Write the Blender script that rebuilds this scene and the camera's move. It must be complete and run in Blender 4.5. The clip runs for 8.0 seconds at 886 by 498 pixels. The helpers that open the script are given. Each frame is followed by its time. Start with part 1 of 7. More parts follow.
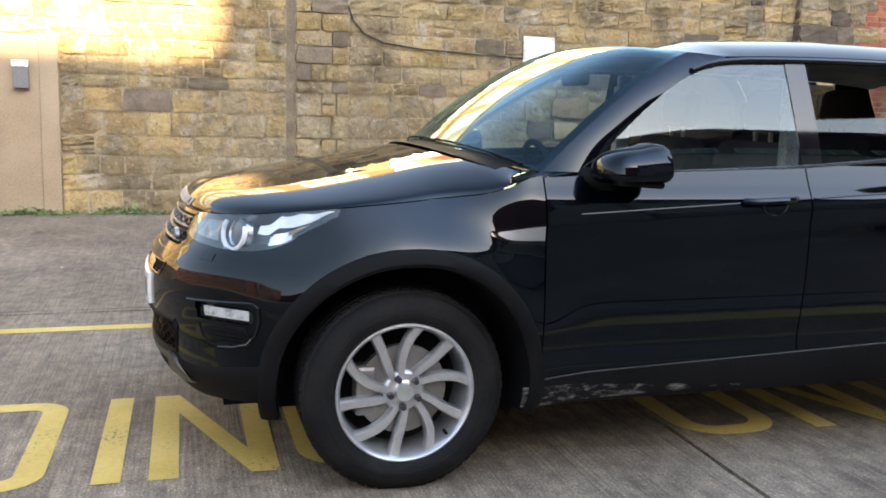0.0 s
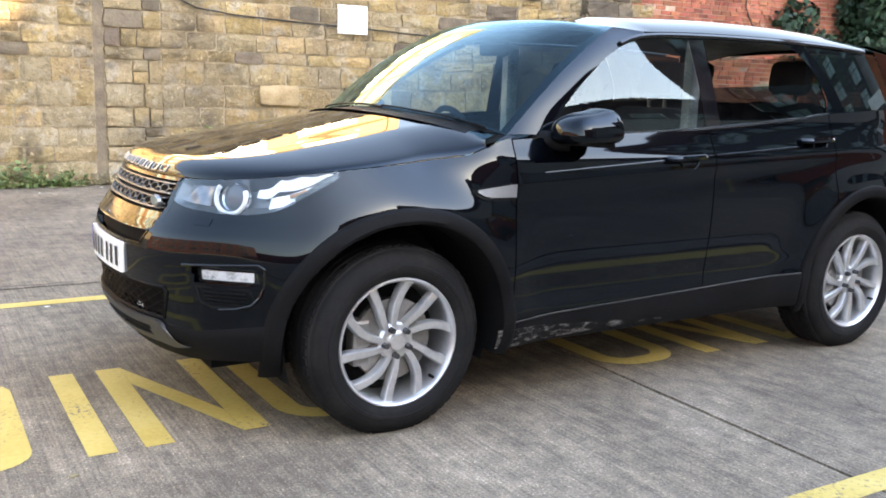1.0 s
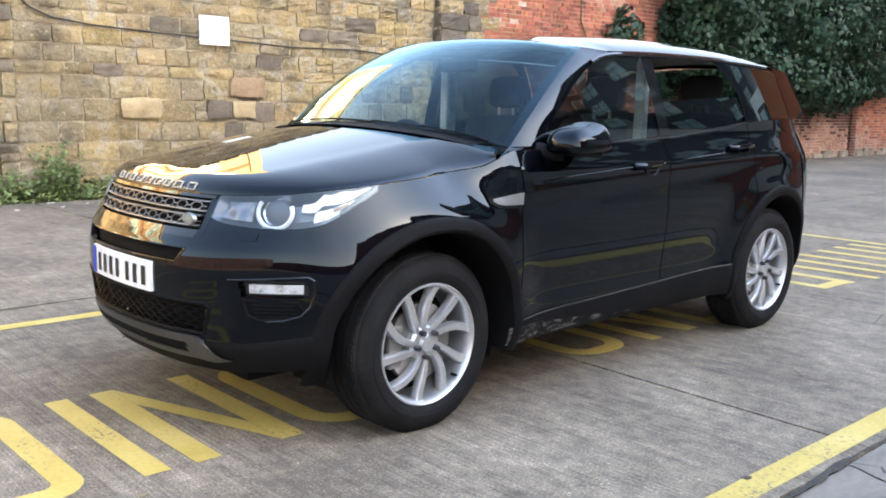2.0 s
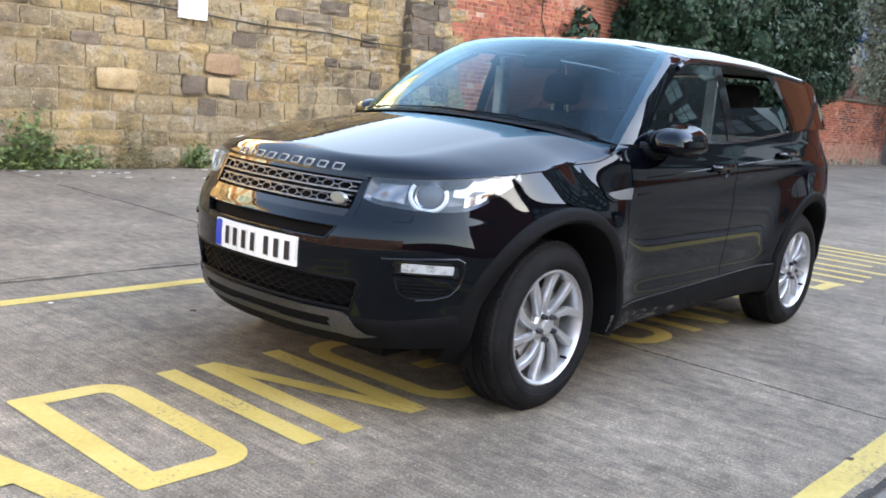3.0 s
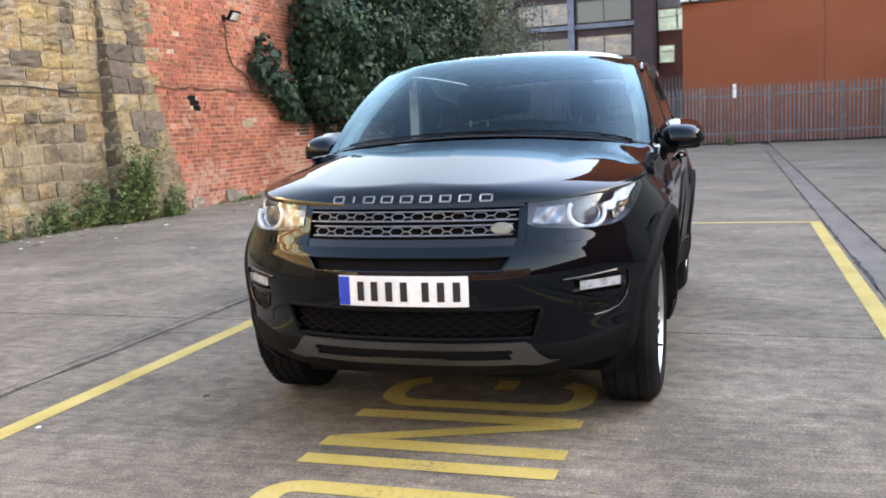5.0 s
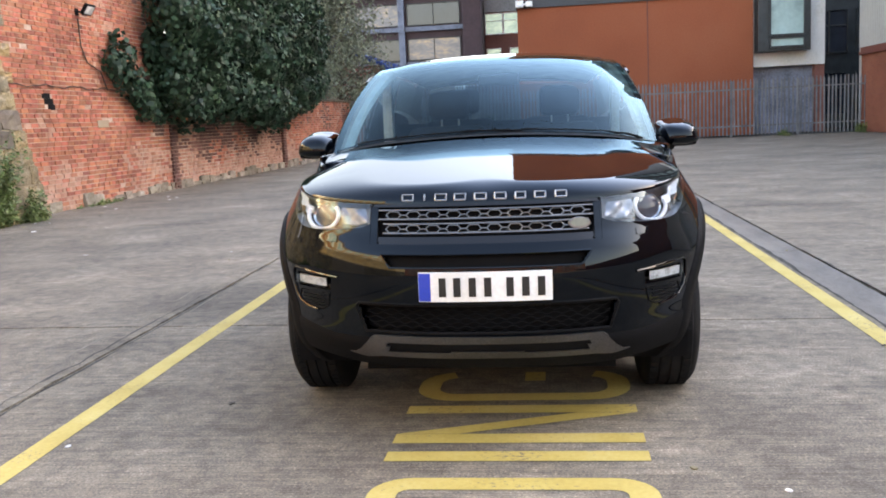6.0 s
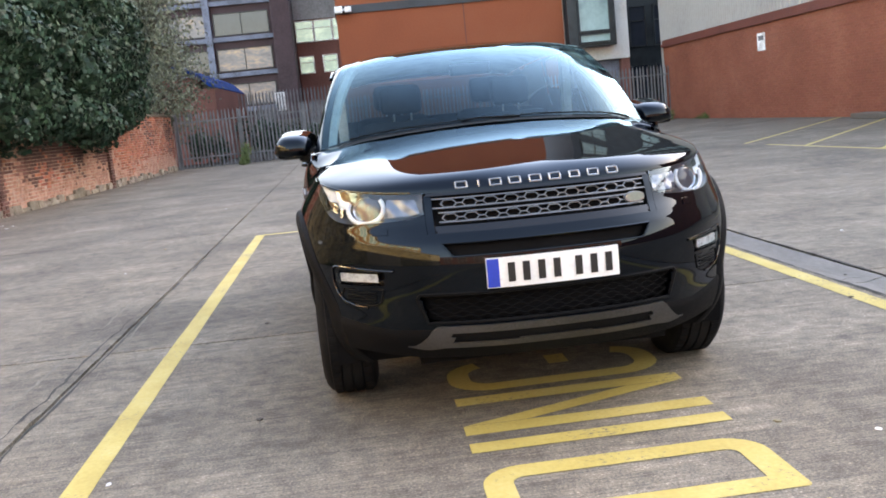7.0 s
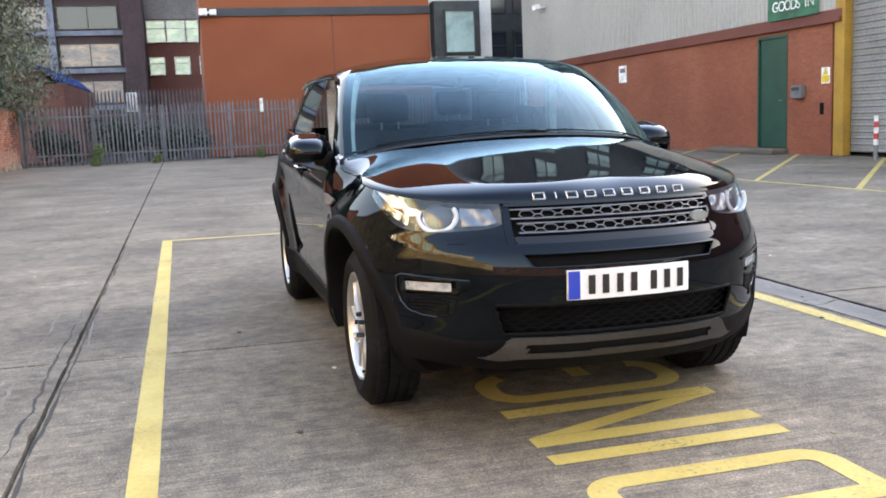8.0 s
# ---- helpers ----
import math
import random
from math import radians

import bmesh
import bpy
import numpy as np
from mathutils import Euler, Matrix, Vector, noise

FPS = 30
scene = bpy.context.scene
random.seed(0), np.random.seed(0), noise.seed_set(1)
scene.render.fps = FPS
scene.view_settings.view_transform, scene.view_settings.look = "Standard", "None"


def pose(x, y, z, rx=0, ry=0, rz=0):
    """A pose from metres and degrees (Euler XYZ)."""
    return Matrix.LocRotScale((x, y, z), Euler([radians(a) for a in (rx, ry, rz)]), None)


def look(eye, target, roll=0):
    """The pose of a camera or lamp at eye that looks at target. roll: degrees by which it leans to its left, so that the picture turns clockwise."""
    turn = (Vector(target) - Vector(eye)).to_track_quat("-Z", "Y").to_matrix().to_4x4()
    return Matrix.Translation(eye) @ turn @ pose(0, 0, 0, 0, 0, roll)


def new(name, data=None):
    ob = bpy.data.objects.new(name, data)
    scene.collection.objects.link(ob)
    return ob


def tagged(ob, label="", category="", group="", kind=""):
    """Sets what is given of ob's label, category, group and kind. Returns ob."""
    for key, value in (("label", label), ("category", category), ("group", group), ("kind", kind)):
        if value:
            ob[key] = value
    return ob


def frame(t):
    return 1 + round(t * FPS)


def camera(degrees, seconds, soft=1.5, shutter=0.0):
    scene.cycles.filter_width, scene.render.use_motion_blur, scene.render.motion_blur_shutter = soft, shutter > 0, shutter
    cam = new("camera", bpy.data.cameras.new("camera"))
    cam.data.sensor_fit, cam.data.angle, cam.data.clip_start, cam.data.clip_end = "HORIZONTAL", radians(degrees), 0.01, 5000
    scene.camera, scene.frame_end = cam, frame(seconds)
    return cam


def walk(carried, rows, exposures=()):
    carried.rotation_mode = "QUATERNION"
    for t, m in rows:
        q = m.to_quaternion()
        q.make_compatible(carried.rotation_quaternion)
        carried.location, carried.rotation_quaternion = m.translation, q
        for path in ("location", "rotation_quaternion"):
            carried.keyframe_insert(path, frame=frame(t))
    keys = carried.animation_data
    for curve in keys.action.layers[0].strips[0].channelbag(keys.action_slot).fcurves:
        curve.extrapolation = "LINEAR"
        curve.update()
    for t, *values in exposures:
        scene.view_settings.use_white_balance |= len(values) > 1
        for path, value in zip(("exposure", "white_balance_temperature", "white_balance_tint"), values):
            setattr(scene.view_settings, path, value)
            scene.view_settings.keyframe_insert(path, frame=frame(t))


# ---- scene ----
cam = camera(51.8, 8.0, soft=1.8)
PATH = [
    (0, (-0.718, -2.99, 1.308), (-0.175, -1.086, 1.025), 1.4),
    (0.5, (-1.16, -3.036, 1.309), (-0.307, -1.268, 0.927), 0.8),
    (1, (-1.547, -2.924, 1.285), (-0.539, -1.229, 0.947), 1.5),
    (2.3, (-2.552, -2.539, 1.303), (-1.184, -1.117, 0.977), 0.7),
    (2.5, (-2.696, -2.457, 1.3), (-1.334, -1.033, 0.955), 0.5),
    (3, (-3.083, -2.138, 1.275), (-1.613, -0.822, 0.948), 4.5),
    (3.5, (-3.412, -1.734, 1.257), (-1.904, -0.47, 0.9), 3.7),
    (4, (-3.662, -1.289, 1.264), (-1.938, -0.325, 0.948), 2.2),
    (4.5, (-3.946, -0.844, 1.261), (-2.076, -0.188, 0.99), -3.4),
    (4.7, (-3.996, -0.652, 1.249), (-2.129, 0.022, 1.001), -3.7),
    (5.8, (-4.338, 0.414, 1.278), (-2.382, 0.713, 0.985), -1.3),
    (6, (-4.354, 0.599, 1.287), (-2.39, 0.849, 1.008), -2.8),
    (6.5, (-4.325, 1.069, 1.292), (-2.358, 1.19, 0.953), -2.2),
    (7, (-4.311, 1.565, 1.271), (-2.338, 1.417, 0.977), -5.9),
    (7.5, (-4.254, 2.024, 1.292), (-2.309, 1.629, 1.047), -5.3),
    (8, (-4.115, 2.478, 1.31), (-2.198, 1.984, 1.024), -2.5),
]
walk(cam, [(t, look(eye, target, roll)) for t, eye, target, roll in PATH],
     exposures=[(0, 3.5, 7700, 13), (0.5, 3.98, 7700, 13), (1, 4.05, 7700, 13), (2.5, 3.99, 7550, 13), (3.5, 3.84, 7500, 14), (4, 3.78, 7450, 14), (4.5, 3.80, 7900, 15), (6, 3.86, 8200, 16), (8, 3.97, 8200, 15)])

# ---- light: bright evening sky, a low warm sun that only clears the roofs ----
SUN_FROM = Vector((0.30, -1.0, 0.40))
world = bpy.data.worlds.new("sky")
scene.world = world
world.use_nodes = True
_n = world.node_tree.nodes
_sky = _n.new("ShaderNodeTexSky")
_sky.sky_type = "NISHITA"
_sky.sun_disc = False
_sky.sun_elevation = math.atan2(SUN_FROM.z, SUN_FROM.xy.length)
_sky.sun_rotation = math.atan2(SUN_FROM.x, SUN_FROM.y)
_sky.air_density, _sky.dust_density, _sky.ozone_density = 1.0, 2.4, 1.0
# a thin veil of haze over the clear sky, denser towards the horizon
_veil = _n.new("ShaderNodeMix")
_veil.data_type = "RGBA"
_veil.inputs[0].default_value = 0.66
_dir, _up, _haze = _n.new("ShaderNodeTexCoord"), _n.new("ShaderNodeSeparateXYZ"), _n.new("ShaderNodeValToRGB")
world.node_tree.links.new(_dir.outputs["Generated"], _up.inputs[0])
world.node_tree.links.new(_up.outputs["Z"], _haze.inputs[0])
_haze.color_ramp.elements[0].color = (1.2, 1.38, 1.62, 1)
_haze.color_ramp.elements[1].color = (0.32, 0.55, 1.06, 1)
for _at, _tone in ((0.30, (1.0, 1.22, 1.52)), (0.55, (0.66, 0.92, 1.38))):
    _mid = _haze.color_ramp.elements.new(_at)
    _mid.color = (*_tone, 1)
# bright thin cloud towards the sun, brightest somewhat to the east of it
_towards, _glow, _lit = _n.new("ShaderNodeVectorMath"), _n.new("ShaderNodeMapRange"), _n.new("ShaderNodeMix")
_towards.operation = "DOT_PRODUCT"
_towards.inputs[1].default_value = Vector((0.64, -0.7, 0.68)).normalized()
world.node_tree.links.new(_dir.outputs["Generated"], _towards.inputs[0])
_glow.interpolation_type = "SMOOTHSTEP"
_glow.inputs["From Min"].default_value, _glow.inputs["From Max"].default_value = 0.48, 1.0
_glow.inputs["To Min"].default_value, _glow.inputs["To Max"].default_value = 0.55, 3.8
world.node_tree.links.new(_towards.outputs["Value"], _glow.inputs["Value"])
_lit.data_type, _lit.blend_type = "RGBA", "MULTIPLY"
_lit.inputs[0].default_value = 1.0
world.node_tree.links.new(_haze.outputs[0], _lit.inputs[6])
world.node_tree.links.new(_glow.outputs[0], _lit.inputs[7])
world.node_tree.links.new(_lit.outputs[2], _veil.inputs[7])
world.node_tree.links.new(_sky.outputs[0], _veil.inputs[6])
world.node_tree.links.new(_veil.outputs[2], _n["Background"].inputs[0])
_n["Background"].inputs[1].default_value = 0.15
_sun = bpy.data.lights.new("sun", "SUN")
_sun.energy, _sun.angle, _sun.color = 4.0, radians(0.6), (1.0, 0.80, 0.52)
sun = new("sun", _sun)
sun.matrix_world = look(SUN_FROM * 40, (0, 0, 0))


# ---- materials ----
def material(name, base, rough=0.6, metal=0.0, dark=None, light=None, scale=(2.0, 40.0), amount=0.5,
             bump=0.0, bump_scale=60.0, random_tint=0.0, coat=0.0, spec=0.5, stretch=(1, 1, 1), rough_var=0.0, local=False, spec_tint=(1, 1, 1)):
    """A procedural surface: base colour broken up by a broad and a fine noise, with relief from the fine one."""
    m = bpy.data.materials.new(name)
    m.use_nodes = True
    nt = m.node_tree
    N, L = nt.nodes, nt.links
    b = N["Principled BSDF"]
    b.inputs["Roughness"].default_value = rough
    b.inputs["Metallic"].default_value = metal
    b.inputs["Coat Weight"].default_value = coat
    b.inputs["Coat Roughness"].default_value = 0.02
    b.inputs["Coat IOR"].default_value = 1.42
    b.inputs["Specular IOR Level"].default_value = spec
    b.inputs["Specular Tint"].default_value = (*spec_tint, 1)
    dark = dark or tuple(c * 0.62 for c in base)
    light = light or tuple(min(1, c * 1.3) for c in base)
    geo = N.new("ShaderNodeNewGeometry")
    coord = geo.outputs["Position"]
    if local:
        tc = N.new("ShaderNodeTexCoord")
        coord = tc.outputs["Object"]
    mp = N.new("ShaderNodeMapping")
    mp.inputs["Scale"].default_value = stretch
    L.new(coord, mp.inputs["Vector"])
    big = N.new("ShaderNodeTexNoise")
    big.inputs["Scale"].default_value, big.inputs["Detail"].default_value = scale[0], 6
    fine = N.new("ShaderNodeTexNoise")
    fine.inputs["Scale"].default_value, fine.inputs["Detail"].default_value = scale[1], 4
    L.new(mp.outputs[0], big.inputs["Vector"])
    L.new(mp.outputs[0], fine.inputs["Vector"])
    add = N.new("ShaderNodeMath")
    add.operation = "MULTIPLY_ADD"
    add.inputs[1].default_value = 0.35
    L.new(fine.outputs["Fac"], add.inputs[0])
    sub = N.new("ShaderNodeMath")
    sub.operation = "MULTIPLY"
    sub.inputs[1].default_value = 0.65
    L.new(big.outputs["Fac"], sub.inputs[0])
    L.new(sub.outputs[0], add.inputs[2])
    ramp = N.new("ShaderNodeValToRGB")
    e = ramp.color_ramp.elements
    e[0].position, e[1].position = 0.5 - amount * 0.34, 0.5 + amount * 0.34
    e[0].color, e[1].color = (*dark, 1), (*light, 1)
    mid = ramp.color_ramp.elements.new(0.5)
    mid.color = (*base, 1)
    L.new(add.outputs[0], ramp.inputs[0])
    out = ramp.outputs[0]
    if random_tint:
        info = N.new("ShaderNodeObjectInfo")
        isl = N.new("ShaderNodeMath")
        isl.operation = "ADD"
        L.new(info.outputs["Random"], isl.inputs[0])
        L.new(geo.outputs["Random Per Island"], isl.inputs[1])
        fr = N.new("ShaderNodeMath")
        fr.operation = "FRACT"
        L.new(isl.outputs[0], fr.inputs[0])
        mr = N.new("ShaderNodeMapRange")
        mr.inputs["To Min"].default_value, mr.inputs["To Max"].default_value = 1 - random_tint, 1 + random_tint * 0.6
        L.new(fr.outputs[0], mr.inputs["Value"])
        hs = N.new("ShaderNodeHueSaturation")
        L.new(mr.outputs[0], hs.inputs["Value"])
        h2 = N.new("ShaderNodeMapRange")
        h2.inputs["To Min"].default_value, h2.inputs["To Max"].default_value = 0.5 - 0.025 * random_tint, 0.5 + 0.025 * random_tint
        f7 = N.new("ShaderNodeMath")
        f7.operation = "MULTIPLY"
        f7.inputs[1].default_value = 7.31
        L.new(fr.outputs[0], f7.inputs[0])
        f8 = N.new("ShaderNodeMath")
        f8.operation = "FRACT"
        L.new(f7.outputs[0], f8.inputs[0])
        L.new(f8.outputs[0], h2.inputs["Value"])
        L.new(h2.outputs[0], hs.inputs["Hue"])
        L.new(out, hs.inputs["Color"])
        out = hs.outputs[0]
    L.new(out, b.inputs["Base Color"])
    if rough_var:
        rr = N.new("ShaderNodeMapRange")
        rr.inputs["To Min"].default_value, rr.inputs["To Max"].default_value = max(0.02, rough - rough_var), min(1, rough + rough_var)
        L.new(add.outputs[0], rr.inputs["Value"])
        L.new(rr.outputs[0], b.inputs["Roughness"])
    if bump:
        tex = N.new("ShaderNodeTexNoise")
        tex.inputs["Scale"].default_value, tex.inputs["Detail"].default_value = bump_scale, 5
        L.new(mp.outputs[0], tex.inputs["Vector"])
        bp = N.new("ShaderNodeBump")
        bp.inputs["Strength"].default_value, bp.inputs["Distance"].default_value = min(1, bump), 0.01
        L.new(tex.outputs["Fac"], bp.inputs["Height"])
        L.new(bp.outputs[0], b.inputs["Normal"])
    return m


def glass(name, tint, f0=0.07, mirror=(0.80, 0.95, 1.0), power=3.6):
    """A thin pane: it lets tinted light through and mirrors more at grazing angles."""
    m = bpy.data.materials.new(name)
    m.use_nodes = True
    N, L = m.node_tree.nodes, m.node_tree.links
    N.remove(N["Principled BSDF"])
    tr, gl, mix, lw = N.new("ShaderNodeBsdfTransparent"), N.new("ShaderNodeBsdfGlossy"), N.new("ShaderNodeMixShader"), N.new("ShaderNodeLayerWeight")
    tr.inputs[0].default_value = (*tint, 1)
    gl.inputs["Roughness"].default_value = 0.0
    gl.inputs["Color"].default_value = (*mirror, 1)
    lw.inputs["Blend"].default_value = 0.5
    p, r = N.new("ShaderNodeMath"), N.new("ShaderNodeMapRange")
    p.operation = "POWER"
    p.inputs[1].default_value = power
    r.inputs["To Min"].default_value, r.inputs["To Max"].default_value = f0, 1.0
    L.new(lw.outputs["Facing"], p.inputs[0])
    L.new(p.outputs[0], r.inputs["Value"])
    L.new(r.outputs[0], mix.inputs[0])
    L.new(tr.outputs[0], mix.inputs[1])
    L.new(gl.outputs[0], mix.inputs[2])
    L.new(mix.outputs[0], N["Material Output"].inputs["Surface"])
    return m


def concrete_material():
    """Brush-finished yard concrete: broad stains, oil spots and fine lines across the bay."""
    m = material("yard concrete", (0.136, 0.110, 0.079), 0.88, dark=(0.080, 0.063, 0.046), light=(0.198, 0.165, 0.124), scale=(1.1, 24.0), amount=0.7)
    N, L = m.node_tree.nodes, m.node_tree.links
    b = N["Principled BSDF"]
    src = b.inputs["Base Color"].links[0].from_socket
    geo = N.new("ShaderNodeNewGeometry")

    def noise_at(scale, stretch, detail=5):
        mp = N.new("ShaderNodeMapping")
        mp.inputs["Scale"].default_value = stretch
        L.new(geo.outputs["Position"], mp.inputs["Vector"])
        t = N.new("ShaderNodeTexNoise")
        t.inputs["Scale"].default_value, t.inputs["Detail"].default_value = scale, detail
        L.new(mp.outputs[0], t.inputs["Vector"])
        return t.outputs["Fac"]

    def ramp(v, a, b2, lo, hi):
        r = N.new("ShaderNodeMapRange")
        r.inputs["From Min"].default_value, r.inputs["From Max"].default_value = a, b2
        r.inputs["To Min"].default_value, r.inputs["To Max"].default_value = lo, hi
        L.new(v, r.inputs["Value"])
        return r.outputs[0]

    def times(c, f):
        mx = N.new("ShaderNodeMix")
        mx.data_type, mx.blend_type = "RGBA", "MULTIPLY"
        mx.inputs[0].default_value = 1
        L.new(c, mx.inputs[6])
        L.new(f, mx.inputs[7])
        return mx.outputs[2]

    lines = noise_at(30.0, (2.6, 0.07, 1), 3)
    streaks = noise_at(2.2, (1.2, 0.5, 1))
    speck = noise_at(110.0, (1, 1, 1), 4)
    blotch = noise_at(11.0, (1, 0.8, 1), 8)
    broad = noise_at(0.45, (1, 1, 1), 3)
    spots = noise_at(3.3, (1, 1, 1), 2)
    chips = noise_at(58.0, (1.3, 0.6, 1), 2)
    flecks = noise_at(120.0, (1.2, 0.6, 1), 1)
    c = times(src, ramp(lines, 0.33, 0.67, 0.75, 1.22))
    c = times(c, ramp(streaks, 0.3, 0.7, 0.8, 1.18))
    c = times(c, ramp(blotch, 0.33, 0.67, 0.74, 1.27))
    c = times(c, ramp(speck, 0.35, 0.65, 0.7, 1.28))
    c = times(c, ramp(broad, 0.35, 0.65, 0.86, 1.2))
    c = times(c, ramp(spots, 0.24, 0.36, 0.68, 1.0))
    c = times(c, ramp(chips, 0.26, 0.33, 0.5, 1.0))
    c = times(c, ramp(chips, 0.62, 0.70, 1.0, 1.5))
    c = times(c, ramp(flecks, 0.60, 0.70, 1.0, 1.75))
    c = times(c, ramp(flecks, 0.30, 0.38, 0.6, 1.0))
    L.new(c, b.inputs["Base Color"])
    bp = N.new("ShaderNodeBump")
    bp.inputs["Strength"].default_value, bp.inputs["Distance"].default_value = 0.7, 0.007
    L.new(lines, bp.inputs["Height"])
    bp2 = N.new("ShaderNodeBump")
    bp2.inputs["Strength"].default_value, bp2.inputs["Distance"].default_value = 0.4, 0.004
    L.new(speck, bp2.inputs["Height"])
    L.new(bp.outputs[0], bp2.inputs["Normal"])
    L.new(bp2.outputs[0], b.inputs["Normal"])
    return m


def paint_line_material():
    """Yellow road paint, worn through to the concrete in specks and scuffs."""
    m = material("yellow road paint", (0.44, 0.325, 0.082), 0.7, dark=(0.35, 0.245, 0.05), light=(0.50, 0.39, 0.135), scale=(3.0, 50.0), amount=0.6)
    N, L = m.node_tree.nodes, m.node_tree.links
    b = N["Principled BSDF"]
    src = b.inputs["Base Color"].links[0].from_socket
    geo = N.new("ShaderNodeNewGeometry")
    mp = N.new("ShaderNodeMapping")
    mp.inputs["Scale"].default_value = (1.2, 0.8, 1)
    L.new(geo.outputs["Position"], mp.inputs["Vector"])
    a, c = N.new("ShaderNodeTexNoise"), N.new("ShaderNodeTexNoise")
    a.inputs["Scale"].default_value, a.inputs["Detail"].default_value, a.inputs["Roughness"].default_value = 55, 6, 0.7
    c.inputs["Scale"].default_value, c.inputs["Detail"].default_value = 2.2, 3
    L.new(mp.outputs[0], a.inputs["Vector"])
    L.new(geo.outputs["Position"], c.inputs["Vector"])
    s = N.new("ShaderNodeMath")
    s.operation = "MULTIPLY_ADD"
    s.inputs[1].default_value = 0.5
    L.new(c.outputs["Fac"], s.inputs[0])
    L.new(a.outputs["Fac"], s.inputs[2])
    r = N.new("ShaderNodeMapRange")
    r.inputs["From Min"].default_value, r.inputs["From Max"].default_value = 0.86, 0.95
    L.new(s.outputs[0], r.inputs["Value"])
    mx = N.new("ShaderNodeMix")
    mx.data_type = "RGBA"
    L.new(r.outputs[0], mx.inputs[0])
    L.new(src, mx.inputs[6])
    mx.inputs[7].default_value = (0.13, 0.11, 0.075, 1)
    L.new(mx.outputs[2], b.inputs["Base Color"])
    return m


def stone_material(name, warm, cool, soot):
    """Weathered sandstone: each block its own tint between ochre and grey, lime bloom, grime in drifts, pitted faces."""
    m = material(name, warm, 0.93, dark=tuple(c * 0.5 for c in warm), light=tuple(min(1, c * 1.35) for c in warm), scale=(3.0, 24), amount=0.85, random_tint=0.3)
    N, L = m.node_tree.nodes, m.node_tree.links
    b = N["Principled BSDF"]
    src = b.inputs["Base Color"].links[0].from_socket
    geo, info = N.new("ShaderNodeNewGeometry"), N.new("ShaderNodeObjectInfo")

    def noise_at(scale, detail=6, rough=0.6):
        t = N.new("ShaderNodeTexNoise")
        t.inputs["Scale"].default_value, t.inputs["Detail"].default_value, t.inputs["Roughness"].default_value = scale, detail, rough
        L.new(geo.outputs["Position"], t.inputs["Vector"])
        return t.outputs["Fac"]

    def ramp(v, a0, a1, lo, hi):
        r = N.new("ShaderNodeMapRange")
        r.inputs["From Min"].default_value, r.inputs["From Max"].default_value = a0, a1
        r.inputs["To Min"].default_value, r.inputs["To Max"].default_value = lo, hi
        L.new(v, r.inputs["Value"])
        return r.outputs[0]

    def mixed(f, c, other, mode="MIX"):
        mx = N.new("ShaderNodeMix")
        mx.data_type, mx.blend_type = "RGBA", mode
        L.new(f, mx.inputs[0])
        L.new(c, mx.inputs[6])
        mx.inputs[7].default_value = (*other, 1)
        return mx.outputs[2]

    add = N.new("ShaderNodeMath")
    add.operation = "ADD"
    L.new(info.outputs["Random"], add.inputs[0])
    L.new(geo.outputs["Random Per Island"], add.inputs[1])
    f3, f4 = N.new("ShaderNodeMath"), N.new("ShaderNodeMath")
    f3.operation, f4.operation = "MULTIPLY", "FRACT"
    f3.inputs[1].default_value = 3.77
    L.new(add.outputs[0], f3.inputs[0])
    L.new(f3.outputs[0], f4.inputs[0])
    drift = noise_at(0.55, 3)
    both = N.new("ShaderNodeMath")
    both.operation = "MULTIPLY_ADD"
    both.inputs[1].default_value = 0.35
    L.new(f4.outputs[0], both.inputs[0])
    L.new(drift, both.inputs[2])
    c = mixed(ramp(both.outputs[0], 0.5, 0.86, 0.0, 0.9), src, cool)
    c = mixed(ramp(noise_at(4.0), 0.53, 0.64, 0.0, 0.85), c, (0.38, 0.335, 0.255))
    c = mixed(ramp(noise_at(0.75, 6), 0.47, 0.62, 0.0, 0.62), c, (0.15, 0.112, 0.068))
    c = mixed(ramp(noise_at(1.9, 8), 0.50, 0.66, 0.0, soot), c, (0.047, 0.039, 0.03))
    c = mixed(ramp(noise_at(13.0, 8, 0.7), 0.57, 0.67, 0.0, 0.7), c, (0.52, 0.42, 0.26))
    c = mixed(ramp(noise_at(17.0, 8, 0.7), 0.33, 0.42, 0.6, 0.0), c, (0.10, 0.074, 0.042))
    c = mixed(ramp(noise_at(48.0, 3), 0.30, 0.40, 0.6, 0.0), c, (0.06, 0.047, 0.03))
    L.new(c, b.inputs["Base Color"])
    bp, bp2 = N.new("ShaderNodeBump"), N.new("ShaderNodeBump")
    bp.inputs["Strength"].default_value, bp.inputs["Distance"].default_value = 1.0, 0.06
    L.new(noise_at(9.0, 8, 0.62), bp.inputs["Height"])
    bp2.inputs["Strength"].default_value, bp2.inputs["Distance"].default_value = 0.8, 0.008
    L.new(noise_at(70.0, 4), bp2.inputs["Height"])
    L.new(bp.outputs[0], bp2.inputs["Normal"])
    L.new(bp2.outputs[0], b.inputs["Normal"])
    return m


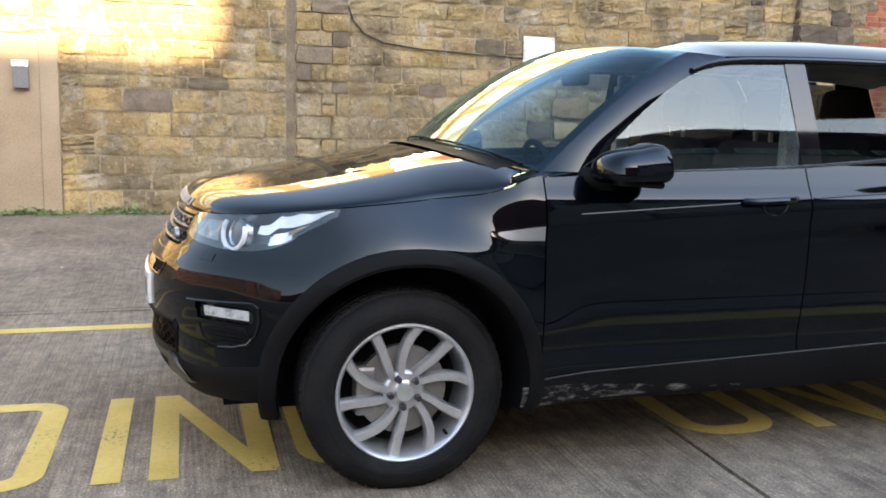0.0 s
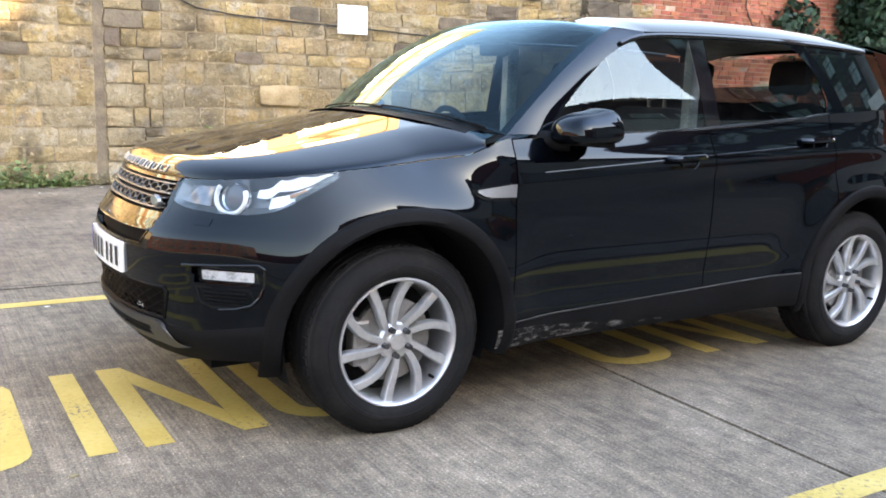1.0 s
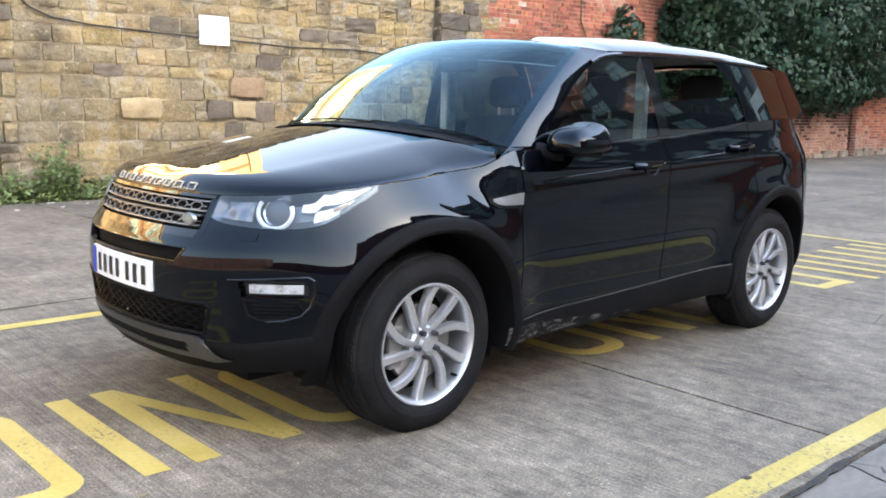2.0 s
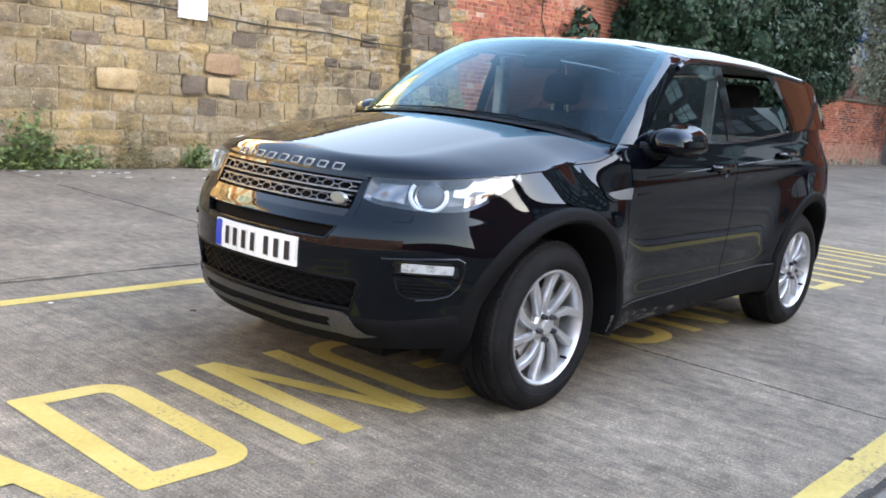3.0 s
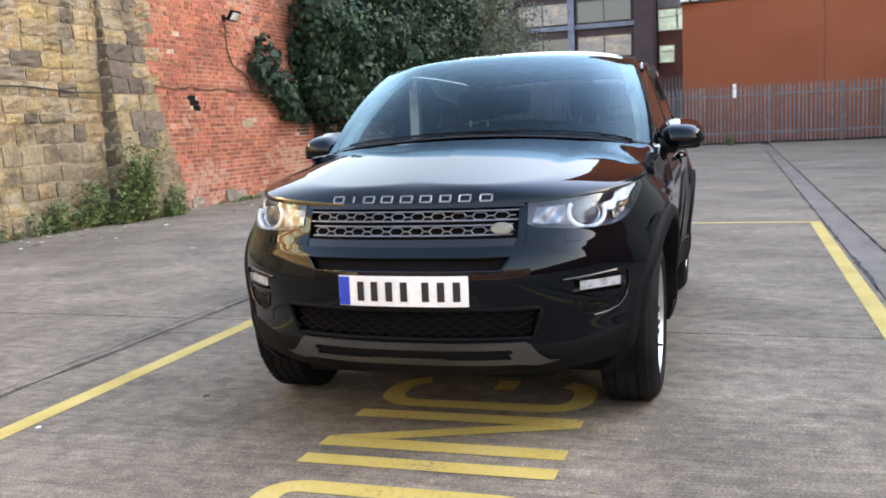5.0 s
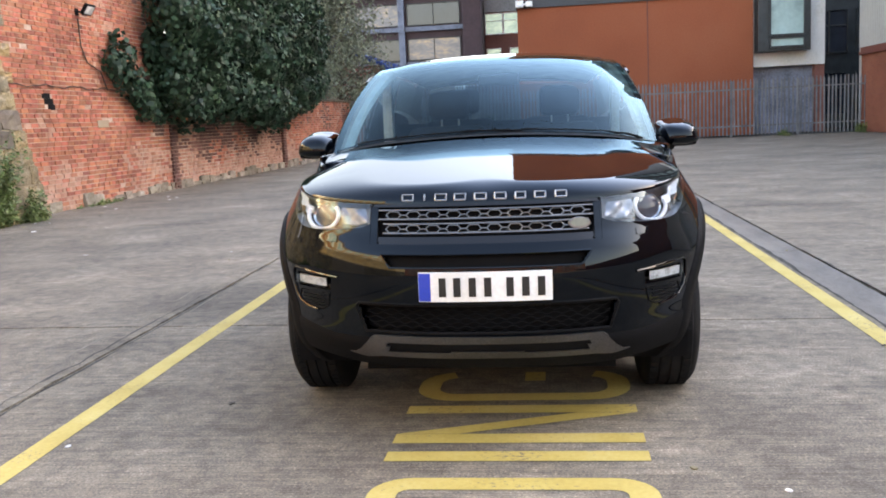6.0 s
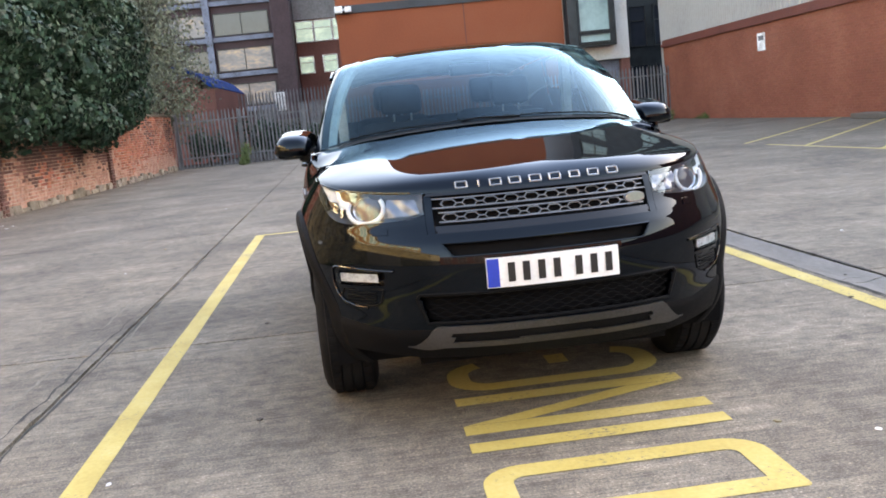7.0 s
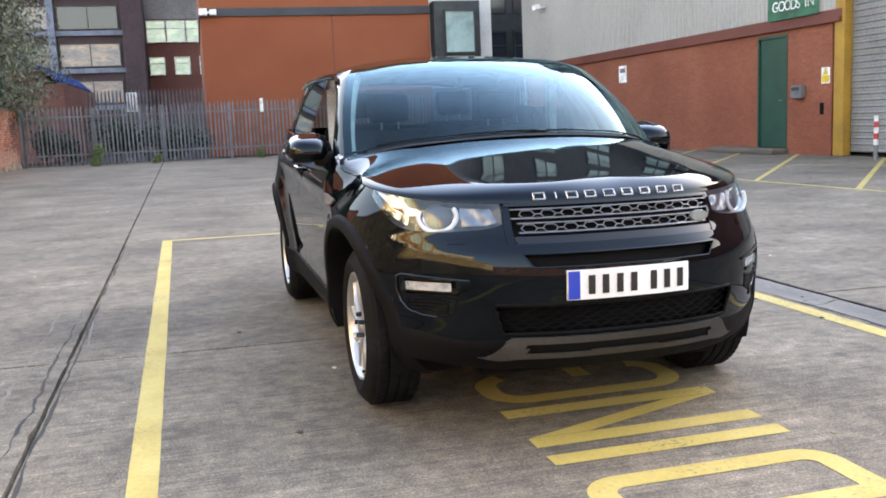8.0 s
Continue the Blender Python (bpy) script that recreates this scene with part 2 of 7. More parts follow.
M = {
    "concrete": concrete_material(),
    "yellow": paint_line_material(),
    "joint": material("joint dirt", (0.035, 0.032, 0.026), 0.95, scale=(6, 60), bump=0.6),
    "channel": material("channel concrete", (0.125, 0.108, 0.088), 0.62, dark=(0.055, 0.046, 0.035), light=(0.19, 0.165, 0.13), scale=(2.5, 30), amount=0.7, stretch=(0.5, 1.4, 1), bump=0.3),
    "spall": material("spalled pale concrete", (0.150, 0.128, 0.10), 0.9, dark=(0.07, 0.058, 0.044), light=(0.24, 0.21, 0.17), scale=(5, 40), amount=0.9),
    "stone": stone_material("buff sandstone", (0.385, 0.275, 0.122), (0.285, 0.238, 0.152), 0.68),
    "stone_soot": material("sooty and shade-dark sandstone", (0.135, 0.108, 0.078), 0.9, dark=(0.05, 0.042, 0.033), light=(0.23, 0.185, 0.125), scale=(5, 30), amount=0.9, bump=1.0, bump_scale=28, random_tint=0.4),
    "stone_pink": material("eroded pinkish sandstone", (0.27, 0.18, 0.105), 0.95, dark=(0.12, 0.075, 0.045), light=(0.37, 0.26, 0.16), scale=(7, 40), amount=0.9, bump=1.0, bump_scale=26),
    "stone_pale": material("pale sandstone", (0.34, 0.255, 0.138), 0.93, dark=(0.17, 0.12, 0.065), light=(0.44, 0.345, 0.21), scale=(6, 40), amount=0.8, bump=0.8, bump_scale=30),
    "mortar": material("lime mortar", (0.31, 0.25, 0.165), 0.95, dark=(0.05, 0.04, 0.027), light=(0.50, 0.44, 0.34), scale=(2.4, 30), amount=0.8, bump=0.8),
    "render_panel": material("weathered render", (0.31, 0.238, 0.158), 0.9, dark=(0.218, 0.158, 0.099), light=(0.37, 0.304, 0.218), scale=(1.5, 40), amount=0.6, bump=0.25),
    "brick": material("red brick", (0.40, 0.135, 0.076), 0.9, dark=(0.15, 0.055, 0.04), light=(0.46, 0.22, 0.145), scale=(1.1, 14), amount=0.8, bump=0.8, bump_scale=60, random_tint=0.42),
    "brick_soot": material("sooty red brick", (0.13, 0.058, 0.043), 0.9, dark=(0.035, 0.024, 0.021), light=(0.26, 0.12, 0.085), scale=(0.9, 30), amount=0.8, bump=0.6, bump_scale=80, random_tint=0.3),
    "rubble": material("limed rubble stone", (0.27, 0.225, 0.165), 0.95, dark=(0.13, 0.105, 0.08), light=(0.44, 0.40, 0.34), scale=(4, 30), amount=0.8, bump=0.9, bump_scale=30, random_tint=0.35),
    "brick_pale": material("limed brick", (0.42, 0.22, 0.15), 0.92, dark=(0.25, 0.10, 0.065), light=(0.5, 0.38, 0.30), scale=(6, 40), amount=0.8, bump=0.6, random_tint=0.2),
    "brick_mortar": material("brick mortar", (0.42, 0.29, 0.22), 0.95, dark=(0.13, 0.06, 0.042), light=(0.60, 0.52, 0.44), scale=(1.4, 22), amount=0.6, bump=0.5),
    "orange": material("orange brick facade", (0.271, 0.0746, 0.0284), 0.85, dark=(0.224, 0.0581, 0.0211), light=(0.3, 0.0924, 0.0383), scale=(0.35, 14), amount=0.6, bump=0.2, random_tint=0.10),
    "garage_brick": material("garage brick", (0.265, 0.083, 0.045), 0.8, dark=(0.19, 0.056, 0.03), light=(0.33, 0.12, 0.07), scale=(0.5, 14), amount=0.6, bump=0.3, random_tint=0.1),
    "far_brick": material("far red brick", (0.20, 0.083, 0.066), 0.9, scale=(0.3, 8), amount=0.5),
    "dark_brick": material("dark engineering brick", (0.078, 0.05, 0.056), 0.8, scale=(0.4, 8), amount=0.5),
    "mill_brick": material("buff mill brick", (0.34, 0.26, 0.15), 0.9, dark=(0.24, 0.17, 0.09), light=(0.43, 0.35, 0.22), scale=(0.5, 9), amount=0.8, bump=0.4),
    "white_render": material("white render", (0.72, 0.72, 0.70), 0.8, dark=(0.58, 0.58, 0.55), light=(0.8, 0.8, 0.79), scale=(0.6, 10), amount=0.5),
    "cladding": material("pale steel cladding", (0.343, 0.337, 0.314), 0.45, dark=(0.284, 0.277, 0.261), light=(0.383, 0.376, 0.36), scale=(0.25, 6), amount=0.5),
    "grey_metal": material("galvanised steel", (0.185, 0.19, 0.20), 0.55, metal=0.4, dark=(0.11, 0.11, 0.12), light=(0.26, 0.265, 0.275), scale=(3, 40), amount=0.7, random_tint=0.2),
    "blue_grey": material("blue-grey frame paint", (0.17, 0.20, 0.27), 0.5, scale=(1, 10), amount=0.3),
    "dark_frame": material("dark window frame", (0.0231, 0.0297, 0.033), 0.4, scale=(2, 20), amount=0.3),
    "slate": material("dark fascia", (0.0363, 0.0396, 0.0462), 0.6, scale=(1, 12), amount=0.4),
    "red_trim": material("oxide red trim", (0.145, 0.0396, 0.0264), 0.6, scale=(0.6, 20), amount=0.6),
    "green_door": material("dark green paint", (0.00792, 0.0561, 0.0383), 0.45, scale=(1.5, 30), amount=0.5, rough_var=0.12),
    "sign_green": material("green sign", (0.0066, 0.106, 0.0561), 0.4, scale=(2, 20), amount=0.2),
    "yellow_post": material("yellow painted steel", (0.363, 0.205, 0.0297), 0.55, dark=(0.211, 0.112, 0.0264), scale=(2, 25), amount=0.7),
    "shutter": material("steel shutter", (0.277, 0.277, 0.271), 0.5, metal=0.4, scale=(0.5, 20), amount=0.5),
    "blue_sheet": material("blue sheeting", (0.00924, 0.0396, 0.158), 0.95, spec=0.05, scale=(1, 10), amount=0.4),
    "white": material("white paint", (0.78, 0.78, 0.76), 0.6, scale=(3, 30), amount=0.3),
    "warm_room": material("lit room behind glass", (0.15, 0.155, 0.17), 0.2, dark=(0.06, 0.07, 0.09), light=(0.46, 0.33, 0.19), scale=(0.7, 2.5), amount=0.9, stretch=(1, 1, 2.5), spec=0.6),
    "leaf": material("ivy leaf", (0.022, 0.052, 0.030), 0.5, dark=(0.007, 0.020, 0.013), light=(0.058, 0.105, 0.052), scale=(1.6, 9), amount=0.9, random_tint=0.5, spec=0.22),
    "dry": material("dry weed", (0.20, 0.17, 0.085), 0.8, dark=(0.11, 0.10, 0.05), light=(0.30, 0.25, 0.13), scale=(2, 20), amount=0.9, random_tint=0.4),
    "parapet": material("grey metal parapet", (0.25, 0.26, 0.265), 0.5, scale=(0.3, 6), amount=0.4),
    "leaf_tree": material("grey-green leaf", (0.11, 0.125, 0.08), 0.6, dark=(0.06, 0.07, 0.045), light=(0.19, 0.20, 0.13), scale=(0.9, 9), amount=0.9, random_tint=0.5),
    "weed": material("weed leaf", (0.10, 0.15, 0.04), 0.6, dark=(0.05, 0.08, 0.02), light=(0.2, 0.22, 0.07), scale=(2, 20), amount=0.9, random_tint=0.5),
    "bark": material("bark", (0.0594, 0.0462, 0.033), 0.9, scale=(5, 40), bump=0.8),
    "black": material("matt black", (0.005, 0.005, 0.0055), 0.8, spec=0.1, scale=(4, 40), amount=0.4),
    "cable": material("old cable", (0.03, 0.026, 0.02), 0.7, scale=(4, 40)),
    "office_glass": material("office window glass", (0.0297, 0.0363, 0.0495), 0.12, scale=(0.4, 3), amount=0.6, spec=0.9),
    "lit_glazing": material("lit office glazing", (0.20, 0.30, 0.27), 0.15, dark=(0.08, 0.13, 0.13), light=(0.45, 0.58, 0.5), scale=(0.8, 3), amount=0.9, stretch=(1, 1, 2), spec=0.6),
    "teal_glass": material("pale teal glazing", (0.30, 0.43, 0.42), 0.25, scale=(0.4, 3), amount=0.5, spec=0.8),
    "litter": material("pale litter", (0.6, 0.58, 0.54), 0.8),
    "red": material("red band", (0.5, 0.04, 0.03), 0.5),
    "warn_yellow": material("warning yellow", (0.75, 0.52, 0.03), 0.5),
}


# rooms with their lamps on give off a little light through the glass
for key, level in (("lit_glazing", 0.10), ("warm_room", 0.05)):
    shader = M[key].node_tree.nodes["Principled BSDF"]
    M[key].node_tree.links.new(shader.inputs["Base Color"].links[0].from_socket, shader.inputs["Emission Color"])
    shader.inputs["Emission Strength"].default_value = level


# ---- helpers for meshes ----
def part(name, bm, mat, parent=None, label="", smooth=False):
    me = bpy.data.meshes.new(name)
    bm.to_mesh(me)
    bm.free()
    me.materials.append(mat)
    if smooth:
        me.polygons.foreach_set("use_smooth", [True] * len(me.polygons))
        me.set_sharp_from_angle(angle=radians(38))
    ob = new(name, me)
    if parent is not None:
        ob.parent = parent
    if label:
        tagged(ob, label)
    return ob


def thing(name, label, category, at=(0, 0, 0), group="", kind=""):
    ob = new(name)
    ob.location = at
    ob.empty_display_size = 0.2
    return tagged(ob, label, category, group, kind)


def box(bm, x0, x1, y0, y1, z0, z1, bevel=0.0):
    vs = [bm.verts.new(p) for p in ((x0, y0, z0), (x1, y0, z0), (x1, y1, z0), (x0, y1, z0), (x0, y0, z1), (x1, y0, z1), (x1, y1, z1), (x0, y1, z1))]
    fs = [bm.faces.new([vs[i] for i in f]) for f in ((3, 2, 1, 0), (4, 5, 6, 7), (0, 1, 5, 4), (1, 2, 6, 5), (2, 3, 7, 6), (3, 0, 4, 7))]
    if bevel:
        es = list({e for f in fs for e in f.edges})
        bmesh.ops.bevel(bm, geom=es, offset=bevel, segments=2, affect="EDGES", profile=0.5)
    return bm


def boxes(*bs, bevel=0.0):
    bm = bmesh.new()
    for b in bs:
        box(bm, *b, bevel=bevel)
    return bm


def prism(bm, pts, z0, z1):
    """An upright prism on a plan outline."""
    a = [bm.verts.new((x, y, z0)) for x, y in pts]
    b = [bm.verts.new((x, y, z1)) for x, y in pts]
    n = len(pts)
    bm.faces.new(list(reversed(a)))
    bm.faces.new(b)
    for i in range(n):
        bm.faces.new((a[i], a[(i + 1) % n], b[(i + 1) % n], b[i]))
    bmesh.ops.recalc_face_normals(bm, faces=bm.faces[:])
    return bm


def tube(bm, pts, r, seg=8, taper=None):
    """A round tube along a line of points; taper gives a radius factor for each."""
    rings = []
    pts = [Vector(p) for p in pts]
    for i, p in enumerate(pts):
        d = (pts[min(i + 1, len(pts) - 1)] - pts[max(i - 1, 0)]).normalized()
        u = d.orthogonal().normalized() if i == 0 else (u - d * u.dot(d)).normalized()
        v = d.cross(u)
        k = r * (taper[i] if taper else 1)
        rings.append([bm.verts.new(p + u * (k * math.cos(2 * math.pi * j / seg)) + v * (k * math.sin(2 * math.pi * j / seg))) for j in range(seg)])
    for a, b in zip(rings, rings[1:]):
        for j in range(seg):
            bm.faces.new((a[j], a[(j + 1) % seg], b[(j + 1) % seg], b[j]))
    bm.faces.new(list(reversed(rings[0])))
    bm.faces.new(rings[-1])
    return bm


def mesh_from(name, verts, faces, mat, parent=None, kind="", label="", smooth=False):
    me = bpy.data.meshes.new(name)
    me.from_pydata(verts, [], faces)
    me.materials.append(mat)
    if smooth:
        me.polygons.foreach_set("use_smooth", [True] * len(me.polygons))
    ob = new(name, me)
    if parent is not None:
        ob.parent = parent
    return tagged(ob, label, "", "", kind)


# ---- ground ----


def drain_y(x):
    """The far and the near edge of the drainage channel, slightly askew to the bay."""
    k = 0.0065 * max(-10.0, min(x, 30.0))
    return -1.562 + k, -1.262 + k


WALL_Y, FENCE_X, GARAGE_Y = 9.4, 35.0, -12.0
bm = bmesh.new()
for f in ((-400, 400, -400, 400),):
    vs = [bm.verts.new(p) for p in ((f[0], f[2], -0.055), (f[1], f[2], -0.055), (f[1], f[3], -0.055), (f[0], f[3], -0.055))]
    bm.faces.new(vs)
ground = tagged(part("ground", bm, M["joint"]), "dark packed dirt under the concrete slabs", "ground", kind="structure")

pavement = thing("pavement", "stained grey brush-finished concrete yard slabs", "pavement", kind="structure")


def joint_y(x):
    """The long joint beside the bay runs slightly askew."""
    return 3.29 + 0.021 * x


def slab(x0, x1, y0a, y0b, y1a, y1b):
    """A slab with slightly crumbled edges."""
    rnd = random.Random(int(x0 * 7 + y0a * 13) + 400)
    g, pts = 0.009, []

    def edge(xa, ya, xb, yb):
        n = max(1, min(60, int(math.hypot(xb - xa, yb - ya) / 0.13)))
        for i in range(n):
            t = i / n
            j = g + abs(rnd.gauss(0, 0.0025)) + (0.02 * rnd.random() if rnd.random() < 0.04 else 0)
            nx, ny = (yb - ya), -(xb - xa)
            ln = math.hypot(nx, ny)
            pts.append((xa + (xb - xa) * t - nx / ln * j, ya + (yb - ya) * t - ny / ln * j))

    edge(x0, y0a, x1, y0b)
    edge(x1, y0b, x1, y1b)
    edge(x1, y1b, x0, y1a)
    edge(x0, y1a, x0, y0a)
    # the cross joints run a little askew
    pts = [(x + 0.038 * (max(-3.0, min(y, 6.0)) - 1.5), y) for x, y in pts]
    bm = bmesh.new()
    prism(bm, pts, -0.09, 0.0)
    return part("slab", bm, M["concrete"], pavement)


XS = (-60, -16.7, -10.7, -4.7, 1.335, 7.9, 13.9, 19.9, 25.9, FENCE_X + 0.4)
for xa, xb in zip(XS, XS[1:]):
    ja, jb = joint_y(max(xa, -20)), joint_y(xb)
    slab(xa, xb, drain_y(xa)[1], drain_y(xb)[1], ja, jb)
    slab(xa, xb, ja, jb, WALL_Y + 0.1, WALL_Y + 0.1)
    slab(xa, xb, -6.9, -6.9, drain_y(xa)[0], drain_y(xb)[0])
    for ya, yb in ((-12.2, -6.9), (-40, -12.2)):
        slab(xa, xb, ya, ya, yb, yb)


def crack(pts, width, seed, wander=0.005, mat="joint"):
    """A dirt-filled crack that wanders along a line of points."""
    rnd = random.Random(seed)
    bm = bmesh.new()
    rows = []
    o, k = 0.0, 0.7
    for (xa, ya), (xb, yb) in zip(pts, pts[1:]):
        n = max(2, int(math.hypot(xb - xa, yb - ya) / 0.06))
        nx, ny = -(yb - ya) / math.hypot(xb - xa, yb - ya), (xb - xa) / math.hypot(xb - xa, yb - ya)
        for i in range(n):
            o, k = 0.8 * o + 0.6 * rnd.gauss(0, wander), min(1.0, max(0.12, k + rnd.gauss(0, 0.25)))
            t, w = i / n, width * k / 2
            x, y = xa + (xb - xa) * t + nx * o, ya + (yb - ya) * t + ny * o
            rows.append((bm.verts.new((x - nx * w, y - ny * w, 0.002)), bm.verts.new((x + nx * w, y + ny * w, 0.002))))
    for a, b in zip(rows, rows[1:]):
        bm.faces.new((a[0], b[0], b[1], a[1]))
    return part("crack", bm, M[mat], pavement, "dirt-filled crack" if mat == "joint" else "pale spalled edge")


crack([(3.1, 3.34), (1.27, 3.225), (0.14, 3.18), (-0.6, 3.14), (-3.5, 3.02)], 0.012, 1, 0.003, "spall")
crack([(3.0, 3.42), (1.3, 3.40), (0.2, 3.37), (-0.6, 3.35), (-2.5, 3.30)], 0.02, 5, 0.010)
crack([(7.0, 3.405), (4.0, 3.345), (1.3, 3.29), (-0.6, 3.25), (-3.4, 3.19)], 0.022, 6, 0.005)
crack([(4.2, 3.6), (2.0, 3.55), (0.4, 3.53), (-1.4, 3.46)], 0.02, 7, 0.010, "spall")
crack([(1.95, -0.62), (2.05, -0.50), (2.02, -0.36)], 0.008, 2)
crack([(3.4, -0.35), (3.7, -0.28), (3.9, -0.32)], 0.006, 3)
crack([(-1.2, 2.95), (-2.2, 2.9), (-3.6, 2.95)], 0.005, 4)
for edge_at, w, seed, wander in ((1, 0.040, 21, 0.007), (0, 0.024, 22, 0.006)):
    crack([(x, drain_y(x)[edge_at]) for x in (26, 12, 6, 3, 0, -3, -6)], w, seed, wander)
crack([(0.2, -1.57), (0.4, -1.9), (0.75, -2.6), (0.9, -3.4)], 0.012, 23, 0.006)
crack([(1.0, -1.26), (1.05, -1.36), (0.95, -1.42)], 0.008, 24)
channel = thing("drain_channel", "shallow dished concrete drainage channel with cracked edges", "drain", kind="structure")
for k in range(18):
    x0, x1 = -20 + 3 * k, -17 + 3 * k
    bm = bmesh.new()
    rnd_c = random.Random(k)
    prof = [(0.006, -0.006), (0.06, -0.012), (0.11, -0.024), (0.15, -0.028), (0.19, -0.024), (0.24, -0.012), (0.294, -0.006)]
    rows = [[bm.verts.new((x, drain_y(x)[0] + y + (abs(rnd_c.gauss(0, 0.006)) * (1 if i == 0 else -1) if i in (0, len(prof) - 1) else 0), z)) for i, (y, z) in enumerate(prof)] for x in [x0 + 0.006] + [x0 + 0.15 * q for q in range(1, 20)] + [x1 - 0.006]]
    for a, b in zip(rows, rows[1:]):
        for i in range(len(prof) - 1):
            bm.faces.new((a[i], b[i], b[i + 1], a[i + 1]))
    part("channel_section", bm, M["channel"], channel, smooth=True)

# ---- painted markings ----
PAINT_Z = 0.003


def strip(name, x0, y0, x1, y1, w, parent):
    """A painted stripe with slightly ragged edges."""
    bm = bmesh.new()
    a, b = Vector((x0, y0)), Vector((x1, y1))
    d = (b - a).normalized()
    n = Vector((-d.y, d.x)) * (w / 2)
    k = max(2, int((b - a).length / 0.12))
    rnd = random.Random(int(abs(x0 * 31 + y1 * 17)) + 3)
    rows = []
    for i in range(k + 1):
        p = a.lerp(b, i / k)
        rows.append((bm.verts.new((*(p + n * (1 + rnd.uniform(-0.03, 0.03))), PAINT_Z)), bm.verts.new((*(p - n * (1 + rnd.uniform(-0.03, 0.03))), PAINT_Z))))
    for r, s in zip(rows, rows[1:]):
        bm.faces.new((r[0], r[1], s[1], s[0]))
    bmesh.ops.recalc_face_normals(bm, faces=bm.faces[:])
    for f in bm.faces:
        if f.normal.z < 0:
            f.normal_flip()
    return part(name, bm, M["yellow"], parent)


bay = thing("bay_outline", "worn yellow painted outline of a loading bay", "road marking", kind="structure")
strip("stripe", -9.0, -1.17, 6.91, -1.125, 0.115, bay)
strip("stripe", -9.0, 2.61, 7.12, 2.955, 0.115, bay)
strip("stripe", 6.86, -1.08, 7.08, 2.9, 0.10, bay)

spaces = thing("parking_lines", "thin yellow painted parking space lines by the garage", "road marking", kind="structure")
strip("stripe", 13.2, -6.36, 2.0, -7.15, 0.09, spaces)
for xa, xb in ((14.1, 20.8), (11.85, 18.3), (9.6, 15.9), (7.27, 12.87), (4.95, 10.3)):
    strip("stripe", xa, -6.33 - (13.6 - xa) * 0.071, xb, -12.0, 0.09, spaces)

T0, T1, STROKE = 0.28, 1.29, 0.105


def outline_mesh(polys, parent):
    """Letters from convex pieces that lie edge to edge."""
    bm = bmesh.new()
    for i, poly in enumerate(polys):
        f = bm.faces.new([bm.verts.new((x, y, PAINT_Z + (0.0012 * i if len(polys) < 6 else 0))) for x, y in poly])
        f.normal_update()
        if f.normal.z < 0:
            f.normal_flip()
    bmesh.ops.remove_doubles(bm, verts=bm.verts[:], dist=0.0005)
    return part("letter", bm, M["yellow"], parent)


def ring(x0, x1, rl, rr, a0=0.0, a1=1.0, t=STROKE):
    """A rounded ring of stroke t between x0 and x1, with corner radii rl and rr; a0 to a1 is the part of it that is drawn."""
    def path(g):
        pts = []
        for cx, cy, r, s in ((x1, T1, rr, 0), (x0, T1, rl, 1), (x0, T0, rl, 2), (x1, T0, rr, 3)):
            sx, sy = (1 if cx == x1 else -1), (1 if cy == T1 else -1)
            ox, oy = cx - sx * (r + 0.0), cy - sy * (r + 0.0)
            for i in range(7):
                an = math.pi / 2 * (s + i / 6)
                pts.append((ox + (r - g) * math.cos(an) if r > g else cx - sx * g, oy + (r - g) * math.sin(an) if r > g else cy - sy * g))
        return pts
    o, i = path(0), path(t)
    n = len(o)
    m = range(int(n * a0), int(n * a1))
    return [[o[k % n], o[(k + 1) % n], i[(k + 1) % n], i[k % n]] for k in m]


def bar(x0, x1, y0=T0, y1=T1):
    return [[(x0, y0), (x1, y0), (x1, y1), (x0, y1)]]


def slant(xa, ya, xb, yb, w=STROKE):
    return [[(xa, ya), (xa + w, ya), (xb + w, yb), (xb, yb)]]


def letter_n(x):
    w = 0.47
    return bar(x, x + STROKE) + [[(x + STROKE, T1), (x + STROKE, T1 - 0.26), (x + w - STROKE, T0), (x + w - STROKE, T0 + 0.26)]] + bar(x + w - STROKE, x + w)


letters = thing("road_lettering", "yellow painted words LOADING ONLY on the concrete", "road marking", kind="structure")
outline_mesh(bar(-3.42, -3.42 + STROKE) + bar(-3.42 + STROKE, -3.02, T0, T0 + 0.12), letters)
outline_mesh(ring(-2.93, -2.45, 0.17, 0.17), letters)
outline_mesh(slant(-2.36, T0, -2.12, T1) + [[(-2.015, T1), (-2.12, T1), (-1.90, T0), (-1.79, T0)]] + bar(-2.24, -1.93, 0.56, 0.66), letters)
outline_mesh(ring(-1.69, -1.22, 0.02, 0.15), letters)
outline_mesh(bar(-1.055, -0.955), letters)
outline_mesh(letter_n(-0.86), letters)
outline_mesh(ring(-0.31, 0.17, 0.2, 0.2, 0.06, 0.93) + bar(0.0, 0.15, 0.68, 0.78), letters)
outline_mesh(ring(1.33, 1.82, 0.2, 0.2), letters)
outline_mesh(letter_n(1.95), letters)
outline_mesh(bar(2.57, 2.57 + STROKE) + bar(2.57 + STROKE, 2.98, T0, T0 + 0.11), letters)
outline_mesh(bar(3.22, 3.22 + STROKE, T0, 0.74) + [[(3.22, 0.74), (3.22 + STROKE, 0.74), (3.11, T1), (3.0, T1)], [(3.22, 0.74), (3.22 + STROKE, 0.74), (3.545, T1), (3.435, T1)]], letters)
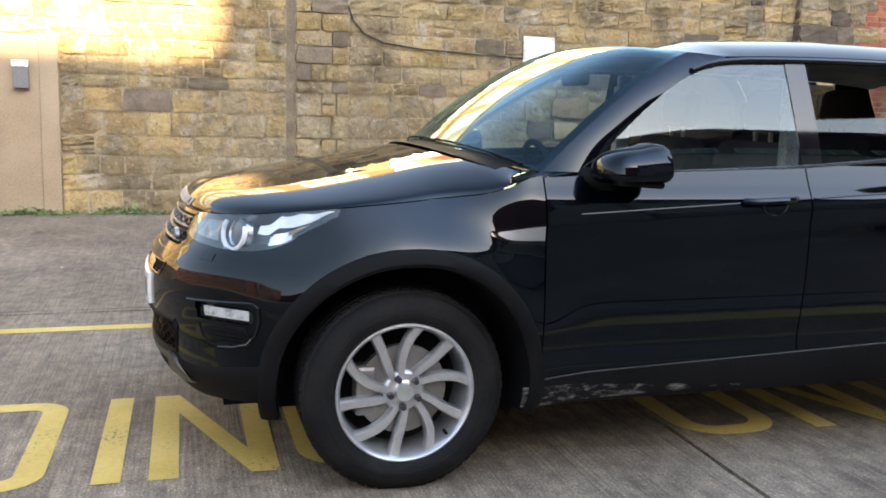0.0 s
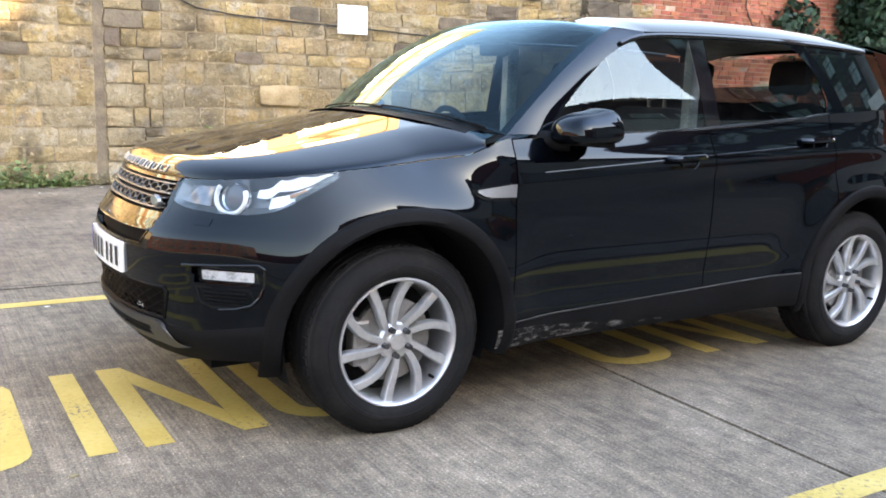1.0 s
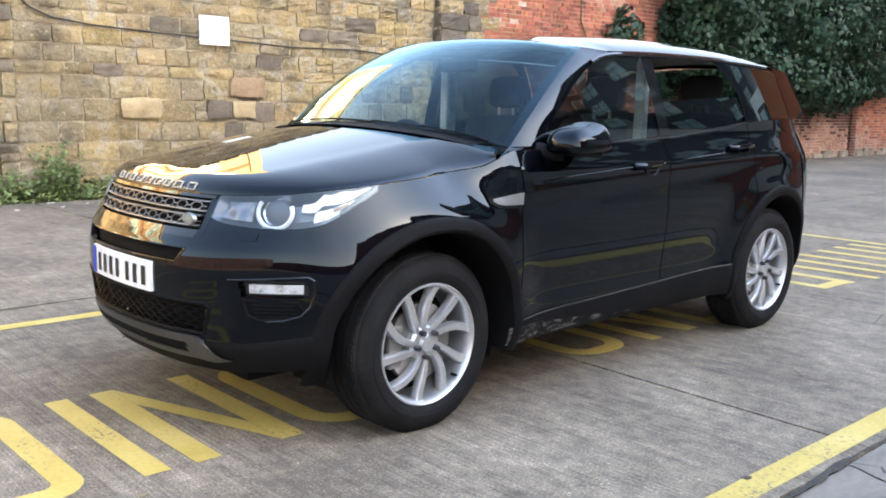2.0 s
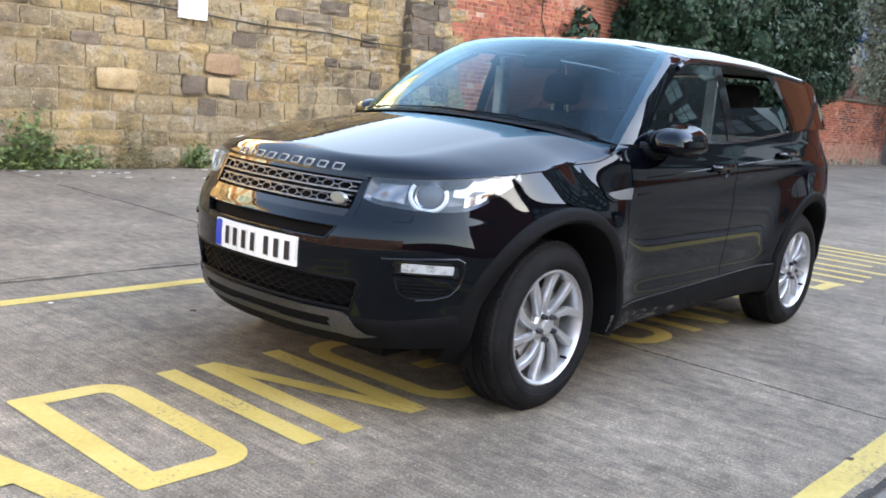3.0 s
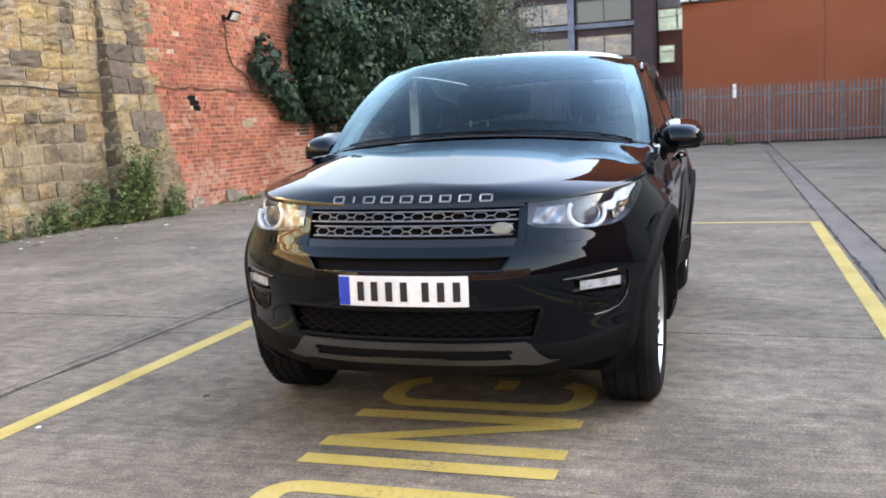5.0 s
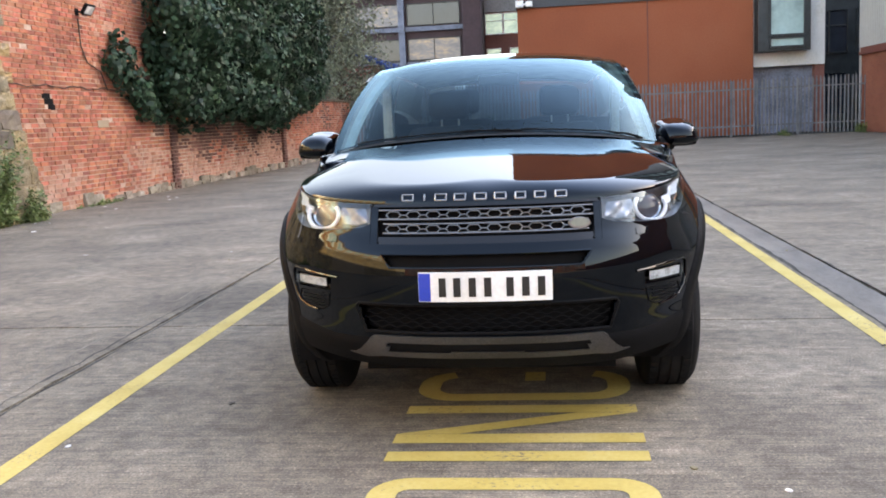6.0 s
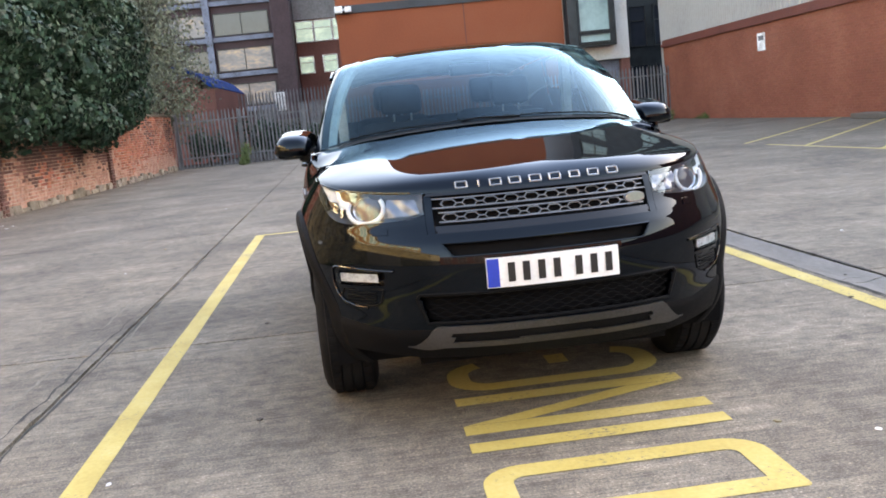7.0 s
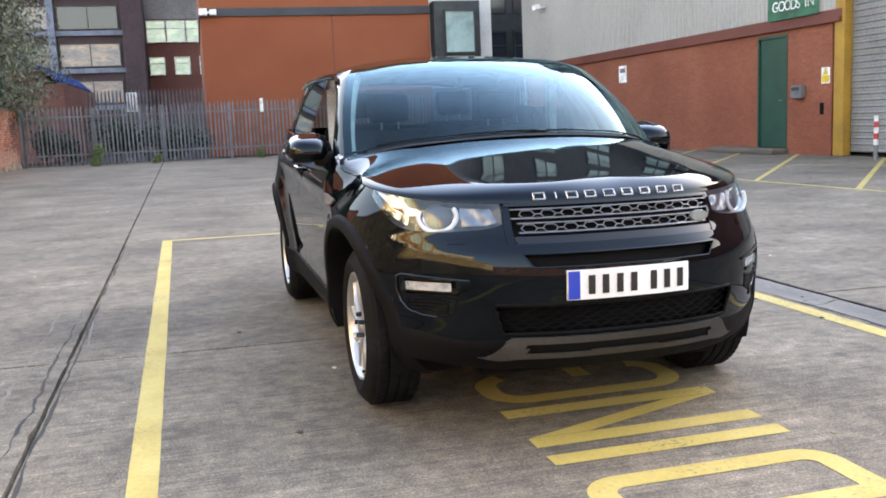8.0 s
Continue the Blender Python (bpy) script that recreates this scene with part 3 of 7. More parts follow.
# the illegible row behind the car: plain bars
more = thing("road_lettering", "yellow painted row of illegible letters on the concrete", "road marking", kind="structure")
for x, y0 in ((4.25, 0.36), (4.62, 0.34), (4.98, 0.30), (5.3, 0.34), (5.62, 0.30), (6.0, 0.55), (6.35, 0.34), (6.66, 0.42)):
    outline_mesh(bar(x, x + 0.1, y0, 1.29), more)
outline_mesh(bar(4.35, 4.62, 0.36, 0.47), more)
outline_mesh(bar(6.1, 6.35, 0.34, 0.44), more)

# ---- stone wall ----
def block_mesh(name, mat, seed, rough=0.045, seg=3):
    """A rough squared block, one unit in x and z, half a unit deep behind its face at y = 0."""
    rnd = random.Random(seed)
    verts, faces = [], []
    n = seg + 1
    for j in range(n):
        for i in range(n):
            u, v = i / seg, j / seg
            ex, ez = i in (0, seg), j in (0, seg)
            worn = rnd.uniform(0.02, 0.09) * rough * 8 if ex and ez and seg > 1 else 0.0
            verts.append(((u - 0.5) * (1 - worn) + rnd.uniform(-rough, rough) * 0.4, (0.012 if ex or ez else 0) - rnd.uniform(0, rough) * 0.55, (v - 0.5) * (1 - worn) + rnd.uniform(-rough, rough) * 0.6))
    for j in range(seg):
        for i in range(seg):
            a = j * n + i
            faces.append((a, a + 1, a + n + 1, a + n))
    rim = [i for i in range(n)] + [j * n + seg for j in range(1, n)] + [seg * n + i for i in range(seg - 1, -1, -1)] + [j * n for j in range(seg - 1, 0, -1)]
    base = len(verts)
    for k in rim:
        verts.append((verts[k][0] * 1.02, 0.16, verts[k][2] * 1.02))
    m = len(rim)
    for k in range(m):
        faces.append((rim[k], base + k, base + (k + 1) % m, rim[(k + 1) % m]))
    me = bpy.data.meshes.new(name)
    me.from_pydata(verts, [], faces)
    me.materials.append(mat)
    me.polygons.foreach_set("use_smooth", [True] * len(me.polygons))
    me.set_sharp_from_angle(angle=radians(40))
    return me


class Pieces:
    """Blocks of one wall: some as parts of their own, the others joined into one mesh for each material."""

    def __init__(self, parent, name, meshes):
        self.parent, self.name, self.meshes, self.rest, self.count = parent, name, meshes, {}, 0

    def put(self, m, key, single, rnd):
        me = rnd.choice(self.meshes[key])
        if single and self.count < 300:
            ob = new(self.name, me)
            ob.parent = self.parent
            ob.matrix_basis = m
            self.count += 1
        else:
            vs, fs = self.rest.setdefault(key, ([], []))
            o = len(vs)
            vs.extend((m @ v.co)[:] for v in me.vertices)
            fs.extend(tuple(o + i for i in p.vertices) for p in me.polygons)

    def close(self):
        for key, (vs, fs) in self.rest.items():
            ob = mesh_from(self.name + "_courses", vs, fs, self.meshes[key][0].materials[0], self.parent, kind="stuff")


def at_scale(x, y, z, sx, sy, sz, rx=0.0, rz=0.0):
    return Matrix.LocRotScale((x, y, z), Euler((rx, 0, rz)), (sx, sy, sz))


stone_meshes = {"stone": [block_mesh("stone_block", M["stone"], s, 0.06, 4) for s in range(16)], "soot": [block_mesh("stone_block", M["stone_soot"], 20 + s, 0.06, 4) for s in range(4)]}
wall_stone = thing("wall_stone", "old coursed buff sandstone wall with sooty blocks and weeds at its foot", "wall", kind="structure")
part("wall_core", boxes((-14, 9.55, WALL_Y + 0.005, WALL_Y + 0.5, -0.05, 4.0)), M["mortar"], wall_stone)
# dark upright strip that backs the gap left of the pier
part("dark_recess", boxes((0.60, 0.72, WALL_Y + 0.004, WALL_Y + 0.03, 0.0, 4.0)), M["stone_soot"], wall_stone)
stones = Pieces(wall_stone, "stone", stone_meshes)
rnd = random.Random(5)
z = 0.0
while z < 3.9:
    h = rnd.choice((0.2, 0.24, 0.26, 0.28, 0.3)) if z < 1.5 else rnd.choice((0.16, 0.18, 0.2, 0.23))
    x = -12.0 + rnd.uniform(0, 0.3)
    while x < 9.5:
        w = rnd.uniform(0.2, 0.44) + rnd.random() ** 2 * 0.34
        if z < 2.15 and x + w > -6.5 and x < -2.2:
            w = max(0.12, -6.5 - x) if x < -6.4 else w
            if x >= -6.4:
                x = -2.2
                continue
        if x < 0.60 < x + w + 0.08:
            w = max(0.08, 0.60 - x)
        if 0.6 <= x < 0.72:
            x = 0.72
            continue
        pier = 0.72 <= x < 1.42
        if pier:
            w = min(rnd.choice((0.2, 0.34, 0.48)), 1.43 - x)
            w = 1.43 - x if 1.43 - x - w < 0.12 else w
        soot = rnd.random() < (0.42 if pier and z > 1.3 else 0.14 if x > 7.2 and z > 1.6 else 0.13 if x > 2.8 and 1.2 < z < 2.0 else 0.03)
        split = h > 0.22 and w < 0.42 and rnd.random() < 0.10
        for k in range(2 if split else 1):
            hh = h / 2 if split else h
            m = at_scale(x + w / 2, WALL_Y + rnd.uniform(-0.018, 0.002) - (0.03 if pier else 0), z + hh * (k + 0.5), w - 0.022, 0.8, hh - 0.019, rnd.uniform(-0.03, 0.03), rnd.uniform(-0.03, 0.03))
            stones.put(m, "soot" if soot else "stone", -2.2 < x < 7.6 and 0.1 < z < 2.5 and (x < 5.6 or z < 1.3), rnd)
        x += w
    z += h
# the battered buttress at the end of the stone wall
def buttress_edge(z):
    """Front face, near edge and far edge at a height."""
    return WALL_Y - 0.46 * (1 - z / 4.6), 8.25 + 0.03 * z, 9.9 - 0.22 * z


bm = bmesh.new()
lo, hi = buttress_edge(0.0), buttress_edge(4.0)
va = [bm.verts.new(q) for q in ((lo[1], WALL_Y + 0.1, 0), (lo[1], lo[0] + 0.02, 0), (lo[2], lo[0] + 0.02, 0), (lo[2], WALL_Y + 0.1, 0))]
vb = [bm.verts.new(q) for q in ((hi[1], WALL_Y + 0.1, 4.0), (hi[1], hi[0] + 0.02, 4.0), (hi[2], hi[0] + 0.02, 4.0), (hi[2], WALL_Y + 0.1, 4.0))]
bm.faces.new(va)
bm.faces.new(list(reversed(vb)))
for i in range(4):
    bm.faces.new((va[i], vb[i], vb[(i + 1) % 4], va[(i + 1) % 4]))
bmesh.ops.recalc_face_normals(bm, faces=bm.faces[:])
part("buttress_core", bm, M["mortar"], wall_stone)
z = 0.0
while z < 3.75:
    h = rnd.uniform(0.22, 0.34)
    yf, x0, x1 = buttress_edge(z + h / 2)
    x = x0 - 0.01
    while x < x1 - 0.05:
        w = min(rnd.uniform(0.32, 0.7), x1 - x)
        w = x1 - x if x1 - x - w < 0.2 else w
        m = at_scale(x + w / 2, yf, z + h / 2, w - 0.014, 0.8, h - 0.014, -0.1)
        stones.put(m, "soot" if rnd.random() < 0.5 and z > 0.6 else "stone", False, rnd)
        x += w
    # blocks of the side that faces along the wall, all dark: its shade is painted in
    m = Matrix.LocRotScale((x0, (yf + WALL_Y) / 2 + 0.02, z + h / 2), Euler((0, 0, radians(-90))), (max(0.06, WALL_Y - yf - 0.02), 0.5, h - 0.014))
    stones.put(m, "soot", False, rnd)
    z += h
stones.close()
x = -14.0
while x < 9.3:
    part("coping_stone", boxes((x, x + 0.22, WALL_Y - 0.06, WALL_Y + 0.55, 4.002, 4.16), bevel=0.015), M["stone_soot"], wall_stone)
    x += 0.34
# single stones that stand out: an eroded pinkish one, a pale large one and two grey ones under it
for x, z, w, h, out, tone in ((4.66, 1.505, 0.56, 0.28, 0.062, "stone_pink"), (3.03, 1.185, 0.56, 0.27, 0.058, "stone_pale"), (4.20, 1.18, 0.36, 0.24, 0.05, "stone_soot"), (4.60, 1.18, 0.36, 0.24, 0.055, "stone_pale")):
    stone = new("stone", block_mesh("odd_stone", M[tone], int(x * 100), 0.07, 4))
    stone.parent = wall_stone
    stone.matrix_basis = at_scale(x, WALL_Y - out, z, w, 0.9, h, -0.05)
# rendered infill with a meter box at the far end
part("render_panel", boxes((-6.4, -2.21, WALL_Y - 0.05, WALL_Y + 0.03, 0, 2.14), bevel=0.012), M["render_panel"], wall_stone, "smooth weathered buff render panel")
part("quoin_strip", boxes((-2.42, -2.2, WALL_Y - 0.075, WALL_Y - 0.052, 0, 2.16), bevel=0.01), M["render_panel"], wall_stone)
meter = thing("meter_box", "small grey metal meter box on a rendered wall", "meter box", (-2.62, WALL_Y - 0.055, 1.72))
part("body", boxes((-0.09, 0.09, -0.09, 0, -0.17, 0.16), bevel=0.01), M["grey_metal"], meter)
part("lid", boxes((-0.095, 0.095, -0.105, -0.092, 0.09, 0.17), bevel=0.004), M["white"], meter)
notice = thing("notice_board", "blank white notice board fixed to the stone wall", "notice", (4.14, WALL_Y - 0.05, 2.28))
part("board", boxes((-0.235, 0.235, -0.014, 0.0, -0.2, 0.2), bevel=0.003), M["white"], notice)
for sx in (-0.2, 0.2):
    for sz in (-0.17, 0.17):
        part("screw", boxes((sx - 0.008, sx + 0.008, -0.018, -0.0145, sz - 0.008, sz + 0.008), bevel=0.002), M["grey_metal"], notice)
cable = thing("wall_cable", "thin dark cable sagging along the stone wall", "cable")
pts = [(1.42, 2.75), (1.48, 2.58), (1.62, 2.42), (1.9, 2.3), (2.4, 2.24), (3.2, 2.2), (4.2, 2.17), (5.4, 2.12), (6.6, 2.14), (7.6, 2.08), (8.3, 2.06)]
part("cable", tube(bmesh.new(), [(x, WALL_Y - 0.045 - 0.01 * math.sin(3 * x) - (0.2 if x > 8 else 0), z) for x, z in pts], 0.011, 6), M["cable"], cable, smooth=True)

# ---- brick wall ----
brick_meshes = {"brick": [block_mesh("brick_block", M["brick"], 40 + s, 0.02, 1) for s in range(4)], "pale": [block_mesh("brick_block", M["brick_pale"], 50 + s, 0.02, 1) for s in range(3)], "soot": [block_mesh("brick_block", M["brick_soot"], 56 + s, 0.02, 1) for s in range(3)], "rubble": [block_mesh("rubble_block", M["rubble"], 60 + s, 0.08, 3) for s in range(5)]}
wall_brick = thing("wall_brick", "weathered red brick boundary wall with limed patches and broken bricks", "wall", kind="structure")
part("wall_core", boxes((9.5, 16.1, WALL_Y + 0.012, WALL_Y + 0.5, -0.05, 4.55), (16.1, FENCE_X + 0.3, WALL_Y + 0.052, WALL_Y + 0.5, -0.05, 2.25)), M["brick_mortar"], wall_brick)
part("coping", boxes((16.1, FENCE_X + 0.3, WALL_Y - 0.02, WALL_Y + 0.54, 2.25, 2.33), (9.4, 16.15, WALL_Y - 0.05, WALL_Y + 0.54, 4.55, 4.63), bevel=0.01), M["stone_soot"], wall_brick)
bricks = Pieces(wall_brick, "brick", brick_meshes)
for row in range(55):
    z = row * 0.083 + 0.038
    x = 9.42 + 0.14 * (row % 2) * 0.8 + 0.1 * math.sin(row * 0.7) + max(0, 0.35 - z * 0.3)
    while x < FENCE_X:
        w = 0.215 if row % 4 else 0.103
        tall = x < 16.0
        if not tall and z > 2.23:
            break
        hole = abs(x + w / 2 - 10.95) < 0.19 and abs(z - 1.95) < 0.14
        gone = rnd.random() < 0.006
        if not hole and not gone and not (abs(x - 12.83) < 0.24 and abs(z - 1.54) < 0.08):
            lime = 0.8 * noise.noise(Vector((x * 0.5, 0, z * 1.6))) + 0.75 * max(0, 0.95 - z) + (0.25 * max(0, 1.6 - z) if x > 13 else 0) + rnd.uniform(-0.3, 0.3)
            m = at_scale(x + w / 2, WALL_Y + rnd.uniform(-0.012, 0.003) + (0 if tall else 0.04), z, w, 0.7, 0.068, rnd.uniform(-0.02, 0.02), rnd.uniform(-0.02, 0.02))
            dirt = 0.35 + 0.5 * noise.noise(Vector((x * 0.6, 3, z * 0.9))) + (0.30 if 16 < x < 24.8 else -0.05 if x > 24 else -0.3) + (0.45 if 15.0 < x < 16.1 else 0) + (0.5 if 13.2 + 0.25 * (4.5 - z) < x < 15.1 and z > 2.4 else 0)
            kind = "pale" if lime > (0.52 if x < 16 else 0.36) else "soot" if 0.35 + 0.3 * rnd.random() < dirt else "brick"
            bricks.put(m, kind, x < 12.1 and z < 1.95, rnd)
        x += w + 0.015
x = 9.9
while x < FENCE_X - 0.3:
    w, h = rnd.uniform(0.2, 0.5), rnd.uniform(0.1, 0.26)
    if rnd.random() < (0.35 if x < 13 else 0.85):
        bricks.put(at_scale(x + w / 2, WALL_Y - rnd.uniform(0.0, 0.05), h / 2 - 0.01, w, 0.9, h, rnd.uniform(-0.1, 0.05), rnd.uniform(-0.06, 0.06)), "rubble", False, rnd)
    x += w
for px, pt in ((15.9, 31), (24.75, 27)):
    for row in range(pt):
        for half in (0, 1):
            bricks.put(at_scale(px + 0.1 + half * 0.17 + 0.03 * (row % 2), WALL_Y - 0.05 + rnd.uniform(-0.01, 0.02), row * 0.083 + 0.04, 0.165, 0.9, 0.07, rnd.uniform(-0.03, 0.03), rnd.uniform(-0.05, 0.05)), "soot", False, rnd)
bricks.close()
# flat black sheets paint the shade inside the hole of broken-out bricks
bm = bmesh.new()
for x0, x1, z0, z1 in ((10.76, 11.0, 2.0, 2.09), (10.82, 11.1, 1.9, 1.998), (10.93, 11.14, 1.8, 1.898)):
    box(bm, x0, x1, WALL_Y - 0.004, WALL_Y + 0.01, z0, z1)
part("broken_hole", bm, M["black"], wall_brick, "dark hole where bricks are broken out")
crk = [(9.55 + 0.15 * i, WALL_Y - 0.016, 2.215 + 0.022 * math.sin(i * 0.9) + 0.012 * math.sin(i * 2.3)) for i in range(38)]
part("crack", tube(bmesh.new(), crk, 0.011, 5, [0.5 + 0.5 * abs(math.sin(i * 1.7)) for i in range(38)]), M["joint"], wall_brick, "long dark crack along a bed joint")
part("pale_block", boxes((12.62, 13.06, WALL_Y - 0.012, WALL_Y + 0.06, 1.47, 1.61), bevel=0.008), M["render_panel"], wall_brick, "single pale stone block")
flood = thing("floodlight", "small black floodlight on a bracket on the brick wall", "floodlight", (12.22, WALL_Y, 3.62))
part("bracket", boxes((-0.015, 0.015, -0.18, 0.0, -0.015, 0.015), (-0.06, 0.06, -0.02, 0.0, -0.06, 0.06)), M["black"], flood)
bm = boxes((-0.17, 0.17, -0.03, 0.03, -0.11, 0.11), bevel=0.012)
bmesh.ops.transform(bm, matrix=pose(0, -0.24, 0.03, 35), verts=bm.verts)
part("housing", bm, M["black"], flood)
bm = boxes((-0.13, 0.13, -0.036, -0.031, -0.075, 0.075))
bmesh.ops.transform(bm, matrix=pose(0, -0.24, 0.03, 35), verts=bm.verts)
part("lens", bm, M["white"], flood)
wire = thing("wall_wire", "thin wire hanging from the floodlight down the brick wall", "cable")
part("wire", tube(bmesh.new(), [(12.2, WALL_Y - 0.03, 3.5), (12.22, WALL_Y - 0.03, 3.0), (12.4, WALL_Y - 0.03, 2.7), (12.9, WALL_Y - 0.03, 2.55), (13.1, WALL_Y - 0.03, 2.2)], 0.012, 6), M["cable"], wire)

# ---- palisade fence ----
fence = thing("palisade_fence", "galvanised steel palisade fence with pointed pales", "fence", kind="structure")
vs, fs = [], []
prof = [(-0.035, 0.0), (-0.018, -0.012), (-0.006, 0.0), (0.006, 0.0), (0.018, -0.012), (0.035, 0.0)]
for zz, k in ((0.06, 1.0), (2.22, 1.0), (2.36, 0.25)):
    vs.extend((d, u * k, zz) for u, d in prof)
for a in (0, 6):
    fs.extend((a + i, a + i + 1, a + i + 7, a + i + 6) for i in range(5))
pale_me = bpy.data.meshes.new("pale")
pale_me.from_pydata(vs, [], fs)
pale_me.materials.append(M["grey_metal"])
y = 9.3
rnd = random.Random(8)
while y > GARAGE_Y + 0.1:
    p = new("pale", pale_me)
    p.parent = fence
    p.matrix_basis = pose(FENCE_X, y, rnd.uniform(-0.015, 0.015), rnd.uniform(-0.7, 0.7), 0, rnd.uniform(-4, 4))
    y -= 0.155
for zz in (0.45, 1.95):
    part("rail", boxes((FENCE_X + 0.012, FENCE_X + 0.06, GARAGE_Y + 0.05, 9.35, zz - 0.03, zz + 0.03)), M["grey_metal"], fence)
for k in range(9):
    part("post", boxes((FENCE_X + 0.065, FENCE_X + 0.165, 9.25 - 2.66 * k - 0.05, 9.25 - 2.66 * k + 0.05, 0, 2.3), bevel=0.006), M["grey_metal"], fence)
part("tag", prism(bmesh.new(), [(FENCE_X - 0.03, -0.14), (FENCE_X - 0.02, -0.14), (FENCE_X - 0.02, -0.02), (FENCE_X - 0.03, 0.0)], 1.86, 2.42), M["white"], fence, "small white plastic tag")

# ---- garage ----
garage = thing("garage", "single-storey brick warehouse with pale steel cladding above", "building", kind="structure")
part("wall", boxes((14.66, 16.36, GARAGE_Y - 0.35, GARAGE_Y, 0, 3.1), (17.64, 35.6, GARAGE_Y - 0.35, GARAGE_Y, 0, 3.1), (16.36, 17.64, GARAGE_Y - 0.35, GARAGE_Y, 3.02, 3.1)), M["garage_brick"], garage)
vs, fs = [], []
rnd = random.Random(77)
for row in range(41):
    z = row * 0.0755 + 0.006
    x = 14.66 + 0.113 * (row % 2)
    while x < 35.4:
        w = 0.215
        if not (16.15 < x < 17.66):
            o, d = len(vs), GARAGE_Y + 0.006 + rnd.uniform(0, 0.004)
            vs.extend(((x, GARAGE_Y, z), (x + w, GARAGE_Y, z), (x + w, GARAGE_Y, z + 0.066), (x, GARAGE_Y, z + 0.066), (x + 0.003, d, z + 0.003), (x + w - 0.003, d, z + 0.003), (x + w - 0.003, d, z + 0.063), (x + 0.003, d, z + 0.063)))
            fs.extend(tuple(o + k for k in f) for f in ((4, 5, 6, 7), (0, 1, 5, 4), (1, 2, 6, 5), (2, 3, 7, 6), (3, 0, 4, 7)))
        x += w + 0.011
mesh_from("brick_courses", vs, fs, M["garage_brick"], garage, kind="stuff")
part("trim", boxes((14.3, 35.6, GARAGE_Y - 0.1, GARAGE_Y + 0.12, 3.1, 3.22), (14.3, 35.6, GARAGE_Y - 0.1, GARAGE_Y + 0.05, 3.225, 3.4), bevel=0.01), M["red_trim"], garage)
bm = bmesh.new()
k = 0
xs = []
x = 8.0
while x < 35.7:
    xs.extend(((x, 0.0), (x + 0.09, 0.0), (x + 0.11, 0.035), (x + 0.16, 0.035), (x + 0.18, 0.0)))
    x += 0.2
lo = [bm.verts.new((x, GARAGE_Y + 0.02 + d, 3.4 if x > 14.5 else 4.4)) for x, d in xs]
hi = [bm.verts.new((x, GARAGE_Y + 0.02 + d, 7.6)) for x, d in xs]
for i in range(len(xs) - 1):
    bm.faces.new((lo[i], lo[i + 1], hi[i + 1], hi[i]))
part("cladding", bm, M["cladding"], garage)
part("end_wall", boxes((35.62, 35.8, GARAGE_Y - 14, GARAGE_Y + 0.03, 0, 7.6)), M["cladding"], garage)
part("roof", boxes((8, 35.9, GARAGE_Y - 14, GARAGE_Y + 0.06, 7.6, 7.75)), M["slate"], garage)
part("back_wall", boxes((8, 35.6, GARAGE_Y - 14, GARAGE_Y - 13.8, 0, 7.6), (8, 8.2, GARAGE_Y - 13.8, GARAGE_Y - 0.3, 0, 7.6)), M["cladding"], garage)
part("post", boxes((14.22, 14.56, GARAGE_Y - 0.2, GARAGE_Y + 0.04, 0, 4.4), bevel=0.02), M["yellow_post"], garage, "yellow painted steel post")
part("door_frame", boxes((16.36, 16.42, GARAGE_Y - 0.12, GARAGE_Y + 0.015, 0.14, 3.02), (17.58, 17.64, GARAGE_Y - 0.12, GARAGE_Y + 0.015, 0.14, 3.02), (16.42, 17.58, GARAGE_Y - 0.12, GARAGE_Y + 0.015, 2.95, 3.02)), M["green_door"], garage)
gdoor = part("door", boxes((16.425, 17.575, GARAGE_Y - 0.1, GARAGE_Y - 0.04, 0.15, 2.945), bevel=0.004), M["green_door"], garage, "closed dark green steel door")
part("handle", tube(bmesh.new(), [(16.52, GARAGE_Y - 0.02, 1.35), (16.52, GARAGE_Y + 0.03, 1.36), (16.66, GARAGE_Y + 0.03, 1.36)], 0.018, 6), M["grey_metal"], gdoor)
shutter = part("shutter", bmesh.new(), M["shutter"], garage, "ribbed grey steel roller shutter")
bm = bmesh.new()
rows = []
for i in range(120):
    zz = 0.1 + i * 0.036
    rows.append((bm.verts.new((8.3, GARAGE_Y - 0.18 + 0.014 * (i % 2) + 0.01 * math.sin(i * 1.57), zz)), bm.verts.new((14.2, GARAGE_Y - 0.18 + 0.014 * (i % 2) + 0.01 * math.sin(i * 1.57), zz))))
for a, b in zip(rows, rows[1:]):
    bm.faces.new((a[0], a[1], b[1], b[0]))
bm.to_mesh(shutter.data)
bm.free()
part("step", boxes((16.3, 19.4, GARAGE_Y + 0.0, GARAGE_Y + 0.5, 0, 0.14), bevel=0.03), M["channel"], garage, "low concrete doorstep")
gsign = thing("goods_in_sign", "green sign with white words GOODS IN over the garage door", "sign", (16.06, GARAGE_Y + 0.12, 3.78))
part("board", boxes((-1.0, 1.0, -0.03, 0.0, -0.42, 0.42), bevel=0.006), M["sign_green"], gsign)
advance = -0.80
for ch, step in zip("GOODS IN", (0.29, 0.29, 0.29, 0.27, 0.25, 0.13, 0.11, 0.27)):
    if ch != " ":
        cu = bpy.data.curves.new("letter", "FONT")
        cu.body, cu.size, cu.align_x, cu.align_y, cu.extrude = ch, 0.36, "LEFT", "CENTER", 0.002
        tmp = new("letter", cu)
        me = bpy.data.meshes.new_from_object(tmp.evaluated_get(bpy.context.evaluated_depsgraph_get()))
        bpy.data.objects.remove(tmp)
        me.materials.append(M["white"])
        ob = new("letter", me)
        ob.parent = gsign
        ob.matrix_basis = pose(-advance, 0.004, -0.1, 90, 0, 180)
    advance += step * 0.86
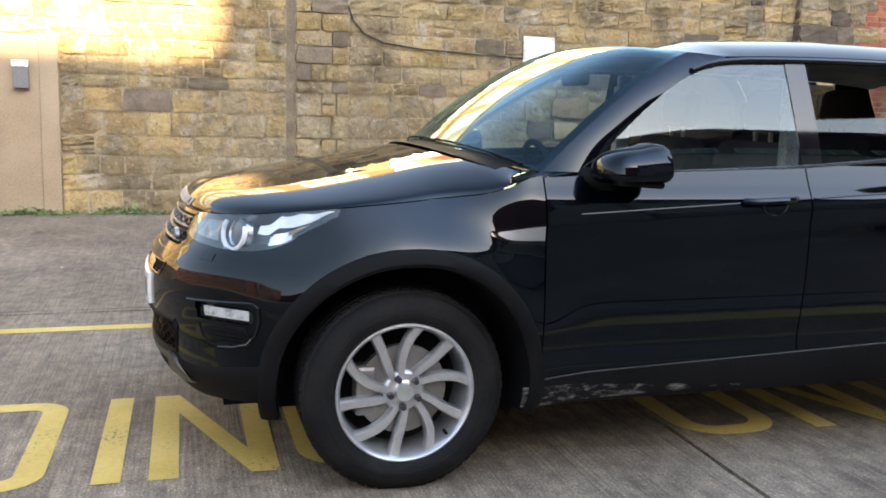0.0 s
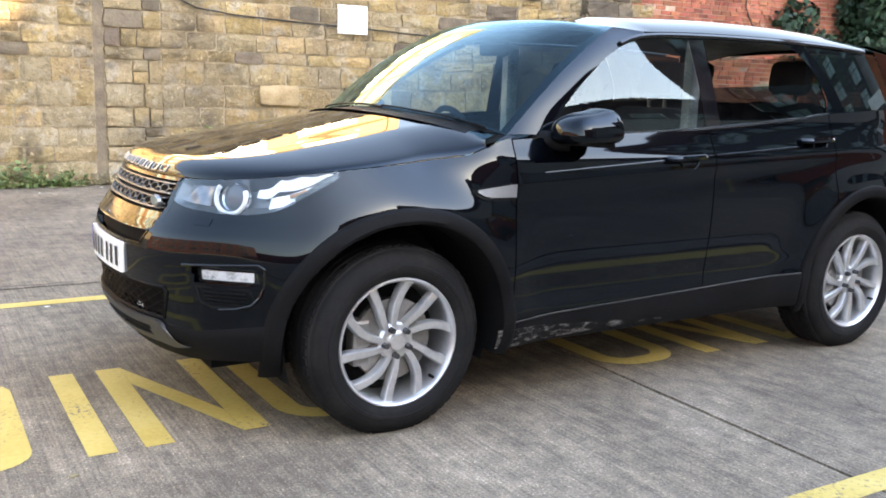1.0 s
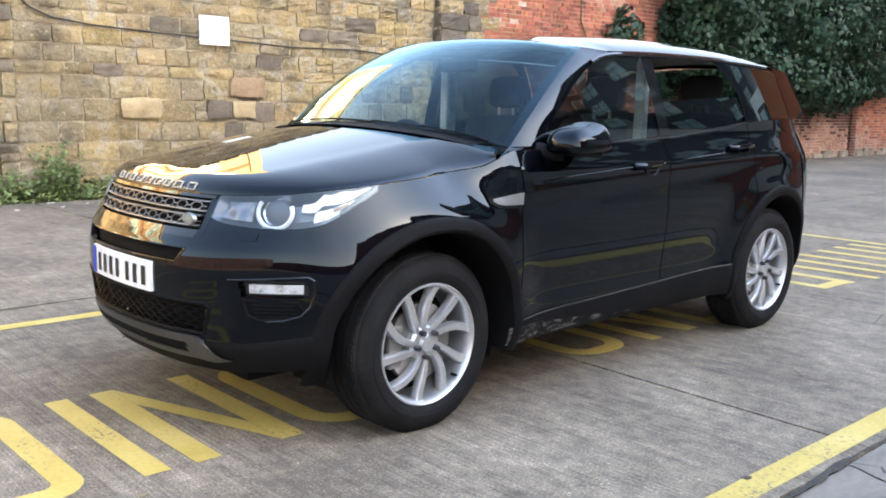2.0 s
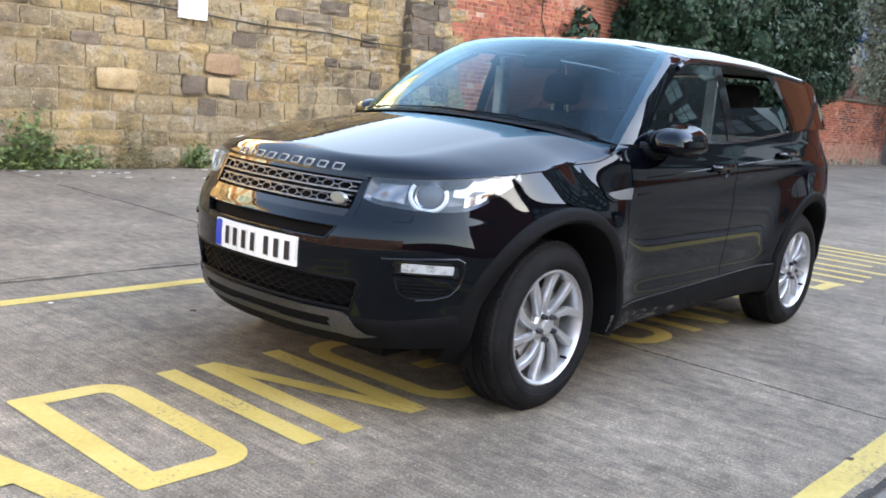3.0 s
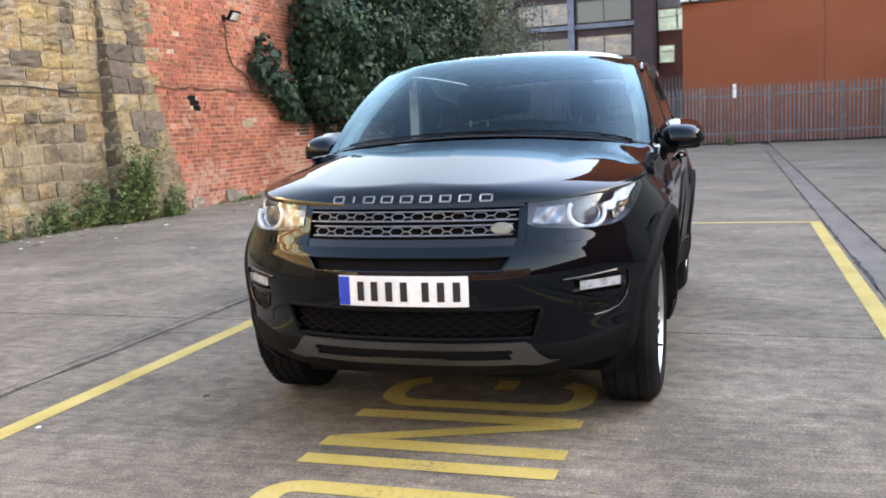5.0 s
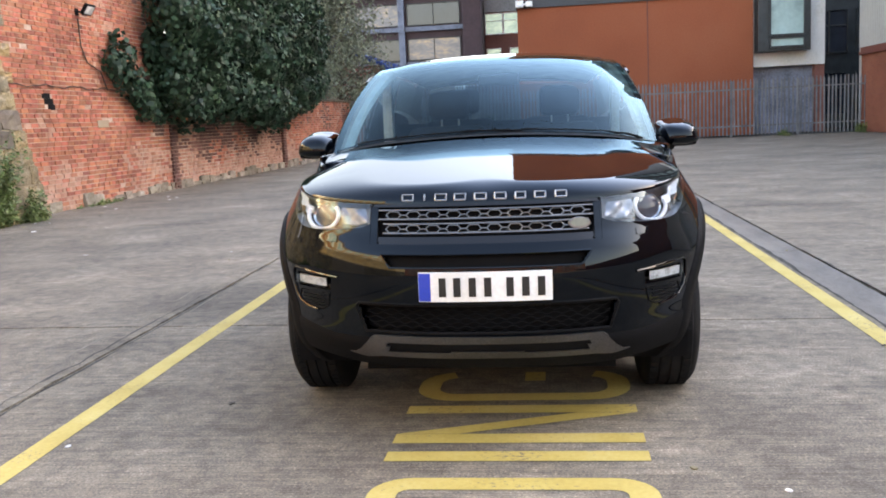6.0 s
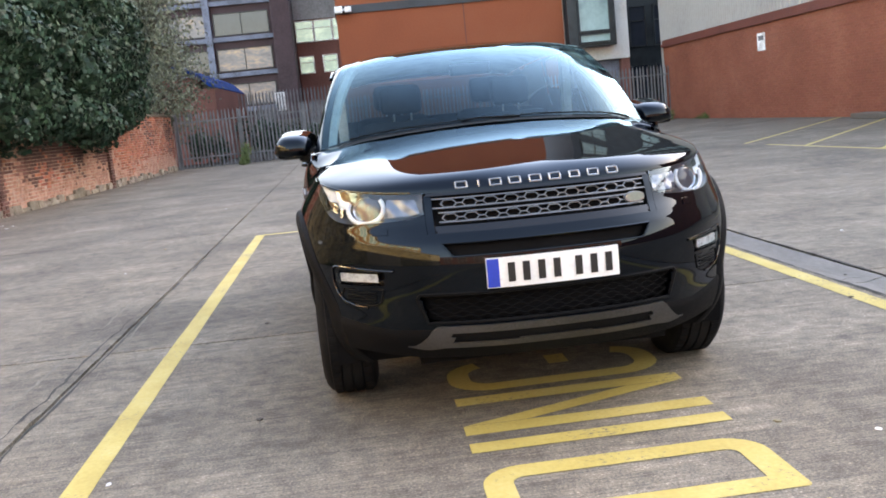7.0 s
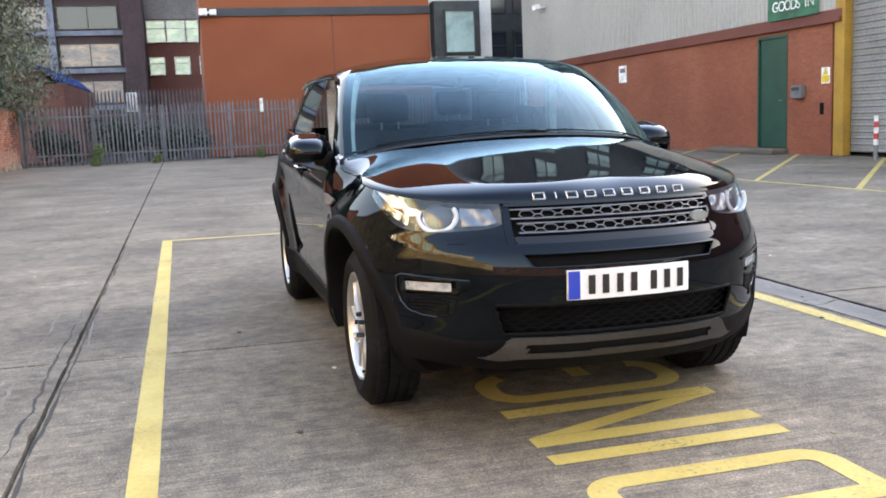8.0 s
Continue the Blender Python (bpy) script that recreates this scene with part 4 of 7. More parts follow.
mbox = thing("wall_box", "grey metal post box on the garage wall", "box", (15.82, GARAGE_Y, 1.56))
part("body", boxes((-0.2, 0.2, 0.003, 0.16, -0.17, 0.15), bevel=0.02), M["grey_metal"], mbox)
part("flap", boxes((-0.15, 0.15, 0.162, 0.172, 0.02, 0.1), bevel=0.004), M["slate"], mbox)
warn = thing("warning_sign", "small white and yellow warning sign on the garage wall", "sign", (14.88, GARAGE_Y, 1.9))
part("board", boxes((-0.155, 0.155, 0.003, 0.012, -0.19, 0.19), bevel=0.002), M["white"], warn)
part("panel", boxes((-0.13, 0.13, 0.0125, 0.016, -0.16, 0.0)), M["warn_yellow"], warn)
bm = bmesh.new()
prism(bm, [(-0.1, 0.02), (0.1, 0.02), (0.0, 0.17)], 0, 0.004)
bmesh.ops.transform(bm, matrix=pose(0, 0.0125, 0, 90), verts=bm.verts)
for v in bm.verts:
    v.co.y = abs(v.co.y - 0.0125) + 0.0128
part("triangle", bm, M["warn_yellow"], warn)
paper = thing("wall_notice", "white paper notice on the garage brickwork", "notice", (25.73, GARAGE_Y, 2.52))
part("sheet", boxes((-0.3, 0.3, 0.003, 0.01, -0.29, 0.29)), M["white"], paper)
part("print", boxes((-0.2, 0.2, 0.0105, 0.0125, 0.05, 0.2)), M["grey_metal"], paper)
vent = thing("wall_vent", "small dark vent in the garage wall", "vent", (15.0, GARAGE_Y, 1.12))
part("grate", boxes((-0.07, 0.07, 0.003, 0.02, -0.14, 0.14), bevel=0.004), M["black"], vent)
cam_g = thing("security_camera", "small white security camera on the cladding", "security camera", (32.9, GARAGE_Y + 0.05, 5.7))
part("bracket", boxes((-0.05, 0.05, 0.0, 0.3, -0.04, 0.04)), M["white"], cam_g)
part("body", boxes((-0.3, 0.25, 0.3, 0.5, -0.12, 0.1), bevel=0.04), M["white"], cam_g)
bollard = thing("bollard", "grey steel bollard with red and white bands", "bollard", (12.5, GARAGE_Y + 0.55, 0))
part("post", tube(bmesh.new(), [(0, 0, 0), (0, 0, 0.95)], 0.045, 12), M["grey_metal"], bollard, smooth=True)
for i in range(5):
    part("band", tube(bmesh.new(), [(0, 0, 0.32 + 0.125 * i), (0, 0, 0.445 + 0.125 * i)], 0.048, 12), M["red"] if i % 2 else M["white"], bollard, "red band" if i % 2 else "white band")


# ---- buildings beyond the fence ----
def window(parent, axis, at, a0, a1, z0, z1, frame_mat, pane_mat, bars=1, cross=0, depth=0.12):
    """A framed window in a wall that faces -x (axis 'x', at its x) or +y (axis 'y'); panes sit back in the frame."""
    def b(p0, p1, q0, q1, d0, d1):
        return (at + d0, at + d1, p0, p1, q0, q1) if axis == "x" else (p0, p1, at - d1, at - d0, q0, q1)
    f = 0.07
    cells = [b(a0, a1, z0, z0 + f, -0.06, depth), b(a0, a1, z1 - f, z1, -0.06, depth), b(a0, a0 + f, z0 + f, z1 - f, -0.06, depth), b(a1 - f, a1, z0 + f, z1 - f, -0.06, depth)]
    for i in range(1, bars + 1):
        p = a0 + (a1 - a0) * i / (bars + 1)
        cells.append(b(p - 0.03, p + 0.03, z0 + f, z1 - f, -0.04, depth - 0.02))
    w = part("window", boxes(*cells), frame_mat, parent)
    part("pane", boxes(b(a0 + f, a1 - f, z0 + f, z1 - f, depth * 0.3, depth * 0.3 + 0.02)), pane_mat, w)
    if cross:
        part("transom", boxes(b(a0 + f, a1 - f, z0 + (z1 - z0) * 0.62, z0 + (z1 - z0) * 0.62 + 0.06, -0.04, depth * 0.25)), frame_mat, w)
    return w


OX = 38.0
orange_b = thing("orange_building", "plain orange brick building with a dark fascia band", "building", kind="structure")
part("wall", boxes((OX, 58, -8.2, 2.1, 0, 6.08), (OX + 0.05, 58, -8.2, 2.1, 6.44, 30.0)), M["orange"], orange_b)
part("fascia", boxes((OX - 0.08, 58, -8.25, 2.16, 6.08, 6.44), bevel=0.01), M["slate"], orange_b, "dark grey fascia band")
part("coping", boxes((OX - 0.1, 58.1, -8.28, 2.2, 30.0, 30.2)), M["slate"], orange_b)
part("movement_joint", boxes((OX - 0.012, OX - 0.002, -3.68, -3.63, 0, 6.08)), M["red_trim"], orange_b)
cctv = thing("security_light", "white twin security lights under the fascia", "security light", (OX - 0.1, 1.75, 6.25))
part("bracket", boxes((-0.12, 0.0, -0.3, 0.3, -0.04, 0.04)), M["white"], cctv)
part("lamp", boxes((-0.4, -0.12, 0.05, 0.4, -0.16, 0.14), bevel=0.03), M["white"], cctv)
part("lamp", boxes((-0.36, -0.12, -0.35, -0.05, -0.14, 0.1), bevel=0.03), M["white"], cctv)

white_b = thing("white_building", "white rendered building with a projecting dark bay window", "building", kind="structure")
part("wall", boxes((OX + 0.3, 52, -11.3, -8.22, 2.95, 12)), M["white_render"], white_b)
part("base_wall", boxes((OX + 0.8, 52, -11.25, -8.22, 0, 2.93)), M["blue_grey"], white_b, "blue-grey recessed ground floor")
part("brick_corner", boxes((OX + 0.35, OX + 0.79, -11.3, -10.9, 0, 2.93)), M["far_brick"], white_b)
part("bay_box", boxes((OX - 0.5, OX + 0.3, -10.5, -8.3, 3.55, 6.6), bevel=0.02), M["dark_frame"], white_b, "projecting dark metal bay")
window(white_b, "x", OX - 0.56, -10.25, -8.75, 4.2, 6.2, M["dark_frame"], M["teal_glass"], 0)
window(white_b, "x", OX - 0.56, -10.25, -8.75, 3.7, 4.15, M["dark_frame"], M["teal_glass"], 0)
part("bay_box", boxes((OX - 0.5, OX + 0.3, -10.5, -8.3, 7.6, 10.4), bevel=0.02), M["dark_frame"], white_b, "projecting dark metal bay")
window(white_b, "x", OX - 0.56, -10.25, -8.75, 8.0, 10.0, M["dark_frame"], M["teal_glass"], 0)
dark_b = thing("glazed_link", "dark glazed link block between two buildings", "building", kind="structure")
part("wall", boxes((OX + 5, 56, -27, -11.32, 0, 34)), M["dark_frame"], dark_b)
for i in range(11):
    for j in range(7):
        if i < 4 or j % 2 == 0:
            window(dark_b, "x", OX + 4.94, -26.6 + 2.15 * j, -24.8 + 2.15 * j, 0.6 + 3.0 * i, 2.7 + 3.0 * i, M["dark_frame"], M["office_glass"] if i < 4 else M["teal_glass"], 1, 1)

TX = 70.0
office = thing("office_block", "brick and blue-grey framed office block with lit windows", "building", kind="structure")
part("wall", boxes((TX, 86, 7.5, 27.5, 0, 13.6)), M["dark_brick"], office)
for i in range(4):
    part("column", boxes((TX - 0.45, TX - 0.02, 12.5 + 4.9 * i - 0.25, 12.5 + 4.9 * i + 0.25, 0, 13.6)), M["blue_grey"], office)
for k in range(4):
    zf = 3.2 + 2.75 * k
    part("band", boxes((TX - 0.3, TX - 0.02, 7.5, 27.5, zf - 0.25, zf + 0.1)), M["blue_grey"], office)
    for i in range(4):
        window(office, "x", TX - 0.05, 7.8 + 4.9 * i, 12.1 + 4.9 * i, zf + 0.2, zf + 1.95, M["dark_frame"], M["warm_room"] if (i + k) % 3 < 2 else M["office_glass"], 1)
tower = thing("stair_tower", "dark brick stair tower", "building", kind="structure")
part("wall", boxes((TX - 1.2, 80, 6.05, 7.48, 0, 14.2), bevel=0.05), M["dark_brick"], tower)
far_b = thing("far_building", "far brick building with bands of pale glazing", "building", kind="structure")
part("wall", boxes((TX + 2, 84, -6, 6.0, 0, 12.5)), M["far_brick"], far_b)
part("parapet", boxes((TX + 1.9, 84, -6, 6.0, 9.8, 12.6)), M["parapet"], far_b, "grey metal parapet")
for j in range(5):
    window(far_b, "x", TX + 1.9, 4.5 - 1.5 * j, 5.95 - 1.5 * j, 8.0, 9.7, M["white"], M["lit_glazing"], 0, 1)
    window(far_b, "x", TX + 1.9, 4.7 - 1.9 * j, 5.9 - 1.9 * j, 5.5, 6.9, M["white"], M["lit_glazing"], 0, 1)
yard_wall = thing("yard_wall", "grey rendered yard wall behind the fence", "wall", kind="structure")
part("wall", boxes((55, 55.3, -4, 13, 0, 1.9)), M["channel"], yard_wall)
inner = thing("palisade_fence", "grey palisade fence farther off with a white notice", "fence", kind="structure")
y = 13.0
while y > 2.2:
    p = new("pale", pale_me)
    p.parent = inner
    p.matrix_basis = Matrix.LocRotScale((50, y, 0), None, (1, 1.3, 1.5))
    y -= 0.2
inner_notice = part("notice", boxes((49.9, 49.93, 5.72, 6.3, 2.35, 3.4)), M["white"], inner, "white notice with dark bars")
for q in range(3):
    part("bar", boxes((49.88, 49.897, 5.84 + 0.16 * q, 5.90 + 0.16 * q, 2.4, 3.35)), M["slate"], inner_notice)
shed = thing("shed", "low brick shed with a blue sheet roof beyond the wall", "building", kind="structure")
part("wall", boxes((41.5, 54, 8.4, 14, 0, 3.6)), M["far_brick"], shed)
bm = bmesh.new()
prof = [(8.5, 3.7), (9.1, 4.3), (10.2, 4.85), (11.4, 5.3), (14.2, 5.6)]
a = [bm.verts.new((41.3, y, z)) for y, z in prof] + [bm.verts.new((41.3, y, z - 0.16)) for y, z in reversed(prof)]
b = [bm.verts.new((54, v.co.y, v.co.z)) for v in a]
bm.faces.new(a)
bm.faces.new(list(reversed(b)))
for i in range(len(a)):
    bm.faces.new((a[i], b[i], b[(i + 1) % len(a)], a[(i + 1) % len(a)]))
bmesh.ops.recalc_face_normals(bm, faces=bm.faces[:])
part("roof", bm, M["blue_sheet"], shed, "blue sheet roof")
part("gable", boxes((41.6, 53.9, 9.2, 13.8, 3.6, 4.2)), M["far_brick"], shed)

# ---- beyond the stone wall ----
MY = 15.0
mill = thing("mill_building", "old buff brick mill building with rows of pale windows behind the stone wall", "building", kind="structure")
part("wall", boxes((-16, 6.9, MY, MY + 8, 0, 9.7)), M["mill_brick"], mill)
part("quoins", boxes((6.9, 7.2, MY - 0.06, MY + 8, 0, 9.7)), M["mill_brick"], mill)
part("cornice", boxes((-16.1, 7.3, MY - 0.2, MY + 8, 9.7, 9.85), bevel=0.03), M["render_panel"], mill, "stone cornice")
for k in range(3):
    part("band", boxes((-16, 6.88, MY - 0.05, MY - 0.003, 1.7 + 2.7 * k, 1.95 + 2.7 * k)), M["brick"], mill, "red brick string course")
    for i in range(10):
        x0, z0 = -15.2 + 2.2 * i, 2.3 + 2.7 * k
        w = part("window", boxes((x0, x0 + 1.5, MY - 0.05, MY + 0.02, z0, z0 + 0.09), (x0, x0 + 1.5, MY - 0.05, MY + 0.02, z0 + 1.66, z0 + 1.75), (x0, x0 + 0.09, MY - 0.05, MY + 0.02, z0 + 0.09, z0 + 1.66), (x0 + 1.41, x0 + 1.5, MY - 0.05, MY + 0.02, z0 + 0.09, z0 + 1.66), (x0 + 0.71, x0 + 0.79, MY - 0.05, MY + 0.02, z0 + 0.09, z0 + 1.66)), M["white"], mill)
        part("pane", boxes((x0 + 0.09, x0 + 1.41, MY - 0.02, MY - 0.004, z0 + 0.09, z0 + 1.66)), M["teal_glass"], w)

# ---- the unseen side of the yard behind the camera ----
# its low-x end also keeps the sun off most of the stone wall
rear_block = thing("rear_office_block", "long dark office block with rows of windows across the yard", "building", kind="structure")
RY = -30.0
part("wall", boxes((12.4, 45.48, RY - 3, RY, 0, 21.6)), M["dark_brick"], rear_block)
part("parapet", boxes((12.2, 45.48, RY - 3, RY + 0.15, 21.6, 22.2)), M["slate"], rear_block)
for k in range(13):
    for i in range(0 if k < 6 else 8, 40):
        x0 = 13.2 + 4.1 * i
        if not 41.3 < x0 < 45.9:
            window(rear_block, "y", RY + 0.07, x0, x0 + 2.9, 1.2 + 3.1 * k, 3.1 + 3.1 * k, M["white"], M["teal_glass"], 1)
part("tower_wall", boxes((45.5, 200, RY - 3, RY, 0, 41.4)), M["dark_brick"], rear_block)
part("tower_parapet", boxes((45.5, 200.2, RY - 3, RY + 0.15, 41.4, 42.0)), M["slate"], rear_block)
# unseen block added so that sun reaches only the stone wall's top
wing = thing("rear_wing", "lower plain brick wing beside the office block", "building", kind="structure")
part("wall", boxes((-8, 12.18, RY - 3, RY - 0.5, 0, 17.6)), M["far_brick"], wing)
part("parapet", boxes((-8.1, 12.18, RY - 3, RY - 0.4, 17.6, 18.0)), M["slate"], wing)
low_wing = thing("rear_shed", "low plain brick shed row across the yard", "building", kind="structure")
part("wall", boxes((-44, -8.02, RY - 3, RY - 0.5, 0, 5.2)), M["far_brick"], low_wing)
part("parapet", boxes((-44.1, -8.12, RY - 3, RY - 0.4, 5.2, 5.5)), M["slate"], low_wing)
west = thing("west_building", "plain brick building closing the yard", "building", kind="structure")
part("wall", boxes((-46, -30, -22, 24, 0, 6.6)), M["far_brick"], west)
for k in range(2):
    for i in range(9):
        w = window(west, "x", -29.98, -20 + 4.4 * i, -17.6 + 4.4 * i, 1.2 + 2.9 * k, 2.9 + 2.9 * k, M["white"], M["office_glass"], 1)

# ---- the car ----
def plain(name, base, rough, metal=0.0, coat=0.0, spec=0.5, spec_tint=(1, 1, 1)):
    return material(name, base, rough, metal, dark=tuple(c * 0.9 for c in base), light=tuple(min(1, c * 1.1) for c in base), scale=(3, 60), amount=0.3, coat=coat, spec=spec, local=True, spec_tint=spec_tint)


C = {
    "paint": plain("black car paint", (0.0009, 0.0012, 0.0022), 0.03, spec=0.34, spec_tint=(0.74, 0.88, 1.0)),
    "plastic": material("black textured plastic", (0.0065, 0.0065, 0.007), 0.6, scale=(3, 90), amount=0.5, bump=0.2, bump_scale=300, spec=0.07),
    "mesh": material("satin black grille plastic", (0.004, 0.004, 0.0044), 0.5, scale=(3, 90), amount=0.4, spec=0.05),
    "splashed": material("mud-splashed plastic", (0.006, 0.006, 0.0065), 0.6, dark=(0.004, 0.004, 0.004), light=(0.16, 0.155, 0.145), scale=(30, 130), amount=0.52, stretch=(0.5, 1, 1.5), spec=0.1),
    "gloss": plain("gloss black trim", (0.004, 0.004, 0.005), 0.05),
    "tyre": material("tyre rubber", (0.009, 0.009, 0.0094), 0.75, light=(0.018, 0.017, 0.016), scale=(7, 60), amount=0.6, bump=0.15, bump_scale=200, local=True, spec=0.12),
    "alloy": plain("silver alloy", (0.52, 0.525, 0.53), 0.33, metal=0.8),
    "grille_silver": plain("satin grey grille silver", (0.15, 0.153, 0.157), 0.38, metal=0.6),
    "silver": plain("satin silver trim", (0.30, 0.305, 0.31), 0.35, metal=0.7),
    "skid": material("satin grey skid plate", (0.055, 0.053, 0.052), 0.42, metal=0.3, scale=(2, 120), amount=0.25),
    "steel": plain("brake steel", (0.22, 0.21, 0.20), 0.45, metal=0.8),
    "nut": plain("dark steel nut", (0.05, 0.05, 0.055), 0.4, metal=0.6),
    "tail_glass": glass("rear screen glass", (0.45, 0.5, 0.5), 0.07),
    "glass": glass("tinted car glass", (0.42, 0.47, 0.46), 0.055),
    "screen": glass("windscreen glass", (0.38, 0.52, 0.56), 0.03, (0.62, 0.90, 1.0), 4.4),
    "privacy": glass("privacy glass", (0.14, 0.155, 0.155), 0.03),
    "lens": glass("clear lamp lens", (0.93, 0.95, 0.96), 0.05),
    "trim": plain("polished dark trim", (0.12, 0.12, 0.125), 0.12, metal=0.85),
    "facet": plain("faceted lamp reflector", (0.17, 0.18, 0.205), 0.28, metal=0.7),
    "lamp_white": plain("white light guide", (0.60, 0.64, 0.68), 0.3),
    "fog": material("fog lamp reflector", (0.66, 0.67, 0.68), 0.3, metal=0.3, light=(0.75, 0.76, 0.76), dark=(0.2, 0.2, 0.2), scale=(30, 120), amount=0.6),
    "chrome": plain("chrome reflector", (0.55, 0.57, 0.60), 0.25, metal=1.0),
    "lamp_dark": plain("grey lamp housing", (0.10, 0.107, 0.125), 0.3, metal=0.7),
    "seat": material("dark seat cloth", (0.03, 0.031, 0.034), 0.9, scale=(5, 200), amount=0.3, spec=0.05),
    "liner": material("pale headliner", (0.52, 0.52, 0.50), 0.85, scale=(4, 100), amount=0.3),
    "dash": material("dark dashboard", (0.03, 0.032, 0.034), 0.85, scale=(5, 200), amount=0.3, spec=0.05),
    "plate": plain("white reflective plate", (0.80, 0.80, 0.78), 0.35),
    "plate_blue": plain("blue plate band", (0.01, 0.045, 0.42), 0.4),
    "plate_dark": plain("plate bars", (0.012, 0.012, 0.012), 0.45),
    "badge": plain("grey-green badge", (0.30, 0.36, 0.33), 0.3, metal=0.6),
    "projector": plain("projector glass", (0.06, 0.065, 0.08), 0.06),
    "amber": plain("amber reflector", (0.22, 0.085, 0.02), 0.3),
}


def table(x, rows):
    """Smooth value from rows of (x, value)."""
    if x <= rows[0][0]:
        return rows[0][1]
    if x >= rows[-1][0]:
        return rows[-1][1]
    for i in range(len(rows) - 1):
        (xa, a), (xb, b) = rows[i], rows[i + 1]
        if x <= xb:
            pa, pb = rows[max(i - 1, 0)], rows[min(i + 2, len(rows) - 1)]
            t = (x - xa) / (xb - xa)
            ma = (b - pa[1]) / (xb - pa[0]) * (xb - xa)
            mb = (pb[1] - a) / (pb[0] - xa) * (xb - xa)
            return (2 * t ** 3 - 3 * t ** 2 + 1) * a + (t ** 3 - 2 * t ** 2 + t) * ma + (-2 * t ** 3 + 3 * t ** 2) * b + (t ** 3 - t ** 2) * mb


XC, XR, NF, NR = 0.10, 2.55, 2.5, 3.0
ARCH_Z, ARCH_R, BASE = 0.378, 0.468, 2.741


def half_width(z):
    return table(z, ((0.22, 0.84), (0.32, 0.892), (0.42, 0.908), (0.5, 0.905), (0.58, 0.914), (0.7, 0.925), (0.85, 0.93), (0.97, 0.925), (1.04, 0.913), (1.1, 0.889), (1.18, 0.862), (1.3, 0.842)))


def nose(z):
    return table(z, ((0.2, -0.66), (0.3, -0.77), (0.38, -0.825), (0.46, -0.85), (0.55, -0.864), (0.64, -0.868), (0.70, -0.865), (0.76, -0.849), (0.80, -0.824), (0.845, -0.792), (0.92, -0.753), (0.98, -0.715), (1.02, -0.69)))


def tail(z):
    return table(z, ((0.25, 3.54), (0.4, 3.66), (0.55, 3.71), (0.8, 3.71), (1.0, 3.67), (1.2, 3.56), (1.3, 3.49)))


def side_y(x, z):
    """Half width of the body at x along the car and height z."""
    w = half_width(z)
    fade = min(1.0, max(0.0, (1.035 - z) / 0.19))
    rear = 0.036 * fade * fade * (3 - 2 * fade) * math.exp(-((math.hypot(x - BASE, z - ARCH_Z) - 0.48) / 0.13) ** 2)
    front = 0.036 * math.exp(-((math.hypot(x, z - ARCH_Z) - 0.48) / 0.13) ** 2)
    # the wing leans in above the arch, up to the bonnet's edge
    m0, m1 = min(1, max(0, (0.46 - x) / 0.36)), min(1, max(0, (x + 0.78) / 0.3))
    lean = m0 * m0 * (3 - 2 * m0) * m1 * m1 * (3 - 2 * m1)
    ahead = min(1, max(0, (-0.05 - x) / 0.35))
    over = 0.028 * math.log(1 + math.exp((z - 0.85 + 0.16 * ahead) / 0.028))
    front = front * (1 - min(1, over / 0.12) * (1 - lean)) - 0.42 * over * lean + 0.045 * ahead * m1
    # the crease that runs from the wing vent along both doors
    if 0.45 < x < 3.2:
        h = z - 0.955 - 0.055 * (x - 0.49)
        front += 0.013 * min(1, (x - 0.45) / 0.05) * min(1, (3.2 - x) / 0.4) * (math.exp(-(h / 0.05) ** 2) if h < 0 else max(0.0, 1 - h / 0.19))
    bulge = rear + front
    if x < XC:
        t = min(1, (XC - x) / (XC - nose(z)))
        return (w + bulge * (1 - t)) * max(0, 1 - t ** NF) ** (1 / NF)
    if x > XR:
        t = min(1, (x - XR) / (tail(z) - XR))
        return (w + bulge * (1 - t)) * max(0, 1 - t ** NR) ** (1 / NR)
    return w + bulge


def front_point(phi, z):
    a = radians(abs(phi))
    x = XC - (XC - nose(z)) * math.cos(a) ** (2 / NF)
    return Vector((x, math.copysign(side_y(x, z), phi), z))


def front_skin(phi, z, off=0.0):
    """A point of the front and its corners, moved out along the normal."""
    p = front_point(phi, z)
    if not off:
        return p
    e = 1.2
    du = front_point(min(89.9, phi + e), z) - front_point(max(-89.9, phi - e), z)
    dv = front_point(phi, z + 0.01) - front_point(phi, z - 0.01)
    n = du.cross(dv).normalized()
    if n.x * (-1) + n.y * math.copysign(0.5, p.y) < 0:
        n = -n
    return p + n * off


def rear_point(phi, z):
    a = radians(abs(phi))
    x = XR + (tail(z) - XR) * math.cos(a) ** (2 / NR)
    return Vector((x, math.copysign(side_y(x, z) if abs(phi) > 45 else half_width(z) * math.sin(a) ** (2 / NR), phi), z))


def hood_edge_z(x):
    return table(x, ((-0.74, 0.951), (-0.70, 0.954), (-0.6, 0.964), (-0.5, 0.976), (-0.37, 0.993), (-0.2, 1.012), (0.28, 1.06), (0.36, 1.085), (0.45, 1.122), (0.52, 1.13)))


def belt_z(x):
    return table(x, ((0.49, 1.118), (0.81, 1.132), (1.54, 1.16), (2.26, 1.213), (2.5, 1.238), (3.0, 1.262), (3.5, 1.262)))


def sill_z(x):
    return table(x, ((0.3, 0.385), (0.5, 0.397), (1.4, 0.428), (2.2, 0.455), (2.5, 0.46)))


LAMP = ((23.5, 0.886), (27, 0.866), (36, 0.853), (47, 0.850), (55, 0.862), (60, 0.89), (64, 0.925), (71, 0.984))


def lamp_bottom(phi):
    return table(abs(phi), LAMP)


